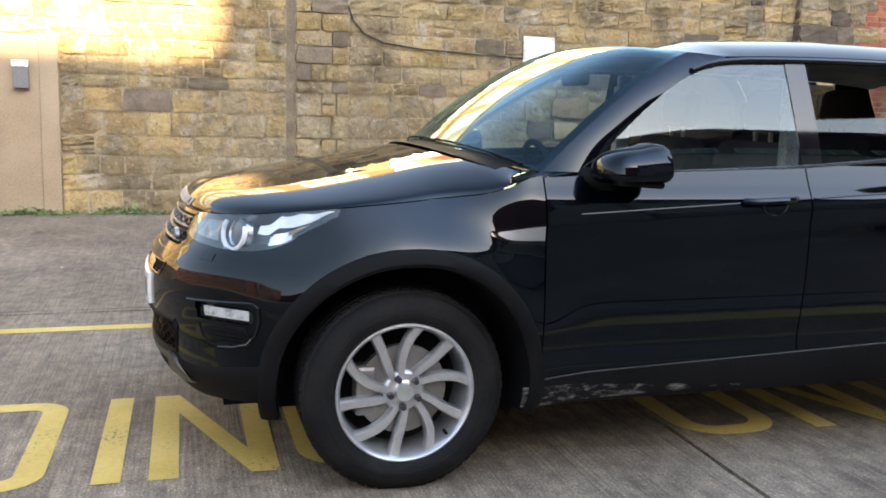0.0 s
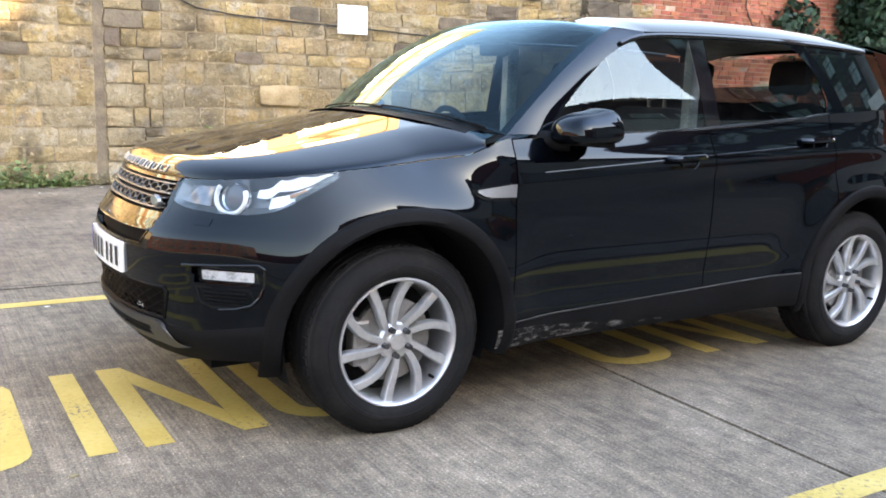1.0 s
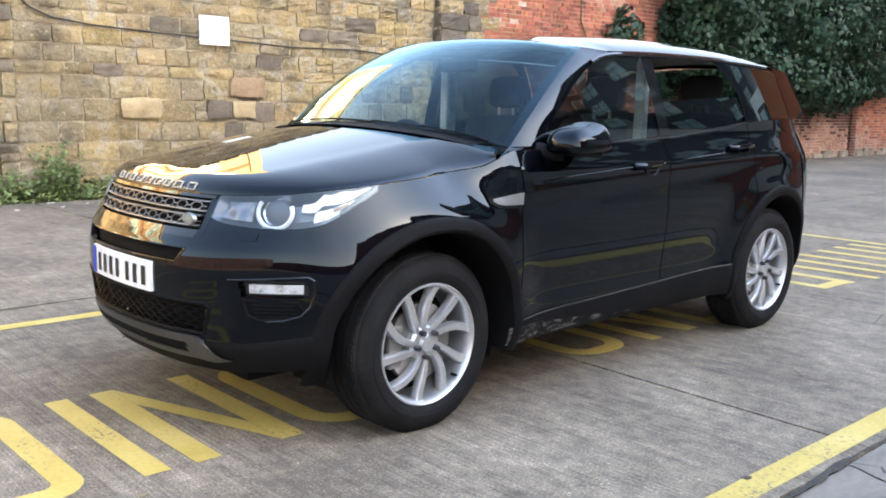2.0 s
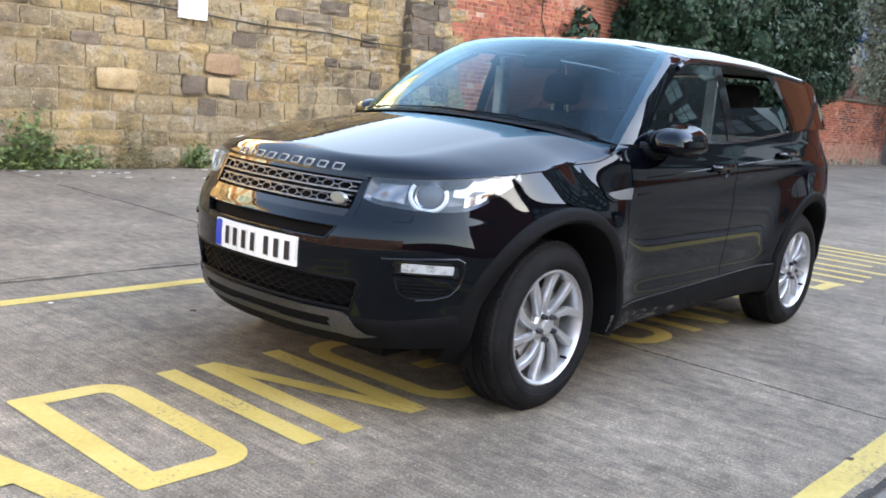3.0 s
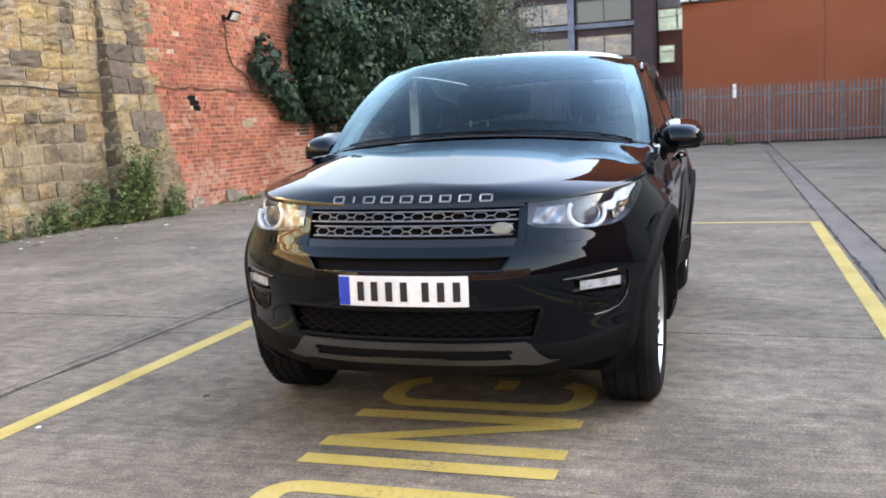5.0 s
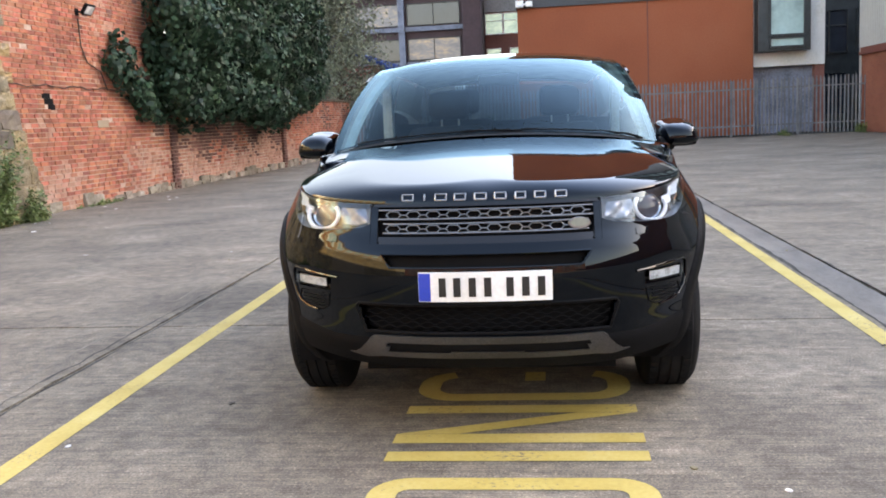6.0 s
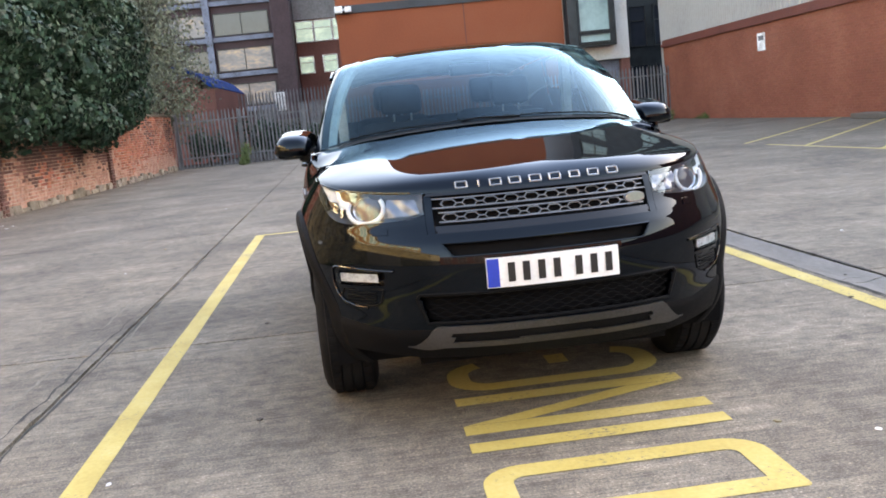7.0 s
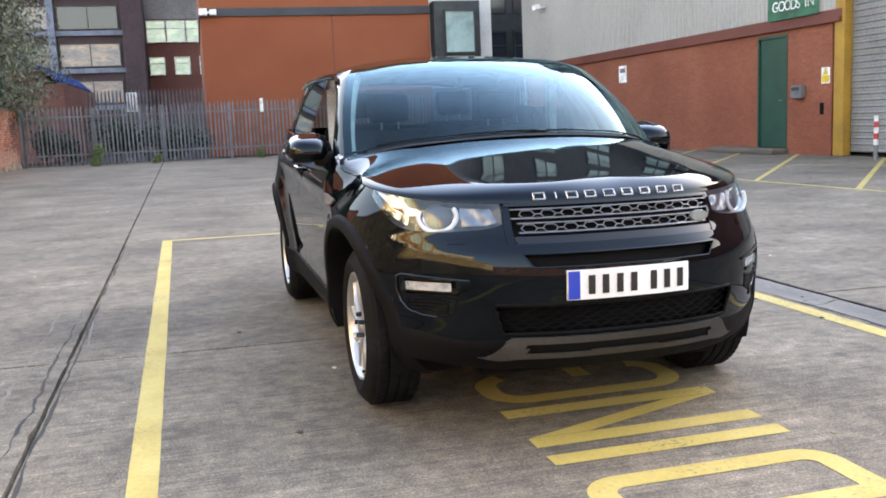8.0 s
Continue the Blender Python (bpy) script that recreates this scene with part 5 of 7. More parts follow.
def lamp_bottom_x(x):
    return table(x, ((-0.40, 0.905), (-0.37, 0.925), (-0.32, 0.955), (-0.27, 0.988)))


def grid_bm(pts, keep=None, flip=False):
    """Quads over a grid of points (None leaves a hole)."""
    bm = bmesh.new()
    vs = [[bm.verts.new(p) for p in row] for row in pts]
    for i in range(len(vs) - 1):
        for j in range(len(vs[0]) - 1):
            q = [vs[i][j], vs[i + 1][j], vs[i + 1][j + 1], vs[i][j + 1]]
            if keep is None or keep(sum((v.co for v in q), Vector()) / 4):
                try:
                    bm.faces.new(list(reversed(q)) if flip else q)
                except ValueError:
                    pass
    bmesh.ops.delete(bm, geom=[v for v in bm.verts if not v.link_faces], context="VERTS")
    return bm


def outward(bm, centre):
    c = Vector(centre)
    bm.normal_update()
    s = sum(f.normal.dot(f.calc_center_median() - c) * f.calc_area() for f in bm.faces)
    if s < 0:
        for f in bm.faces:
            f.normal_flip()
    return bm


def lip(bm, depth=0.02, centre_y=0.0):
    """Turn the free edges of a panel inwards, so that its gaps show thickness."""
    edges = [e for e in bm.edges if len(e.link_faces) == 1]
    out = bmesh.ops.extrude_edge_only(bm, edges=edges)["geom"]
    for v in out:
        if isinstance(v, bmesh.types.BMVert):
            d = Vector((v.co.x - min(max(v.co.x, 0.3), 2.4), v.co.y, 0))
            if d.length > 1e-6:
                v.co -= d.normalized() * depth
    return bm


def cut_arch(bm, cx, r=ARCH_R, side=1):
    """Open a wheel arch in a panel and draw its rim to the circle."""
    bmesh.ops.delete(bm, geom=[f for f in bm.faces if math.hypot(f.calc_center_median().x - cx, f.calc_center_median().z - ARCH_Z) < r], context="FACES")
    for v in bm.verts:
        d = math.hypot(v.co.x - cx, v.co.z - ARCH_Z)
        if any(e.is_boundary for e in v.link_edges) and d < r + 0.02 and d > 0.1:
            k = r / d
            x, z = cx + (v.co.x - cx) * k, ARCH_Z + (v.co.z - ARCH_Z) * k
            v.co = (x, math.copysign(side_y(x, z), v.co.y), z)
    return bm


def span(a, b, step):
    n = max(2, int(round((b - a) / step)))
    return [a + (b - a) * i / n for i in range(n + 1)]


def side_panel(x0, x1, lo, hi, s, step=0.025, off=0.0, rows=30):
    pts = []
    for x in span(x0, x1, step):
        a, b = lo(x), hi(x)
        pts.append([(x, s * (side_y(x, a + (b - a) * j / rows) + off), a + (b - a) * j / rows) for j in range(rows + 1)])
    return grid_bm(pts)


CAR_Y = 0.905
car = thing("car", "glossy black compact SUV with silver alloy wheels parked in the bay", "car", (0, CAR_Y, 0))
car.rotation_euler = (radians(0.5), 0, radians(0.9))


def fuller(x):
    return 0.046 + 0.012 * max(-1.0, x)


# front bumper, one skin round both corners
PH = span(-68.0, 68.0, 0.68)


def bumper_top(phi):
    a = abs(phi)
    return 0.946 if a < 24.6 else lamp_bottom(a)


def in_fog(p):
    return abs(abs(p.y) - 0.712) < 0.082 and 0.605 < p.z < 0.66


pts = [[front_point(ph, 0.42 + (0.802 - 0.42) * j / 52) for j in range(53)] for ph in PH]
bm = grid_bm(pts, lambda p: not (abs(p.y) < 0.41 - (0.762 - p.z) * 0.7 and 0.715 < p.z < 0.762) and not (abs(p.y) < 0.515 - (0.57 - p.z) * 0.25 and 0.452 < p.z < 0.562) and not in_fog(p))
cut_arch(bm, 0.0)
outward(bm, (1, 0, 0.6))
bumper = part("front_bumper", lip(bm, 0.025), C["paint"], car, "gloss black front bumper", smooth=True)
for s in (-1, 1):
    for p0, p1 in ((22.6, 24.55), (24.65, 68.0)):
        cheek = grid_bm([[front_point(s * ph, 0.8015 + (bumper_top(ph) - 0.8015) * j / 14) for j in range(15)] for ph in span(p0, p1, 0.68)])
        part("bumper_cheek", outward(cheek, (1, 0, 0.6)), C["paint"], bumper, smooth=True)
# lower valance of black plastic
def valance_foot(phi):
    return 0.29 + 0.045 * min(1, max(0, (abs(phi) - 30) / 30))


pts = [[front_skin(ph, valance_foot(ph) + (0.428 - valance_foot(ph) + 0.055 * min(1, max(0, (abs(ph) - 38) / 24))) * j / 6, 0.006 if j < 6 else -0.004) for j in range(7)] for ph in PH]
bm = cut_arch(grid_bm(pts), 0.0)
part("valance", lip(outward(bm, (1, 0, 0.6)), 0.05), C["plastic"], car, "matt black lower valance", smooth=True)


def front_patch(y0, y1, z0, z1, off, ny=24, nz=6, taper=0.0):
    """A patch on the nose between two half widths and heights; taper narrows its lower edge."""
    pts = []
    for i in range(ny + 1):
        col = []
        for j in range(nz + 1):
            z = z0 + (z1 - z0) * j / nz
            k = 1 - taper * (1 - j / nz)
            y = (y0 + (y1 - y0) * i / ny) * k
            t = min(0.999, abs(y) / half_width(z))
            ph = math.copysign(math.degrees(math.asin(t ** (NF / 2))), y)
            col.append(front_skin(ph, z, off))
        pts.append(col)
    return outward(grid_bm(pts), (1, 0, 0.6))


def slab_patch(bm, depth=0.02):
    """Give a patch thickness towards the car."""
    edges = [e for e in bm.edges if e.is_boundary]
    out = bmesh.ops.extrude_edge_only(bm, edges=edges)["geom"]
    for v in out:
        if isinstance(v, bmesh.types.BMVert):
            v.co.x += depth
    return bm


def nose_at(y, z, off=0.0):
    t = min(0.999, abs(y) / half_width(z))
    return front_skin(math.copysign(math.degrees(math.asin(t ** (NF / 2))), y), z, off)


def opening_frame(loop, r, mat, name):
    pts = []
    for (ya, za), (yb, zb) in zip(loop, loop[1:]):
        n = max(2, int(abs(yb - ya) / 0.05))
        pts.extend(nose_at(ya + (yb - ya) * i / n, za + (zb - za) * i / n, 0.0) for i in range(n))
    pts.append(nose_at(*loop[-1], 0.0))
    return part(name, tube(bmesh.new(), pts, r, 6), mat, car, smooth=True)


opening_frame([(-0.51, 0.566), (0.51, 0.566), (0.522, 0.55), (0.487, 0.447), (-0.487, 0.447), (-0.522, 0.55), (-0.51, 0.566)], 0.007, C["plastic"], "intake_frame")
opening_frame([(-0.414, 0.764), (0.414, 0.764), (0.412, 0.758), (0.38, 0.713), (-0.38, 0.713), (-0.412, 0.758), (-0.414, 0.764)], 0.004, C["paint"], "slot_frame")
# skid plate: a grey bow with a dark slot
cols = []
for i in range(61):
    y = -0.525 + 1.05 * i / 60
    q = max(0.0, (abs(y) - 0.40) / 0.115)
    top = 0.436 - 0.055 * max(0, q - 0.55) ** 2 / 0.2
    low = 0.345 - 0.012 * min(1.0, q * 2) + 0.016 * q ** 2
    cols.append((y, low, top))
slot_in = lambda y, z: abs(y) < 0.405 - 0.25 * abs(z - 0.385) and 0.364 < z < 0.402
grid = [[nose_at(y * (1.07 - 0.11 * j / 16), low + (top - low) * j / 16, 0.014) for j in range(17)] for y, low, top in cols]
bm = outward(grid_bm(grid, lambda c: not slot_in(c.y, c.z)), (1, 0, 0.6))
part("skid_plate", slab_patch(bm, 0.045), C["skid"], car, "satin grey skid plate", smooth=True)
part("skid_slot", front_patch(-0.412, 0.412, 0.356, 0.406, 0.004, 20, 2), C["plastic"], car)


def mesh_bars(name, y0, y1, z0, z1, cell_y, cell_z, off, r, mat, parent):
    """A honeycomb insert: rows of zigzag bars that meet."""
    bm = bmesh.new()
    nz = int((z1 - z0) / cell_z)
    for j in range(nz + 1):
        z = z0 + (z1 - z0) * j / nz
        k = 1 - 0.04 * (1 - j / nz)
        pts, i, y = [], 0, y0 * k
        while y <= y1 * k + 1e-6:
            up = (i // 2 + j) % 2
            zz = z + (0.28 if up else -0.28) * cell_z
            t = min(0.999, abs(y) / half_width(zz))
            pts.append(front_skin(math.copysign(math.degrees(math.asin(t ** (NF / 2))), y), zz, off))
            y += cell_y * (0.5 if i % 2 else 0.28)
            i += 1
        tube(bm, pts, r, 4)
    return part(name, bm, mat, parent)


part("intake_back", front_patch(-0.56, 0.56, 0.44, 0.58, -0.05, 20, 4), M["black"], car)
low = part("lower_grille", slab_patch(front_patch(-0.5, 0.5, 0.556, 0.566, -0.004, 24, 1), 0.03), C["plastic"], car, "black honeycomb lower grille")
mesh_bars("honeycomb", -0.50, 0.50, 0.452, 0.558, 0.040, 0.0165, -0.012, 0.0028, C["mesh"], low)
slot = part("upper_intake", front_patch(-0.43, 0.43, 0.69, 0.785, -0.03, 20, 4), M["black"], car, "narrow black intake slot")

# grille
gr = part("grille_surround", slab_patch(front_patch(-0.455, 0.455, 0.797, 0.955, -0.035, 24, 6, 0.05), 0.01), C["plastic"], car, "black grille with two silver honeycomb bars", smooth=True)
for side_rail in ((-0.45, 0.45, 0.942, 0.953, 0.0), (-0.43, 0.43, 0.797, 0.83, 0.03)):
    part("grille_frame", slab_patch(front_patch(*side_rail[:4], 0.004 - side_rail[4] * 0.2, 24, 2), 0.03), C["gloss"], gr, smooth=True)
for s in (-1, 1):
    part("grille_frame", slab_patch(front_patch(s * 0.446, s * 0.462, 0.805, 0.95, -0.002, 3, 6, 0.05), 0.03), C["plastic"], gr, smooth=True)
for k, (za, zb) in enumerate(((0.840, 0.880), (0.894, 0.933))):
    hb = part("grille_bar", slab_patch(front_patch(-0.41 - 0.02 * k, 0.41 + 0.02 * k, zb - 0.0042, zb, 0.002, 24, 1), 0.02), C["grille_silver"], gr, "silver honeycomb grille bar")
    part("lower_rail", slab_patch(front_patch(-0.41 - 0.02 * k, 0.41 + 0.02 * k, za, za + 0.0042, 0.002, 24, 1), 0.02), C["grille_silver"], hb)
    bm = bmesh.new()
    for j in (0, 1):
        pts, i, y = [], 0, -0.42
        while y <= 0.421:
            on_mid = (i // 2) % 2 == 0
            zz = (za + zb) / 2 + (0.0 if on_mid else 0.0135 if j else -0.0135)
            pts.append(nose_at(y, zz, -0.003))
            y += (0.013 if i % 2 else 0.022 if on_mid else 0.034)
            i += 1
        tube(bm, pts, 0.0031, 5)
    part("honeycomb", bm, C["grille_silver"], hb)
bm = bmesh.new()
bmesh.ops.create_cone(bm, cap_ends=True, segments=32, radius1=0.5, radius2=0.46, depth=1)
bmesh.ops.transform(bm, matrix=Matrix.Translation(front_skin(-18.5, 0.862, 0.010)) @ Euler((radians(90), 0, radians(-86))).to_matrix().to_4x4() @ Matrix.Diagonal((0.088, 0.046, 0.012, 1)), verts=bm.verts)
badge = part("badge", bm, C["silver"], car, "oval silver and green badge", smooth=True)
bm = bmesh.new()
bmesh.ops.create_cone(bm, cap_ends=True, segments=32, radius1=0.5, radius2=0.48, depth=1)
bmesh.ops.transform(bm, matrix=Matrix.Translation(front_skin(-18.5, 0.862, 0.0165)) @ Euler((radians(90), 0, radians(-86))).to_matrix().to_4x4() @ Matrix.Diagonal((0.074, 0.034, 0.004, 1)), verts=bm.verts)
part("badge_face", bm, C["badge"], badge)

# number plate with plain bars
pl = part("number_plate", slab_patch(front_patch(-0.26, 0.26, 0.582, 0.696, 0.012, 12, 2), 0.02), C["plate"], car, "white number plate with plain dark bars")
part("plate_band", front_patch(0.212, 0.258, 0.585, 0.693, 0.0145, 3, 2), C["plate_blue"], pl, "blue band")
for y in (0.165, 0.108, 0.048, -0.012, -0.098, -0.158, -0.218):
    part("plate_bar", front_patch(y - 0.014, y + 0.014, 0.602, 0.676, 0.0148, 2, 2), C["plate_dark"], pl)

# fog lamps in their recesses
for s in (-1, 1):
    pocket = part("lamp_pocket", front_patch(s * 0.60, s * 0.82, 0.59, 0.68, -0.03, 10, 6), C["gloss"], car, "recess with a fog lamp", smooth=True)
    loop = [(0.595, 0.664), (0.64, 0.667), (0.70, 0.672), (0.75, 0.677), (0.79, 0.681), (0.80, 0.668), (0.797, 0.62), (0.785, 0.57), (0.765, 0.535), (0.73, 0.517), (0.69, 0.511)]
    part("pocket_frame", tube(bmesh.new(), [nose_at(s * y, z, 0.003) for y, z in loop], 0.0055, 8), C["gloss"], pocket, smooth=True)
    part("fog_lamp", slab_patch(front_patch(s * 0.655, s * 0.785, 0.617, 0.650, -0.006, 10, 3), 0.02), C["fog"], pocket, "clear rectangular fog lamp", smooth=True)
    part("fog_lens", front_patch(s * 0.650, s * 0.788, 0.613, 0.653, 0.003, 10, 3), C["lens"], pocket, smooth=True)
    part("washer_cap", slab_patch(front_patch(s * 0.60, s * 0.655, 0.805, 0.828, 0.003, 4, 2), 0.01), C["paint"], car, smooth=True)
    low_loop = [(0.635, 0.590), (0.765, 0.588), (0.775, 0.545), (0.755, 0.520), (0.67, 0.518), (0.645, 0.535), (0.635, 0.590)]
    part("vent_frame", tube(bmesh.new(), [nose_at(s * y, z, 0.0) for y, z in low_loop], 0.005, 6), C["plastic"], pocket, smooth=True)
    for k in range(4):
        part("louvre", slab_patch(front_patch(s * 0.66, s * 0.755, 0.53 + 0.014 * k, 0.535 + 0.014 * k, 0.004, 6, 1), 0.02), C["plastic"], pocket)

# headlamps
for s in (-1, 1):
    def lamp_patch(p0, p1, v0, v1, off, nu=30, nv=8):
        pts = []
        for i in range(nu + 1):
            ph = p0 + (p1 - p0) * i / nu
            a = lamp_bottom(ph)
            b = hood_edge_z(front_point(ph, 0.97).x) - 0.003
            col = []
            for j in range(nv + 1):
                va, vb = (v0(ph) if callable(v0) else v0), (v1(ph) if callable(v1) else v1)
                v = va + (vb - va) * j / nv
                o = off(ph, v) if callable(off) else off
                col.append(front_skin(s * ph, a + (b - a) * v, o))
            pts.append(col)
        return outward(grid_bm(pts), (1, 0, 0.6))

    lamp = part("headlamp", lip(lamp_patch(24.9, 70.8, 0.0, 1.0, lambda ph, v: -0.05 * min(1, 4 * v, 4 * (1 - v), (ph - 24.9) / 4, (70.8 - ph) / 5)), 0.01), C["lamp_dark"], car, "clear headlamp with a white ring light", smooth=True)
    c = front_skin(s * 43, 0.912, -0.022)
    ax = (front_skin(s * 40, 0.914, 0.1) - front_skin(s * 40, 0.914, 0.0)).normalized()
    ax = (ax * 0.5 + Vector((-1, 0.25 * s, 0)) * 0.5).normalized()
    ux = Vector((0, 0, 1)).cross(ax).normalized()
    uz = ax.cross(ux)

    def round_line(a0, a1, r, rr, sub, off=0.0):
        pts = [c + ax * off + (ux * 1.2 * math.cos(radians(a0 + (a1 - a0) * i / 36)) + uz * math.sin(radians(a0 + (a1 - a0) * i / 36))) * r for i in range(37)]
        return tube(sub, pts, rr, 7)

    part("ring_light", round_line(-205 if s > 0 else -215, 35 if s > 0 else 25, 0.060, 0.0088, bmesh.new(), 0.016), C["lamp_white"], lamp, "white ring light", smooth=True)
    ringpts = [[c + ax * o + (ux * 1.15 * math.cos(2 * math.pi * i / 28) + uz * math.sin(2 * math.pi * i / 28)) * r for i in range(29)] for r, o in ((0.056, -0.02), (0.052, 0.0), (0.047, -0.004))]
    part("projector_bezel", grid_bm(ringpts), C["chrome"], lamp, smooth=True)
    dome = [[c + ax * (0.012 * math.cos(k * math.pi / 12) - 0.006) + (ux * 1.15 * math.cos(2 * math.pi * i / 28) + uz * math.sin(2 * math.pi * i / 28)) * (0.047 * math.sin(k * math.pi / 12)) for i in range(29)] for k in range(7)]
    part("projector_lens", grid_bm(dome), C["projector"], lamp, smooth=True)
    part("reflector", lamp_patch(26.3, 36, 0.22, 0.88, lambda ph, v: -0.022 - 0.006 * math.sin(ph * 0.9) * math.sin(v * 7), 24, 12), C["facet"], lamp, "silver faceted inner reflector")
    part("light_strip", lamp_patch(50, 69.5, lambda ph: table(ph, ((50, 0.50), (54, 0.44), (56, 0.60), (61, 0.50), (65, 0.56), (69.5, 0.84))), lambda ph: table(ph, ((50, 0.72), (53.5, 0.74), (56, 0.96), (69.5, 0.97))), lambda ph, v: -0.012 - 0.004 * math.sin(ph * 0.9), 44, 6), C["lamp_white"], lamp, "white light strip", smooth=True)
    part("side_reflector", lamp_patch(54, 65, 0.14, 0.46, lambda ph, v: -0.024 - 0.004 * math.sin(ph), 12, 4), C["chrome"], lamp, smooth=True)
    part("amber_lens", lamp_patch(59, 63, 0.30, 0.42, -0.016, 6, 3), C["amber"], lamp, "amber indicator", smooth=True)
    part("lamp_cover", lamp_patch(24.7, 70.9, 0.0, 1.0, 0.004, 40, 10), C["lens"], lamp, "clear plastic cover", smooth=True)

# wings, doors, quarters, sills
for s in (-1, 1):
    bm = side_panel(-0.385, 0.486, lambda x: 0.40, lambda x: hood_edge_z(x) - 0.004 if x > -0.25 else min(hood_edge_z(x) - 0.004, lamp_bottom_x(x)), s, 0.022, rows=36)
    bm = cut_arch(bm, 0.0)
    bmesh.ops.delete(bm, geom=[f for f in bm.faces if f.calc_center_median().z < 0.62 and f.calc_center_median().x < 0.1], context="FACES")
    part("wing", lip(outward(bm, (0.3, 0, 0.6)), 0.02), C["paint"], car, smooth=True)
    fdoor = part("front_door", lip(outward(side_panel(0.492, 1.588, sill_z, belt_z, s, 0.03, rows=80), (1.2, 0, 0.7)), 0.02), C["paint"], car, "gloss black front door", smooth=True)
    bm = cut_arch(side_panel(1.594, 2.452, sill_z, belt_z, s, 0.022, rows=80), BASE)
    rdoor = part("rear_door", lip(outward(bm, (2, 0, 0.7)), 0.02), C["paint"], car, "gloss black rear door", smooth=True)
    bm = cut_arch(side_panel(2.458, 3.10, lambda x: 0.42, belt_z, s, 0.022, rows=80), BASE)
    part("rear_quarter", lip(outward(bm, (2.6, 0, 0.7)), 0.02), C["paint"], car, smooth=True)
    bm = side_panel(0.40, 2.34, lambda x: 0.285, lambda x: sill_z(x) - 0.004, s, 0.04, 0.008, rows=8)
    part("sill_cladding", lip(outward(cut_arch(cut_arch(bm, 0.0, 0.44), BASE, 0.44), (1.4, 0, 0.5)), 0.06), C["plastic"], car, "matt black sill cladding", smooth=True)
    bm = side_panel(0.42, 1.35, lambda x: 0.292 + 0.02 * (x - 0.42), lambda x: table(x, ((0.42, 0.372), (0.6, 0.368), (0.8, 0.352), (1.1, 0.335), (1.35, 0.318))), s, 0.04, 0.0105, rows=6)
    part("mud_splash", outward(bm, (0.6, 0, 0.5)), C["splashed"], car, "mud splashes on the sill", smooth=True)
    bm = side_panel(0.495, 2.25, lambda x: sill_z(x) + 0.0, lambda x: sill_z(x) + 0.004, s, 0.05, 0.004, rows=1)
    part("sill_strip", outward(bm, (1.2, 0, 0.6)), C["grille_silver"], car, "thin satin silver strip")
    # arch cladding
    for cx, a0, a1 in ((0.0, -14, 196), (BASE, -14, 196)):
        pts = []
        for i in range(61):
            a = radians(a0 + (a1 - a0) * i / 60)
            col = []
            for r, o in ((0.430, -0.13), (0.437, -0.01), (0.443, 0.012), (0.455, 0.018), (0.487, 0.016), (0.498, 0.011), (0.502, 0.0)):
                flat = 1.0 + 0.05 * max(0, math.cos(a)) * max(0, math.sin(a)) * (1 if cx == 0 else -0.6)
                x, z = cx + r * math.cos(a) * (1 + 0.015 * math.sin(a)), ARCH_Z + r * flat * math.sin(a)
                xi, zi = cx + 0.44 * math.cos(a), ARCH_Z + 0.44 * math.sin(a)
                col.append((x, s * ((side_y(x, z) if o > -0.1 else side_y(xi, zi)) + o), z))
            pts.append(col)
        part("arch_cladding", outward(grid_bm(pts), (cx, 0, 0.3)), C["plastic"], car, "matt black wheel arch cladding", smooth=True)
        bm = bmesh.new()
        rows = []
        for i in range(41):
            a = radians(-20 + 220 * i / 40)
            rows.append([bm.verts.new((cx + 0.435 * math.cos(a), s * y, ARCH_Z + 0.435 * math.sin(a))) for y in (0.55, 0.84)])
        for a, b in zip(rows, rows[1:]):
            bm.faces.new((a[0], b[0], b[1], a[1]))
        bm.faces.new([r[0] for r in rows])
        part("arch_liner", bm, M["black"], car)
    # wing vent
    bm = side_panel(0.285, 0.482, lambda x: table(x, ((0.285, 0.918), (0.34, 0.893), (0.482, 0.886))), lambda x: table(x, ((0.285, 0.935), (0.482, 0.957))), s, 0.03, 0.006, rows=4)
    wv = part("wing_vent", slab_patch(outward(bm, (0.4, 0, 0.9)), 0.0), C["gloss"], car, "silver side vent", smooth=True)
    bm = side_panel(0.31, 0.480, lambda x: table(x, ((0.31, 0.922), (0.35, 0.905), (0.480, 0.900))), lambda x: table(x, ((0.31, 0.931), (0.480, 0.950))), s, 0.03, 0.012, rows=4)
    part("vent_insert", lip(outward(bm, (0.4, 0, 0.9)), 0.01), C["silver"], wv, "silver insert", smooth=True)
    # a fine bead added above the doors' crease to draw its bright highlight
    for door, xa, xb in ((fdoor, 0.62, 1.275), (fdoor, 1.525, 1.58), (rdoor, 1.602, 2.18)):
        line = [(x, s * (side_y(x, 0.985 + 0.055 * (x - 0.49)) + 0.0005), 0.985 + 0.055 * (x - 0.49)) for x in span(xa, xb, 0.05)]
        part("swage_line", tube(bmesh.new(), line, 0.0042, 8), C["paint"], door, smooth=True)
    # door handles: a bar over a scoop
    for door, xa, xb, z in ((fdoor, 1.285, 1.515, 1.035), (rdoor, 2.20, 2.43, 1.105)):
        hz = [z + 0.008 * i / 8 for i in range(9)]
        pts = [(xa + (xb - xa) * i / 8, s * (side_y(xa + (xb - xa) * i / 8, hz[i]) + (0.034 if 0 < i < 8 else 0.006)), hz[i]) for i in range(9)]
        part("handle", tube(bmesh.new(), pts, 0.0135, 8), C["paint"], door, "gloss black handle", smooth=True)
        cx = xa + 0.6 * (xb - xa)
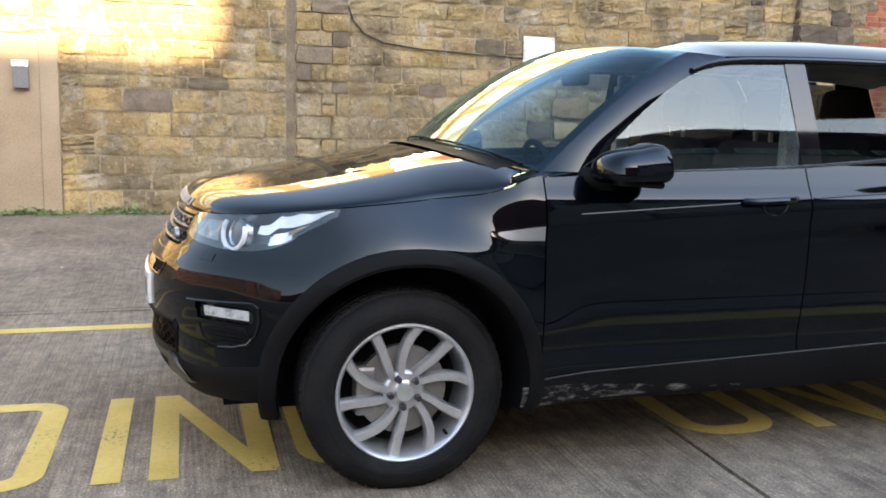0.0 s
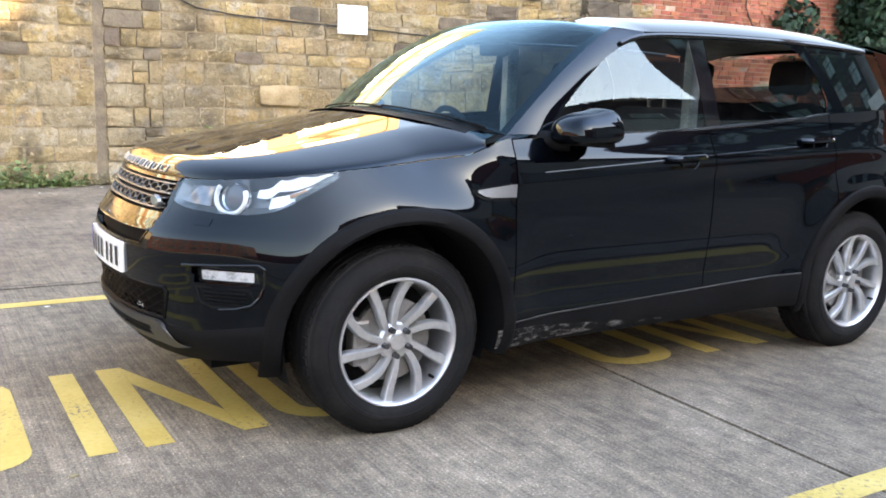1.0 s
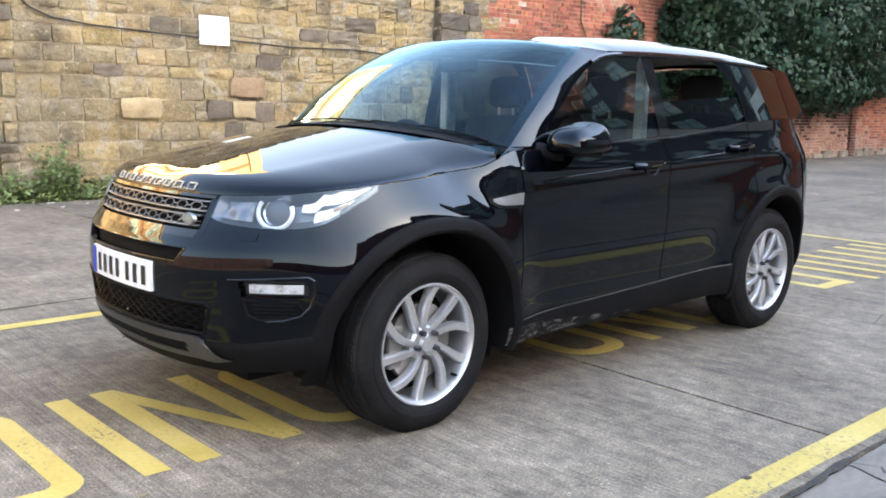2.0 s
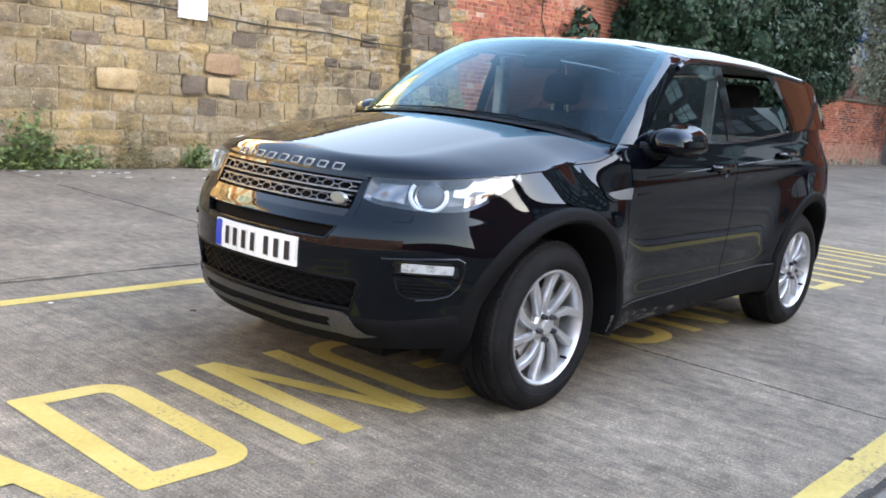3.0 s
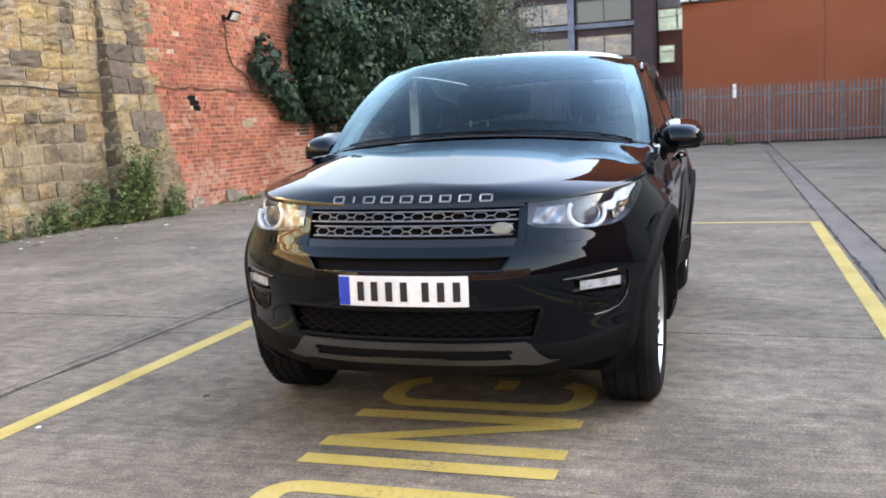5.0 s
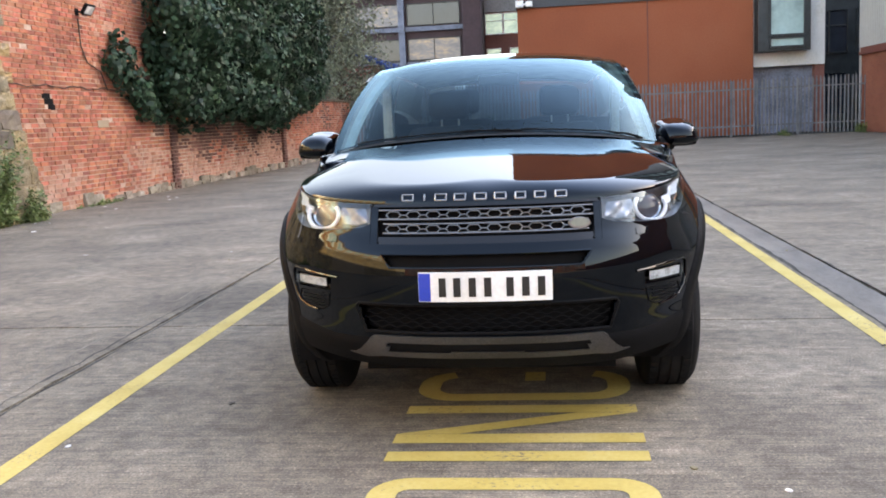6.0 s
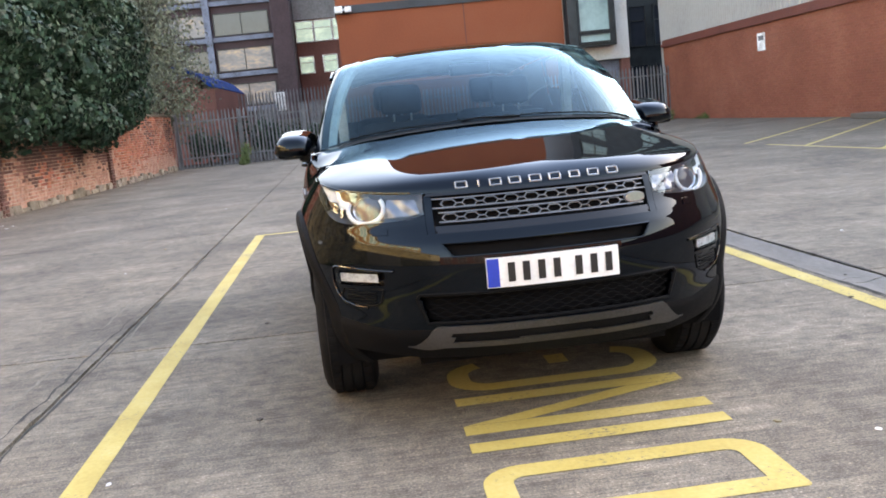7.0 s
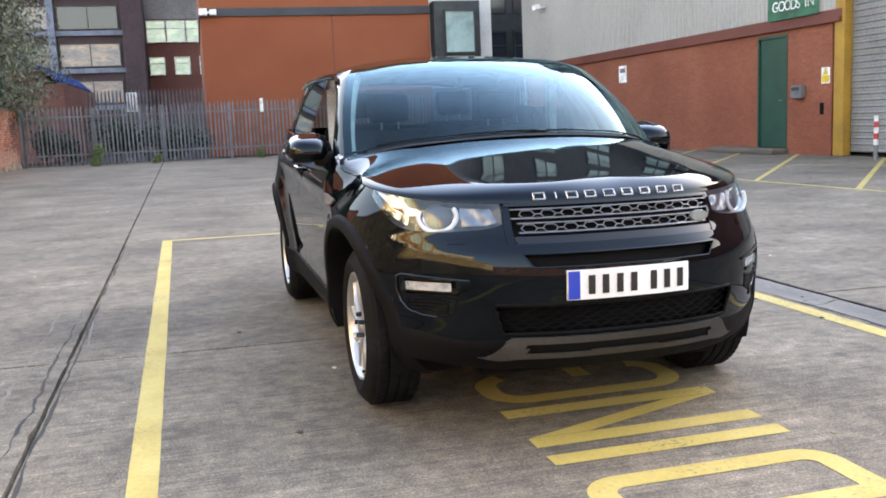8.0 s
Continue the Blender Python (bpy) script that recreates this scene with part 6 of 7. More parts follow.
        rim = [(cx + 0.055 * math.cos(math.pi + math.pi * i / 14), s * (side_y(cx, z - 0.02) + 0.004), z - 0.012 + 0.042 * math.sin(math.pi + math.pi * i / 14)) for i in range(15)]
        part("scoop", tube(bmesh.new(), rim, 0.004, 5), C["gloss"], door, smooth=True)

# rear wrap and tailgate
pts = [[rear_point(ph, 0.34 + (1.262 - 0.34) * j / 24) for j in range(25)] for ph in span(-68, 68, 2.0)]
part("tailgate", outward(cut_arch(grid_bm(pts), BASE), (1.5, 0, 0.7)), C["paint"], car, "gloss black rear end", smooth=True)
part("rear_lamp", outward(grid_bm([[rear_point(ph, z) * 1.0 + Vector((0.004, 0.004, 0)) for z in (0.98, 1.05, 1.12, 1.18)] for ph in span(40, 60, 2)]), (2, 0, 1)), C["amber"], car, "dark red tail lamp", smooth=True)
part("rear_lamp", outward(grid_bm([[rear_point(ph, z) * 1.0 + Vector((0.004, -0.004, 0)) for z in (0.98, 1.05, 1.12, 1.18)] for ph in span(-60, -40, 2)]), (2, 0, 1)), C["amber"], car, "dark red tail lamp", smooth=True)

# bonnet: from its edge round the nose and the wings up to the middle
edge = []
for ph in span(0, 66, 2.2):
    p = front_point(ph, 0.972)
    for _ in range(3):
        p = front_point(ph, hood_edge_z(p.x))
    edge.append(p)
for x in span(edge[-1].x + 0.02, 0.372, 0.03):
    z = hood_edge_z(x)
    edge.append(Vector((x, side_y(x, z), z)))
KS = [0, 0.006, 0.014, 0.026, 0.042, 0.062, 0.086, 0.115, 0.15, 0.19, 0.23, 0.27, 0.30, 0.32, 0.34, 0.36, 0.38, 0.40, 0.42, 0.44, 0.46, 0.49, 0.53, 0.58, 0.64, 0.71, 0.8, 0.9, 1.0]


def hood_z(x, y):
    """The bonnet's broad top: gently arched, its middle a little lower than the shoulders beside it."""
    z = table(x, ((-0.75, 1.002), (-0.68, 1.024), (-0.6, 1.042), (-0.4, 1.082), (-0.2, 1.121), (0.0, 1.159), (0.2, 1.195), (0.34, 1.219)))
    z -= (0.055 + 0.05 * min(1, max(0, x + 0.75))) * (y / 0.9) ** 2
    r = min(1, max(0, (0.58 + 0.10 * x - y) / 0.09))
    return z - 0.0012 * r * r * (3 - 2 * r) * min(1, max(0, (x + 0.70) / 0.4))


hood_rows = []
for e in edge:
    xc = min(0.28, -0.56 + 0.43 * ((e.x + 0.60) + math.sqrt((e.x + 0.60) ** 2 + 0.04)))
    reach = 0.13 + 0.155 * min(1, max(0, (e.x + 0.70) / 0.4))
    row = []
    for k in KS:
        x, y = e.x + (xc - e.x) * k, e.y * (1 - k)
        q = 1 - min(1, math.hypot(x - e.x, y - e.y) / reach)
        row.append(Vector((x, y, e.z + (hood_z(x, y) - e.z) * math.sqrt(1 - q * q))))
    hood_rows.append(row)
# the rear edge follows the foot of the windscreen
for part_way in (0.5, 1.0):
    row = []
    for p in hood_rows[len(edge) - 1]:
        bx = min(table(p.y, ((0.0, 0.297), (0.3, 0.315), (0.55, 0.364), (0.70, 0.425), (0.832, 0.492))), 0.372 + 1.4 * (hood_rows[len(edge) - 1][0].y - p.y))
        bz = table(p.y, ((0.0, 1.217), (0.3, 1.209), (0.55, 1.188), (0.70, 1.164), (0.832, 1.131)))
        x = p.x + (max(bx, p.x) - p.x) * part_way
        row.append(Vector((x, p.y, p.z + (max(p.z, min(bz, hood_z(max(bx, p.x), p.y))) - p.z) * part_way)))
    hood_rows.append(row)
full = [[Vector((p.x, -p.y, p.z)) for p in row] for row in reversed(hood_rows)][:-1] + hood_rows
bonnet = part("bonnet", lip(outward(grid_bm(full), (0.2, 0, 0.5)), 0.012), C["paint"], car, "gloss black clamshell bonnet with raised centre", smooth=True)


def bonnet_point(y, z):
    """The bonnet's skin at a distance from the middle and a height near its front edge."""
    prev = None
    for row in hood_rows:
        for a, b in zip(row, row[1:]):
            if a.z <= z <= b.z:
                q = a.lerp(b, (z - a.z) / (b.z - a.z))
                break
        else:
            continue
        if prev is not None and prev.y <= abs(y) <= q.y:
            q = prev.lerp(q, (abs(y) - prev.y) / (q.y - prev.y))
            return Vector((q.x, y, z))
        prev = q
    return Vector((prev.x, y, z))


for y, w in ((0.312, 0.044), (0.243, 0.006), (0.176, 0.044), (0.098, 0.044), (0.016, 0.046), (-0.064, 0.044), (-0.144, 0.040), (-0.222, 0.042), (-0.304, 0.044)):
    ends = [(y - w / 2, 0.967), (y - w / 2, 0.990), (y + w / 2, 0.990), (y + w / 2, 0.967)]
    ends = ends + ends[:1] if w > 0.01 else [(y, 0.967), (y, 0.975), (y, 0.983), (y, 0.990)]
    line = []
    for (ya, za), (yb, zb) in zip(ends, ends[1:]):
        line.extend(bonnet_point(ya + (yb - ya) * i / 4, za + (zb - za) * i / 4) + Vector((-0.002, 0, 0.001)) for i in range(4))
    line.append(bonnet_point(*ends[-1]) + Vector((-0.002, 0, 0.001)))
    part("name_block", tube(bmesh.new(), line, 0.0036, 6), C["silver"], bonnet, "silver raised name block", smooth=True)


# upper body
def glass_y(x, z):
    t = max(0, (z - 1.13) / 0.47)
    taper = 0.075 * max(0, (x - 2.35) / 0.9) ** 2 + 0.03 * max(0, (1.3 - x) / 0.7) ** 2 * min(1, t)
    return 0.866 - 0.155 * t ** 1.2 - taper


def strip_between(a, b, mat, name, label="", nu=16, nv=4, off=0.0, bulge=0.0, thick=0.0, parent=None):
    """A surface from curve a to curve b, each a function of 0..1 that gives a point."""
    pts = []
    for i in range(nu + 1):
        u = i / nu
        pa, pb = Vector(a(u)), Vector(b(u))
        col = []
        for j in range(nv + 1):
            v = j / nv
            p = pa.lerp(pb, v)
            d = Vector((-0.45, p.y, 0.35)).normalized()
            col.append(p + d * bulge * 4 * v * (1 - v))
        pts.append(col)
    bm = outward(grid_bm(pts), (1.9, 0, 0.9))
    if thick:
        lip(bm, thick)
    return part(name, bm, mat, parent or car, label, smooth=True)


def curve(*pts):
    """A smooth line through points, as a function of 0..1."""
    n = len(pts) - 1
    return lambda u: Vector([table(u, [(i / n, p[k]) for i, p in enumerate(pts)]) for k in range(3)])


def top_z(x):
    return table(x, ((1.0, 1.44), (1.12, 1.505), (1.25, 1.548), (1.5, 1.567), (2.0, 1.575), (2.5, 1.57), (3.0, 1.55), (3.3, 1.52)))


def screen_edge(s):
    return curve((0.50, s * 0.832, 1.135), (0.66, s * 0.806, 1.275), (0.85, s * 0.762, 1.42), (1.06, s * 0.703, 1.55), (1.16, s * 0.668, 1.594))


base_line = curve((0.50, -0.832, 1.135), (0.37, -0.55, 1.192), (0.30, 0, 1.220), (0.37, 0.55, 1.192), (0.50, 0.832, 1.135))
top_line = curve((1.16, -0.668, 1.594), (1.09, -0.40, 1.624), (1.06, 0, 1.634), (1.09, 0.40, 1.624), (1.16, 0.668, 1.594))
ls, rs = screen_edge(-1), screen_edge(1)


def screen_pt(u, v):
    """The windscreen as a blend of its four edges."""
    a, b = base_line(u), top_line(u)
    c0, c1 = ls(v), rs(v)
    corners = (1 - u) * (1 - v) * base_line(0) + u * (1 - v) * base_line(1) + (1 - u) * v * top_line(0) + u * v * top_line(1)
    camber = 0.034 * 4 * v * (1 - v) * (1 - (2 * u - 1) ** 4)
    return a * (1 - v) + b * v + c0 * (1 - u) + c1 * u - corners + Vector((-0.46, 0, 0.89)) * camber


ws = part("windscreen", outward(grid_bm([[screen_pt(i / 28, j / 16) for j in range(17)] for i in range(29)]), (1.9, 0, 0.9)), C["screen"], car, "clear windscreen", smooth=True)
ws.visible_shadow = False
bm = grid_bm([[screen_pt(i / 28, v) + Vector((0.004, 0, -0.004)) for v in (-0.005, 0.006, 0.016)] for i in range(29)])
part("screen_border", outward(bm, (1.9, 0, 0.9)), C["gloss"], ws)
for u0, u1 in ((0.0, 0.034), (0.966, 1.0)):
    bm = grid_bm([[screen_pt(u, j / 16) + Vector((0.004, 0, -0.004)) for j in range(17)] for u in (u0, (u0 + u1) / 2, u1)])
    part("screen_border", outward(bm, (1.9, 0, 0.9)), C["gloss"], ws)
bm = grid_bm([[screen_pt(i / 28, v) + Vector((0.004, 0, -0.004)) for v in (0.955, 0.98, 1.005)] for i in range(29)])
part("screen_border", outward(bm, (1.9, 0, 0.9)), C["gloss"], ws)

# roof
RX = span(0.0, 1.0, 0.05)


def roof_pt(u, v):
    """u from the windscreen to the tail, v from one rail to the other."""
    t = abs(2 * v - 1)
    f = top_line(v)
    x = f.x + (3.22 - f.x) * u
    crown = table(x, ((1.05, 1.632), (1.3, 1.668), (1.6, 1.69), (2.0, 1.702), (2.5, 1.694), (2.9, 1.668), (3.25, 1.628)))
    rail_z = top_z(max(x, 1.16)) + 0.022
    if u == 0:
        return f
    rail_y = glass_y(x, rail_z) - 0.004
    edge_drop = t ** 5
    z = crown - 0.045 * t ** 2 - (crown - 0.045 - rail_z) * edge_drop
    y = (2 * v - 1) * rail_y
    k = min(1, u / 0.08)
    return Vector((x, y * k + f.y * (1 - k), z * k + f.z * (1 - k)))


VS = [0, 0.008, 0.02, 0.035, 0.055, 0.08, 0.12, 0.18, 0.26, 0.38, 0.5]
VS = VS + [1 - v for v in reversed(VS[:-1])]
part("roof", lip(outward(grid_bm([[roof_pt(u, v) for v in VS] for u in RX]), (2, 0, 1)), 0.02), C["paint"], car, "gloss black roof", smooth=True)
bm = grid_bm([[roof_pt(u, v) + Vector((0, 0, -0.035)) for v in VS[3:-3]] for u in RX])
part("headliner", bm, C["liner"], car, "pale headliner", smooth=True)
sp = grid_bm([[(x, y, z - 0.03 * (abs(y) / 0.6) ** 2) for x, z in ((3.14, 1.632), (3.22, 1.622), (3.34, 1.600), (3.335, 1.575), (3.2, 1.575))] for y in span(-0.56, 0.56, 0.06)])
part("spoiler", outward(sp, (3.0, 0, 1.5)), C["paint"], car, "gloss black roof spoiler", smooth=True)
part("rear_window", outward(grid_bm([[(3.44 - 0.20 * j / 8 + 0.06 * (1 - (i / 8 - 1) ** 4), glass_y(3.44 - 0.20 * j / 8, 1.262 + 0.29 * j / 8) * (i / 8 - 1), 1.262 + 0.29 * j / 8) for j in range(9)] for i in range(17)]), (2, 0, 1)), C["tail_glass"], car, "tinted rear screen", smooth=True)

for s in (-1, 1):
    se = screen_edge(s)
    front_line = curve((0.66, s * glass_y(0.66, 1.135), 1.135), (0.83, s * glass_y(0.83, 1.29), 1.29), (0.97, s * glass_y(0.97, 1.40), 1.40), (1.10, s * glass_y(1.10, 1.485), 1.485), (1.25, s * glass_y(1.25, 1.548), 1.548))
    strip_between(se, front_line, C["paint"], "a_pillar", nu=24, nv=6, bulge=0.008)
    strip_between(curve((0.375, s * 0.885, 1.088), (0.43, s * 0.86, 1.11), (0.50, s * 0.832, 1.135)), curve((0.488, s * side_y(0.488, 1.12), 1.12), (0.57, s * 0.868, 1.128), (0.66, s * glass_y(0.66, 1.135), 1.135)), C["paint"], "scuttle_corner", nu=8, nv=4)
    strip_between(curve((1.16, s * 0.668, 1.594), (1.22, s * 0.68, 1.59), (1.30, s * glass_y(1.30, 1.58), 1.58)), curve((1.16, s * glass_y(1.16, 1.53), 1.53), (1.22, s * glass_y(1.22, 1.545), 1.545), (1.30, s * glass_y(1.30, top_z(1.30)), top_z(1.30))), C["paint"], "pillar_head", nu=6, nv=3)

    def side_glass(x_lo, x_hi, z_hi, mat, name, label, off=0.0, nz=18, nx=20, z_lo=belt_z, parent=None):
        """A pane between a front and a rear edge, each a function of the height from 0 to 1."""
        pts = []
        for j in range(nz + 1):
            v = j / nz
            row = []
            for i in range(nx + 1):
                u = i / nx
                a, b = x_lo(v), x_hi(v)
                x = a + (b - a) * u
                zz = z_lo(x) + (z_hi(x) - z_lo(x)) * v
                row.append((x, s * (glass_y(x, zz) + off), zz))
            pts.append(row)
        ob = part(name, outward(grid_bm(pts), (1.9, 0, 1.2)), mat, parent or car, label, smooth=True)
        if mat in (C["glass"], C["privacy"]):
            ob.visible_shadow = False
        return ob

    # the offside front window is let right down, the nearside rear one half way
    if s < 0:
        side_glass(lambda v: table(v, ((0, 0.65), (0.37, 0.815), (0.62, 0.955), (0.815, 1.085), (0.93, 1.20), (1, 1.30))), lambda v: 1.585 - 0.02 * v, lambda x: max(top_z(x), 1.562), C["glass"], "front_window", "tinted front door window", -0.004)
    side_glass(lambda v: 1.585 - 0.02 * v, lambda v: 1.68 - 0.02 * v, top_z, C["gloss"], "b_pillar", "gloss black pillar trim", 0.0, nx=4)
    up = 0.44 if s < 0 else 1.0
    side_glass(lambda v: 1.68 - 0.02 * v * up, lambda v: table(v * up, ((0, 2.44), (0.15, 2.475), (0.35, 2.46), (0.7, 2.385), (0.92, 2.29), (1, 2.22))), lambda x: belt_z(x) + (top_z(x) - belt_z(x)) * up, C["privacy"], "rear_window", "dark privacy glass window let half down" if s < 0 else "dark privacy glass window", -0.004)
    side_glass(lambda v: table(v, ((0, 2.44), (0.15, 2.475), (0.35, 2.46), (0.7, 2.385), (0.92, 2.29), (1, 2.22))), lambda v: table(v, ((0, 2.60), (0.3, 2.57), (0.7, 2.47), (1, 2.37))), top_z, C["paint"], "c_pillar", "gloss black pillar", 0.003, nx=6)
    side_glass(lambda v: table(v, ((0, 2.60), (0.3, 2.57), (0.7, 2.47), (1, 2.37))), lambda v: 3.12 - 0.10 * v, top_z, C["privacy"], "quarter_window", "dark rear quarter window", -0.002)
    side_glass(lambda v: 3.12 - 0.10 * v, lambda v: 3.44 - 0.20 * v, lambda x: top_z(x) + 0.02, C["paint"], "d_pillar", "gloss black rear pillar", 0.0, nx=8)
    # bright lower edge of the glass
    bm = grid_bm([[(x, s * (glass_y(x, belt_z(x)) + o), belt_z(x) + dz) for o, dz in ((0.008, -0.012), (0.012, -0.004), (0.009, 0.006), (-0.004, 0.008))] for x in span(0.64, 2.47, 0.05)])
    part("waist_trim", outward(bm, (1.9, 0, 1.0)), C["trim"], car, "dark polished window trim", smooth=True)
    # window frames
    fr = [(x, s * (glass_y(x, top_z(x)) + 0.002), top_z(x) + 0.006) for x in span(1.14, 2.9, 0.06)]
    part("window_frame", tube(bmesh.new(), fr, 0.012, 6), C["gloss"], car, smooth=True)
    # door mirror
    mir = bmesh.new()
    bmesh.ops.create_uvsphere(mir, u_segments=28, v_segments=18, radius=1)
    for v in mir.verts:
        p = v.co
        x, y, z = (math.copysign(abs(q) ** 0.72, q) for q in p)
        zz = z * (0.078 if z > 0 else 0.05)
        rear = 1 / (1 + math.exp(-8 * (x - 0.2)))
        xx = -0.15 + 0.30 * (0.5 + 0.5 * x) if x < 0.55 else 0.0825 + (x - 0.55) * 0.02
        v.co = (xx, y * 0.115 * (1 - 0.12 * z) * (1 + 0.12 * rear), zz * (1 + 0.18 * rear) + 0.012 * x)
    bmesh.ops.transform(mir, matrix=pose(0.80, s * 0.965, 1.155, 0, 0, -s * 6), verts=mir.verts)
    mo = part("door_mirror", mir, C["paint"], car, "gloss black door mirror", smooth=True)
    bm = bmesh.new()
    bmesh.ops.create_cone(bm, cap_ends=True, segments=24, radius1=1, radius2=0.98, depth=1)
    bmesh.ops.transform(bm, matrix=pose(0.888, s * 0.965, 1.162, 0, 90, -s * 6) @ Matrix.Diagonal((0.056, 0.095, 0.010, 1)), verts=bm.verts)
    part("mirror_glass", bm, C["chrome"], mo, "mirror glass")
    part("mirror_arm", tube(bmesh.new(), [(0.66, s * 0.84, 1.115), (0.70, s * 0.89, 1.108), (0.74, s * 0.93, 1.11)], 0.036, 10, [1.25, 1.0, 1.0]), C["plastic"], mo, smooth=True)
    bm = boxes((-0.11, 0.085, -0.1, 0.1, -0.012, 0.012), bevel=0.011)
    bmesh.ops.transform(bm, matrix=pose(0.79, s * 0.955, 1.108, 0, 4, -s * 6), verts=bm.verts)
    part("mirror_base", bm, C["plastic"], mo)

# scuttle and wipers
bm = grid_bm([[(base_line(i / 20).x - 0.10 + 0.13 * j / 3, base_line(i / 20).y, base_line(i / 20).z - 0.018 + 0.004 * j) for j in range(4)] for i in range(21)])
part("scuttle", outward(bm, (0.6, 0, 0.5)), C["plastic"], car, "matt black scuttle panel")


def wiper(u0, u1, v0, v1):
    a, b = screen_pt(u0, v0), screen_pt(u1, v1)
    up = Vector((-0.6, 0, 0.8))
    w = part("wiper", tube(bmesh.new(), [screen_pt(u0 + (u1 - u0) * i / 10, v0 + (v1 - v0) * i / 10) + up * (0.006 + 0.003 * math.sin(math.pi * i / 10)) for i in range(11)], 0.004, 6), C["plastic"], car, "black wiper", smooth=True)
    m = a.lerp(b, 0.5)
    part("wiper_arm", tube(bmesh.new(), [screen_pt(u0 - 0.02, -0.02) + up * 0.002, screen_pt(u0 + (u1 - u0) * 0.2, v0 + 0.0) + up * 0.010, m + up * 0.006], 0.004, 6, [1.5, 1.0, 0.6]), C["plastic"], w, smooth=True)


wiper(0.10, 0.44, -0.008, 0.004)
wiper(0.46, 0.86, -0.008, 0.004)

# cabin
for s, yy in ((-1, -0.36), (1, 0.36)):
    for kind, x0, z0 in (("front_seat", 1.35, 0.62), ("rear_seat", 2.35, 0.66)):
        seat = part(kind, boxes((x0 - 0.3, x0 + 0.25, yy - 0.25, yy + 0.25, z0 - 0.12, z0 + 0.05), bevel=0.05), C["seat"], car, "dark cloth seat", smooth=True)
        bm = boxes((-0.07, 0.07, -0.25, 0.25, 0, 0.62), bevel=0.06)
        bmesh.ops.transform(bm, matrix=pose(x0 + 0.24, yy, z0 + 0.02, 0, 14, 0), verts=bm.verts)
        part("backrest", bm, C["seat"], seat, smooth=True)
        bm = boxes((-0.05, 0.05, -0.13, 0.13, 0.0, 0.19), bevel=0.045)
        bmesh.ops.transform(bm, matrix=pose(x0 + 0.41, yy, z0 + 0.665, 0, 8, 0), verts=bm.verts)
        part("headrest", bm, C["seat"], seat, smooth=True)
        part("headrest_stem", boxes((x0 + 0.40, x0 + 0.415, yy - 0.06, yy - 0.048, z0 + 0.58, z0 + 0.70), (x0 + 0.40, x0 + 0.415, yy + 0.048, yy + 0.06, z0 + 0.58, z0 + 0.70)), C["silver"], seat)
    # inner pillar trim and door card
    part("door_card", boxes((0.6, 2.4, s * 0.80 - 0.015, s * 0.80 + 0.015, 0.45, 1.11), bevel=0.01), C["dash"], car)
    part("belt_strap", boxes((1.60, 1.61, s * 0.71 - 0.025, s * 0.71 + 0.025, 1.0, 1.5)), C["liner"], car, "pale seat belt")
    part("pillar_trim", tube(bmesh.new(), [screen_edge(s)(i / 8) + Vector((0.075, -s * 0.035, -0.03)) for i in range(9)], 0.036, 8), C["liner"], car, "pale pillar trim", smooth=True)
    part("pillar_trim", boxes((1.60, 1.68, s * 0.70 - 0.02, s * 0.70 + 0.02, 1.1, 1.56), bevel=0.015), C["liner"], car, "pale pillar trim")
bm = grid_bm([[(x, y, z + 0.01 * math.cos(y * 4)) for x, z in ((0.34, 1.09), (0.55, 1.12), (0.80, 1.10), (0.95, 1.03), (0.92, 0.8))] for y in span(-0.78, 0.78, 0.1)])
part("dashboard", outward(bm, (1.5, 0, 0.5)), C["dash"], car, "dark dashboard", smooth=True)
bm = bmesh.new()
ringp = [(0, 0.185 * math.cos(2 * math.pi * i / 32), 0.185 * math.sin(2 * math.pi * i / 32)) for i in range(33)]
tube(bm, ringp, 0.016, 8)
box(bm, -0.015, 0.02, -0.17, 0.17, -0.02, 0.02)
box(bm, -0.02, 0.025, -0.07, 0.07, -0.07, 0.05)
bmesh.ops.transform(bm, matrix=pose(1.02, 0.36, 1.03, 0, -22, 0), verts=bm.verts)
part("steering_wheel", bm, C["dash"], car, "black steering wheel", smooth=True)
part("interior_mirror", boxes((0.98, 1.02, -0.12, 0.12, 1.47, 1.54), bevel=0.015), C["dash"], car, "black interior mirror")
part("floor_pan", boxes((-0.6, 3.4, -0.52, 0.52, 0.24, 0.46), (0.48, 2.26, -0.84, 0.84, 0.30, 0.45)), M["black"], car)
part("engine_bay", boxes((-0.55, 0.45, -0.54, 0.54, 0.46, 0.93)), M["black"], car)
part("bulkhead", boxes((0.46, 0.5, -0.8, 0.8, 0.45, 1.0)), M["black"], car)
part("boot_wall", boxes((2.95, 3.0, -0.6, 0.6, 0.45, 1.15)), M["black"], car)


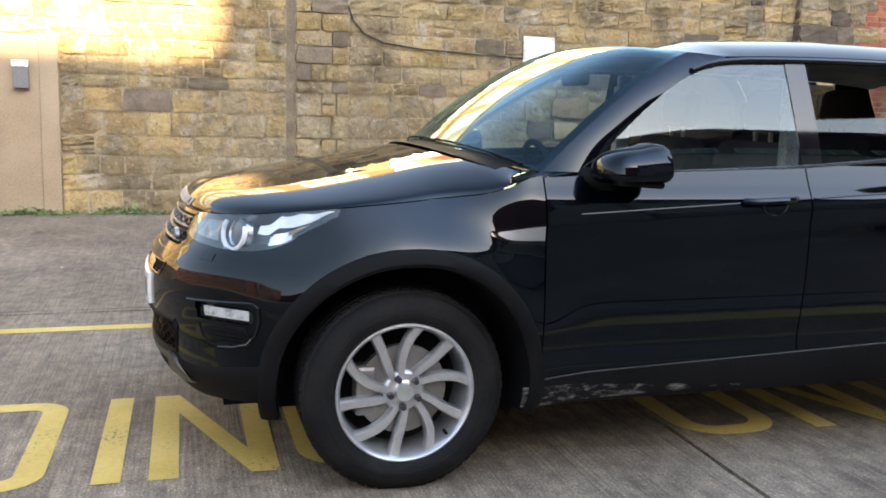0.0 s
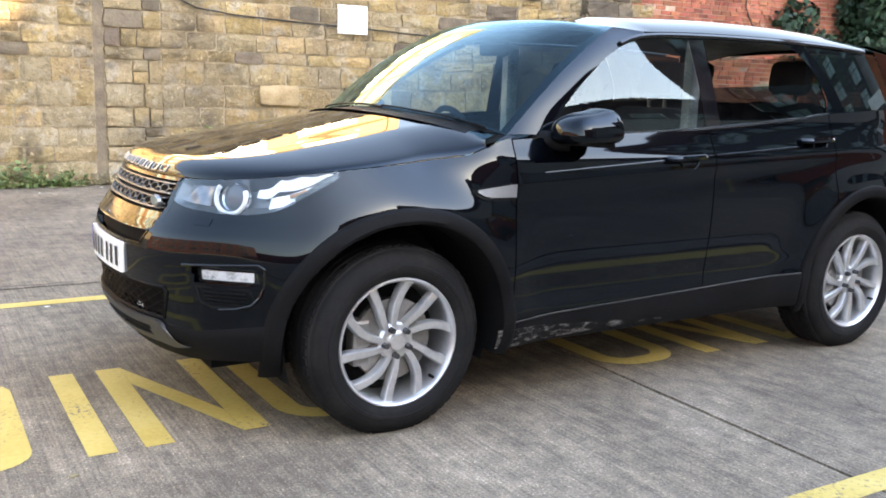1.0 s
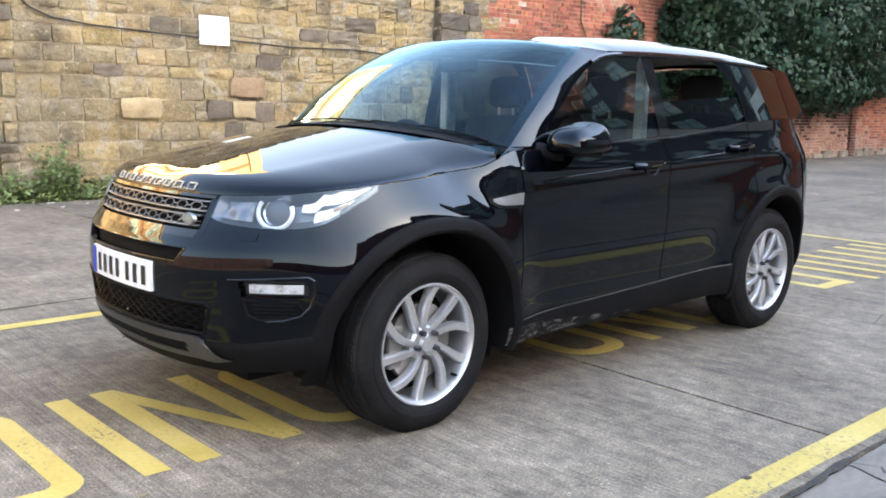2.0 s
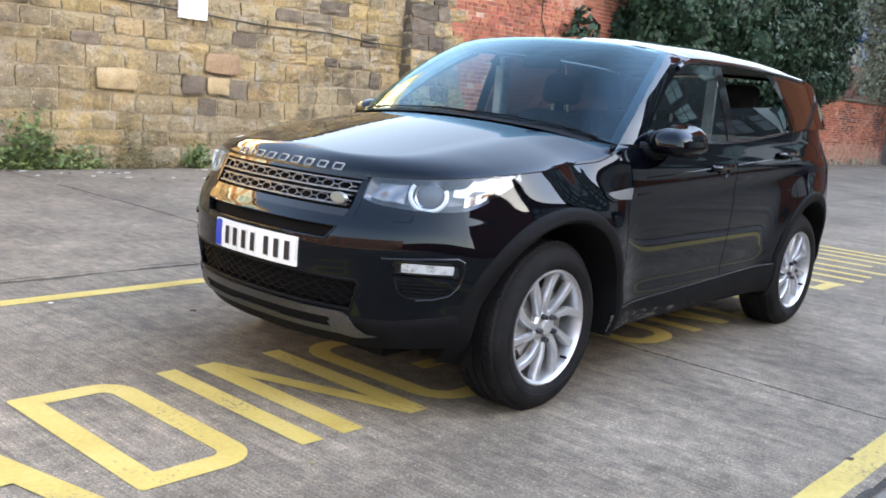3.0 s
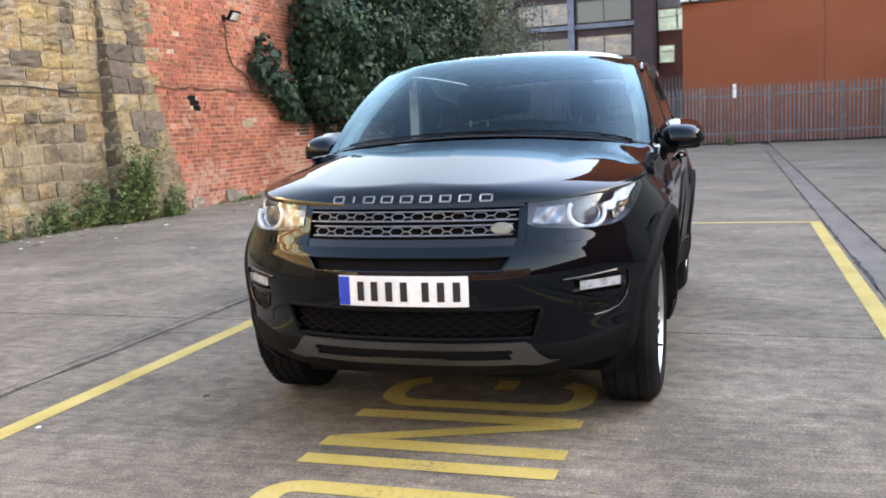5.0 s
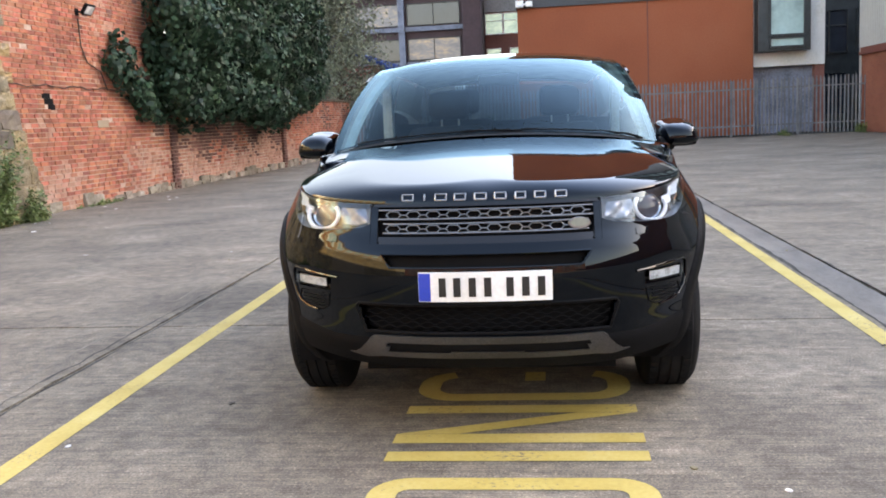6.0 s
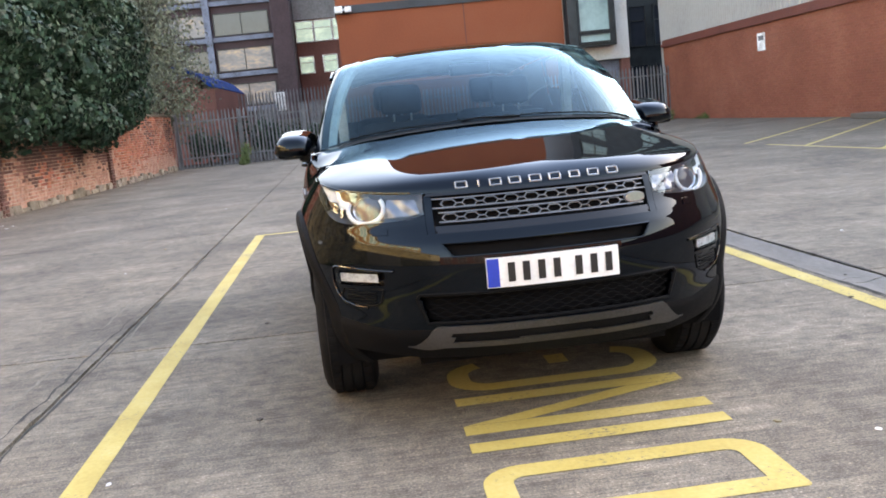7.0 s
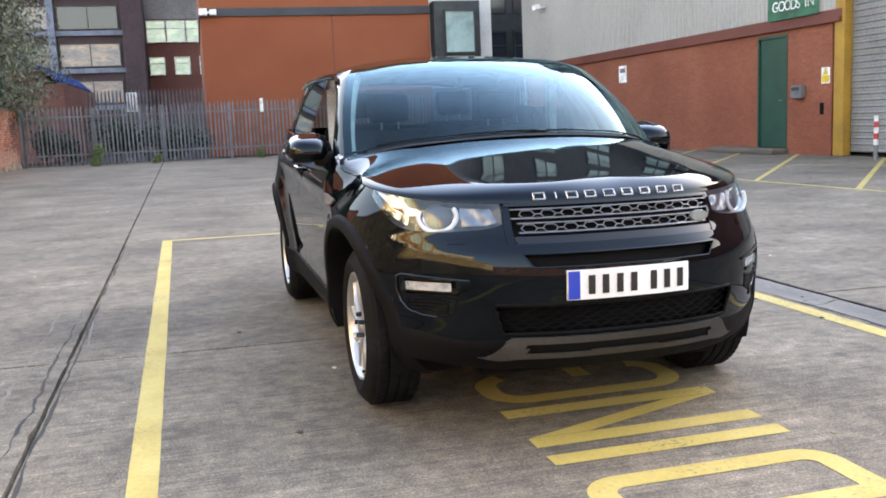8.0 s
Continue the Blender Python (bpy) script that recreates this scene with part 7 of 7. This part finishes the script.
# wheels
def build_wheel():
    """A wheel with its face towards -y, the hub at the origin."""
    w = thing("wheel_pattern", "silver alloy wheel", "wheel")

    def revolve(prof, seg=72):
        return grid_bm([[(r * math.cos(2 * math.pi * i / seg), y, r * math.sin(2 * math.pi * i / seg)) for r, y in prof] for i in range(seg + 1)])

    bm = revolve([(0.236, 0.03), (0.246, 0.004), (0.256, -0.006), (0.275, -0.016), (0.283, -0.0165), (0.285, -0.019), (0.297, -0.0185), (0.299, -0.016), (0.320, -0.012), (0.338, 0.0), (0.350, 0.012), (0.352, 0.020), (0.361, 0.024), (0.3635, 0.035), (0.3635, 0.062), (0.357, 0.063), (0.357, 0.071), (0.366, 0.072), (0.366, 0.108), (0.359, 0.109), (0.359, 0.118), (0.366, 0.119), (0.366, 0.155), (0.357, 0.156), (0.357, 0.164), (0.3635, 0.165), (0.3635, 0.195), (0.350, 0.215), (0.30, 0.232), (0.24, 0.22)])
    bmesh.ops.remove_doubles(bm, verts=bm.verts[:], dist=0.0004)
    bmesh.ops.recalc_face_normals(bm, faces=bm.faces[:])
    tyre = part("tyre", bm, C["tyre"], w, "black tyre", smooth=True)
    lug = bmesh.new()
    for i in range(60):
        for y0, y1 in ((0.028, 0.060), (0.167, 0.2)):
            b = bmesh.new()
            box(b, -0.0135, 0.0135, y0, y1, 0.3625, 0.3670)
            bmesh.ops.transform(b, matrix=pose(0, 0, 0, 0, i * 6 + (3 if y0 > 0.1 else 0), 0), verts=b.verts)
            me = bpy.data.meshes.new("t")
            b.to_mesh(me)
            b.free()
            lug.from_mesh(me)
            bpy.data.meshes.remove(me)
    tagged(part("tread", lug, C["tyre"], tyre), kind="stuff")
    bm = revolve([(0.250, 0.0), (0.2485, -0.006), (0.243, -0.0075), (0.238, -0.003), (0.231, 0.012), (0.224, 0.045), (0.218, 0.15), (0.222, 0.2)])
    bmesh.ops.recalc_face_normals(bm, faces=bm.faces[:])
    rim = part("rim", bm, C["alloy"], w, "silver alloy rim", smooth=True)
    for k in range(10):
        pair = k % 2
        a0, a1 = ((104, 78) if not pair else (62, 46))
        a0, a1 = a0 - 72 * (k // 2), a1 - 72 * (k // 2)
        cols = []
        for i in range(13):
            u = i / 12
            r = 0.045 + (0.234 - 0.045) * u
            bend = u ** 0.8
            a = radians(a0 + (a1 - a0) * bend + (-4 if pair else 3) * math.sin(math.pi * u))
            half = 0.013 + 0.0075 * u
            yf = 0.020 - 0.012 * math.sin(math.pi * min(1, u * 1.1)) - 0.014 * u ** 3 + 0.004
            c = Vector((r * math.cos(a), 0, r * math.sin(a)))
            t = Vector((-math.sin(a - 0.3 + 0.2 * u), 0, math.cos(a - 0.3 + 0.2 * u)))
            cols.append([c - t * half + Vector((0, yf + 0.035, 0)), c - t * half + Vector((0, yf + 0.006, 0)), c - t * half * 0.72 + Vector((0, yf - 0.001, 0)), c + t * half * 0.72 + Vector((0, yf, 0)), c + t * half + Vector((0, yf + 0.008, 0)), c + t * half + Vector((0, yf + 0.035, 0))])
        bm = grid_bm(cols)
        bmesh.ops.recalc_face_normals(bm, faces=bm.faces[:])
        outward(bm, (0, 0.3, 0))
        part("spoke", bm, C["alloy"], rim, smooth=True)
    bm = revolve([(0.0, 0.004), (0.031, 0.005), (0.034, 0.008), (0.035, 0.014), (0.042, 0.019), (0.064, 0.020), (0.074, 0.03), (0.072, 0.06)], 40)
    bmesh.ops.remove_doubles(bm, verts=bm.verts[:], dist=0.0004)
    bmesh.ops.recalc_face_normals(bm, faces=bm.faces[:])
    hub = part("hub_cap", bm, C["alloy"], rim, smooth=True)
    for k in range(5):
        a = radians(118 - 72 * k)
        b = bmesh.new()
        bmesh.ops.create_cone(b, cap_ends=True, segments=6, radius1=0.0135, radius2=0.011, depth=0.026)
        bmesh.ops.transform(b, matrix=Matrix.Translation((0.053 * math.cos(a), 0.008, 0.053 * math.sin(a))) @ Matrix.Rotation(radians(90), 4, "X"), verts=b.verts)
        part("wheel_nut", b, C["nut"], rim, "dark steel nut")
    b = bmesh.new()
    bmesh.ops.create_cone(b, cap_ends=True, segments=8, radius1=0.007, radius2=0.006, depth=0.03)
    bmesh.ops.transform(b, matrix=Matrix.Translation((0.15, 0.008, -0.155)) @ Matrix.Rotation(radians(90), 4, "X"), verts=b.verts)
    part("valve", b, C["plastic"], rim)
    bm = revolve([(0.03, 0.055), (0.16, 0.055), (0.162, 0.062), (0.16, 0.085), (0.03, 0.085)], 48)
    bmesh.ops.recalc_face_normals(bm, faces=bm.faces[:])
    part("brake_disc", bm, C["steel"], w, "steel brake disc", smooth=True)
    bm = boxes((-0.17, -0.09, 0.045, 0.12, -0.09, 0.09), bevel=0.015)
    part("caliper", bm, C["steel"], w)
    bm = revolve([(0.0, 0.13), (0.22, 0.14), (0.225, 0.21), (0.0, 0.215)], 32)
    part("wheel_back", bm, M["black"], w)
    return w


# the nearside flank stands a little fuller than the offside one
for o in car.children_recursive:
    if o.type == "MESH":
        for v in o.data.vertices:
            if v.co.y > 0.3:
                f = min(1.0, (v.co.y - 0.3) / 0.6)
                v.co.y += fuller(v.co.x) * f * f * (3 - 2 * f)

pattern = build_wheel()


def mount(x, y, turn, spin):
    """A wheel as a part of the car: its pieces go one level below it."""
    wheel = new("wheel", bpy.data.objects["wheel_back"].data)
    wheel.parent = car
    tagged(wheel, "silver ten-spoke alloy wheel with a black tyre")
    for o in pattern.children_recursive:
        if o.name == "wheel_back":
            continue
        c = o.copy()
        scene.collection.objects.link(c)
        c.parent = wheel
        c.matrix_parent_inverse = Matrix()
        c.matrix_basis = Matrix.Rotation(spin, 4, "Y")
    wheel.matrix_basis = pose(x, y, 0.364, 0, 0, turn)


mount(0.0, -0.897, 0, 0.0)
mount(BASE, -0.897, 0, radians(-14))
mount(0.0, 0.895 + fuller(0.0), 180, radians(17))
mount(BASE, 0.895 + fuller(BASE), 180, radians(50))
for o in [*pattern.children_recursive, pattern]:
    bpy.data.objects.remove(o)

# ---- plants ----
def leaves(name, spots, mat, parent, size, seed, droop=0.5, shape=1.0):
    """Many small folded leaves at (place, outward direction) spots, joined: they are past counting."""
    rnd = random.Random(seed)
    vs, fs = [], []
    for p, n in spots:
        n = (n + Vector((rnd.uniform(-0.7, 0.7), rnd.uniform(-0.7, 0.7), rnd.uniform(-0.6, 0.7)))).normalized()
        d = (Vector((rnd.uniform(-1, 1), rnd.uniform(-1, 1), -droop + rnd.uniform(-0.4, 0.4)))).normalized()
        d = (d - n * d.dot(n)).normalized()
        u = d.cross(n)
        k = size * rnd.uniform(0.6, 1.35)
        o = len(vs)
        b = p
        vs.extend((b[:], (b + d * k * 0.45 + u * k * 0.42 * shape - n * k * 0.08)[:], (b + d * k - n * k * 0.15)[:], (b + d * k * 0.45 - u * k * 0.42 * shape - n * k * 0.08)[:]))
        fs.extend(((o, o + 1, o + 2), (o, o + 2, o + 3)))
    return mesh_from(name, vs, fs, mat, parent, kind="stuff")


def blob_spots(blobs, per_area, seed, fill=0.35):
    """Spots on and just inside lumpy ellipsoids."""
    rnd = random.Random(seed)
    out = []
    for (cx, cy, cz), (rx, ry, rz) in blobs:
        n = int(per_area * (rx * rz + rx * ry + ry * rz) * 4)
        for _ in range(n):
            v = Vector((rnd.gauss(0, 1), rnd.gauss(0, 1), rnd.gauss(0, 1))).normalized()
            r = 1 - rnd.random() ** 2 * fill
            lump = 1 + 0.22 * noise.noise(Vector((cx, cy, cz)) * 3 + v * 2.2)
            out.append((Vector((cx + v.x * rx * r * lump, cy + v.y * ry * r * lump, cz + v.z * rz * r * lump)), Vector((v.x / rx, v.y / ry, v.z / rz)).normalized()))
    return out


def stems(name, lines, r, mat, parent):
    bm = bmesh.new()
    for line in lines:
        tube(bm, line, r, 5, [1 - 0.7 * i / (len(line) - 1) for i in range(len(line))])
    return part(name, bm, mat, parent, smooth=True)


ivy = thing("ivy", "dense dark green ivy hanging over the brick wall", "ivy", (18, WALL_Y, 0))
rnd = random.Random(21)
blobs = []


def ivy_low(x):
    return table(x, ((13.4, 3.2), (14.2, 2.5), (15.2, 1.9), (16.2, 1.45), (17.5, 1.6), (19.5, 1.75), (21.5, 1.5), (23.5, 1.45), (24.8, 1.9), (26.5, 2.1), (28.5, 2.6)))


x = 15.3
while x < 27.6:
    lo = ivy_low(x)
    z = lo + 0.55
    while z < 5.7:
        k = rnd.uniform(0.55, 0.95)
        over = 0.25 + 0.35 * min(1, (z - lo) / 2) + rnd.uniform(-0.15, 0.3)
        if z > 4.2 and x < 15.4 + (z - 4.2) * 0.3:
            z += 0.9
            continue
        blobs.append(((x + rnd.uniform(-0.3, 0.3), WALL_Y - over, z), (k * 1.0, k * 0.75, k * 0.9)))
        z += k * 1.15
    x += rnd.uniform(0.75, 1.0)
# the outlying spray on the tall wall
for cx, cz, k in ((13.2, 2.75, 0.32), (13.5, 2.55, 0.42), (14.0, 2.4, 0.46), (14.5, 2.1, 0.5), (15.1, 1.95, 0.45), (13.8, 2.95, 0.3), (13.5, 3.25, 0.16), (15.5, 2.5, 0.6), (15.2, 3.2, 0.5)):
    blobs.append(((cx, WALL_Y - 0.16, cz), (k, 0.2, k)))
loc = Vector((18, WALL_Y, 0))
spots = [(p - loc, n) for p, n in blob_spots(blobs, 120, 3, 0.3)]
leaves("ivy_leaf", spots, M["leaf"], ivy, 0.135, 4)
for sx in (-1.7, 0.4, 2.6, 5.0, 7.2):
    stems("ivy_stem", [[(sx, -0.12, 1.5), (sx + 0.1, -0.14, 1.9), (sx - 0.1, -0.25, 2.4), (sx + 0.3, -0.3, 3.6), (sx + 0.2, -0.3, 4.4)]], 0.05, M["bark"], ivy)
# dim inner mass of old growth behind the leaves
bm = bmesh.new()
for (cx, cy, cz), (rx, ry, rz) in blobs[::1]:
    if rx < 0.5:
        continue
    b = bmesh.ops.create_icosphere(bm, subdivisions=2, radius=1.0)["verts"]
    for v in b:
        q = v.co.copy()
        l = 0.56 + 0.2 * noise.noise(q * 2 + Vector((cx, cy, cz)))
        v.co = (cx - 18 + q.x * rx * l, cy - WALL_Y + q.y * ry * l, cz + q.z * rz * l)
tagged(part("old_growth", bm, M["leaf"], ivy), kind="stuff")

tree = thing("tree", "airy grey-green tree leaning over the boundary wall", "tree", (36.0, WALL_Y + 0.6, 0))
trunk = [(0, 0, 0), (0.1, 0.05, 1.5), (-0.1, 0.0, 3.0), (0.1, -0.2, 4.6), (0.0, -0.3, 6.2), (0.2, -0.3, 8.6)]
stems("trunk", [trunk], 0.15, M["bark"], tree)
rnd = random.Random(9)
limbs, spots = [], []
for i in range(80):
    h = rnd.uniform(1.9, 8.2)
    a = rnd.uniform(0, 2 * math.pi)
    ln = rnd.uniform(1.5, 5.2) * (1 - (h - 4.5) ** 2 / 30)
    base = Vector((0, -0.1, h))
    tip = base + Vector((math.cos(a) * ln * 1.1 - 0.6, math.sin(a) * ln * 0.40 - 0.35, rnd.uniform(-0.3, 1.2)))
    mid = base.lerp(tip, 0.5) + Vector((0, 0, 0.25))
    limbs.append([base, mid, tip])
    for _ in range(190):
        t = rnd.uniform(0.25, 1.05)
        q = base.lerp(tip, t) + Vector((rnd.gauss(0, 0.33), rnd.gauss(0, 0.33), rnd.gauss(0, 0.36)))
        spots.append((q, Vector((rnd.uniform(-1, 1), rnd.uniform(-1, 1), 0.4))))
tagged(stems("limb", limbs, 0.035, M["bark"], tree), kind="stuff")
leaves("leaf", spots, M["leaf_tree"], tree, 0.15, 12, 0.7, 0.6)


def shrub(x, y, width, height, seed):
    """A dense dark bush on short stems."""
    b = thing("shrub", "dark overgrown shrub behind the steel fence", "shrub", (x, y, 0), "shrubs behind the fence")
    rnd = random.Random(seed)
    lumps = [((rnd.uniform(-0.3, 0.3), rnd.uniform(-0.5, 0.5) * width, rnd.uniform(0.35, 0.75) * height), (0.45, 0.42 * rnd.uniform(0.7, 1.2), 0.32 * height)) for _ in range(int(5 + 3 * width))]
    leaves("leaf", blob_spots(lumps, 60, seed + 1, 0.5), M["leaf"], b, 0.13, seed + 2)
    tagged(stems("stem", [[(0, q * width, 0), (0.05, q * width + 0.05, 0.4 * height), (0, q * width, 0.7 * height)] for q in (-0.35, -0.1, 0.15, 0.38)], 0.03, M["bark"], b), kind="stuff")


for i, (x, y, wd, h) in enumerate(((36.2, 7.9, 1.8, 1.7), (36.4, 6.1, 1.6, 1.9), (36.3, 4.4, 1.7, 1.6), (36.6, 2.9, 1.3, 1.4))):
    shrub(x, y, wd, h, 300 + 7 * i)


def weed_clump(name, x, y, width, height, n, seed, label, mat="weed"):
    """Upright stalks with narrow leaves, taller in the middle, uneven along the foot of the wall."""
    w = thing(name, label, "weeds", (x, y, 0), "weeds along the walls")
    rnd = random.Random(seed)
    lines, spots = [], []
    for i in range(n):
        bx, by = rnd.gauss(0, 0.55) * width, rnd.uniform(-0.18, 0.03)
        h = height * max(0.2, 1 - 0.6 * (abs(bx) / width) ** 1.5) * rnd.uniform(0.25, 1.0) ** 1.3
        lean = Vector((rnd.uniform(-0.3, 0.3), rnd.uniform(-0.35, 0.05), 1))
        lines.append([Vector((bx, by, 0)) + Vector((lean.x * h * t, lean.y * h * t * t, h * t)) for t in (0, 0.5, 1)])
        for _ in range(int(10 + 24 * h)):
            t = rnd.uniform(0.1, 1.0)
            p = Vector((bx, by, 0)) + Vector((lean.x * h * t, lean.y * h * t * t, h * t)) + Vector((rnd.gauss(0, 0.03), rnd.gauss(0, 0.03), 0))
            spots.append((p, Vector((rnd.uniform(-1, 1), rnd.uniform(-1, 0.3), 0.8))))
    tagged(stems("stalk", lines, 0.004, M[mat], w), kind="stuff")
    leaves("leaf", spots, M[mat], w, 0.075 if mat == "weed" else 0.05, seed + 1, -0.2, 0.55 if mat == "weed" else 0.35)


CLUMPS = ((-2.5, 9.33, 0.5, 0.10, 20), (-1.5, 9.36, 0.6, 0.10, 18), (-0.35, 9.36, 0.42, 0.40, 40), (0.25, 9.36, 0.3, 0.24, 16), (1.25, 9.34, 0.26, 0.5, 34), (1.85, 9.3, 0.32, 0.8, 60), (2.45, 9.34, 0.4, 0.34, 40), (4.25, 9.36, 0.2, 0.42, 34), (5.05, 9.36, 0.3, 0.42, 44), (5.8, 9.36, 0.25, 0.25, 12), (6.9, 9.34, 0.5, 0.55, 46), (7.7, 9.3, 0.45, 0.8, 66), (8.35, 9.0, 0.42, 1.6, 110), (9.2, 8.92, 0.3, 0.6, 40), (12.5, 9.36, 0.8, 0.08, 24), (34.5, 6.6, 1.0, 0.95, 130), (34.6, 4.3, 0.8, 0.4, 70), (34.7, 0.2, 0.6, 0.45, 60), (34.7, -8.6, 0.8, 0.35, 40), (34.3, -11.5, 0.6, 0.45, 40), (31.0, -11.85, 0.9, 0.2, 40))
for i, (x, y, wd, h, n) in enumerate(CLUMPS):
    weed_clump("weed_clump", x, y, wd, h, n, 60 + i * 3, "tall green weeds at the foot of the wall" if h > 0.4 else "low green weeds at the foot of the wall")
for i, (x, wd, h, n) in enumerate(((3.3, 0.22, 1.35, 26), (2.6, 0.5, 0.35, 40), (3.4, 0.5, 0.4, 40), (4.6, 0.5, 0.2, 24), (0.7, 0.5, 0.22, 26), (5.7, 0.6, 0.4, 30), (-0.2, 0.6, 0.3, 26), (7.4, 0.6, 0.35, 30))):
    weed_clump("weed_clump", x, 9.35, wd, h, n, 160 + i * 3, "dry straw-coloured weeds at the foot of the wall", "dry")

# ---- litter and leaves on the concrete ----
rnd = random.Random(31)
for i in range(110):
    x, y = rnd.uniform(-4, 14), rnd.uniform(-2.9, 9.0)
    if -1 < x < 4 and 0 < y < 1.8:
        continue
    if i < 70:
        x, y = rnd.uniform(-1, 14), 9.25 - abs(rnd.gauss(0, 0.9))
    k = rnd.uniform(0.012, 0.03) if i >= 70 else rnd.uniform(0.018, 0.075)
    bm = bmesh.new()
    a = rnd.uniform(0, 6.28)
    pts = [(k * math.cos(a + t) * rnd.uniform(0.5, 1.1), k * math.sin(a + t) * rnd.uniform(0.3, 0.8)) for t in (0, 1.2, 2.3, 3.4, 4.6, 5.5)]
    prism(bm, pts, 0.0, 0.004)
    ob = part("scrap", bm, M["litter"] if rnd.random() < 0.55 else M["dry"] if rnd.random() < 0.5 else M["bark"])
    ob.location = (x, y, 0.001)
    tagged(ob, "small scrap of litter or dead leaf on the concrete", "litter", "scraps on the concrete")
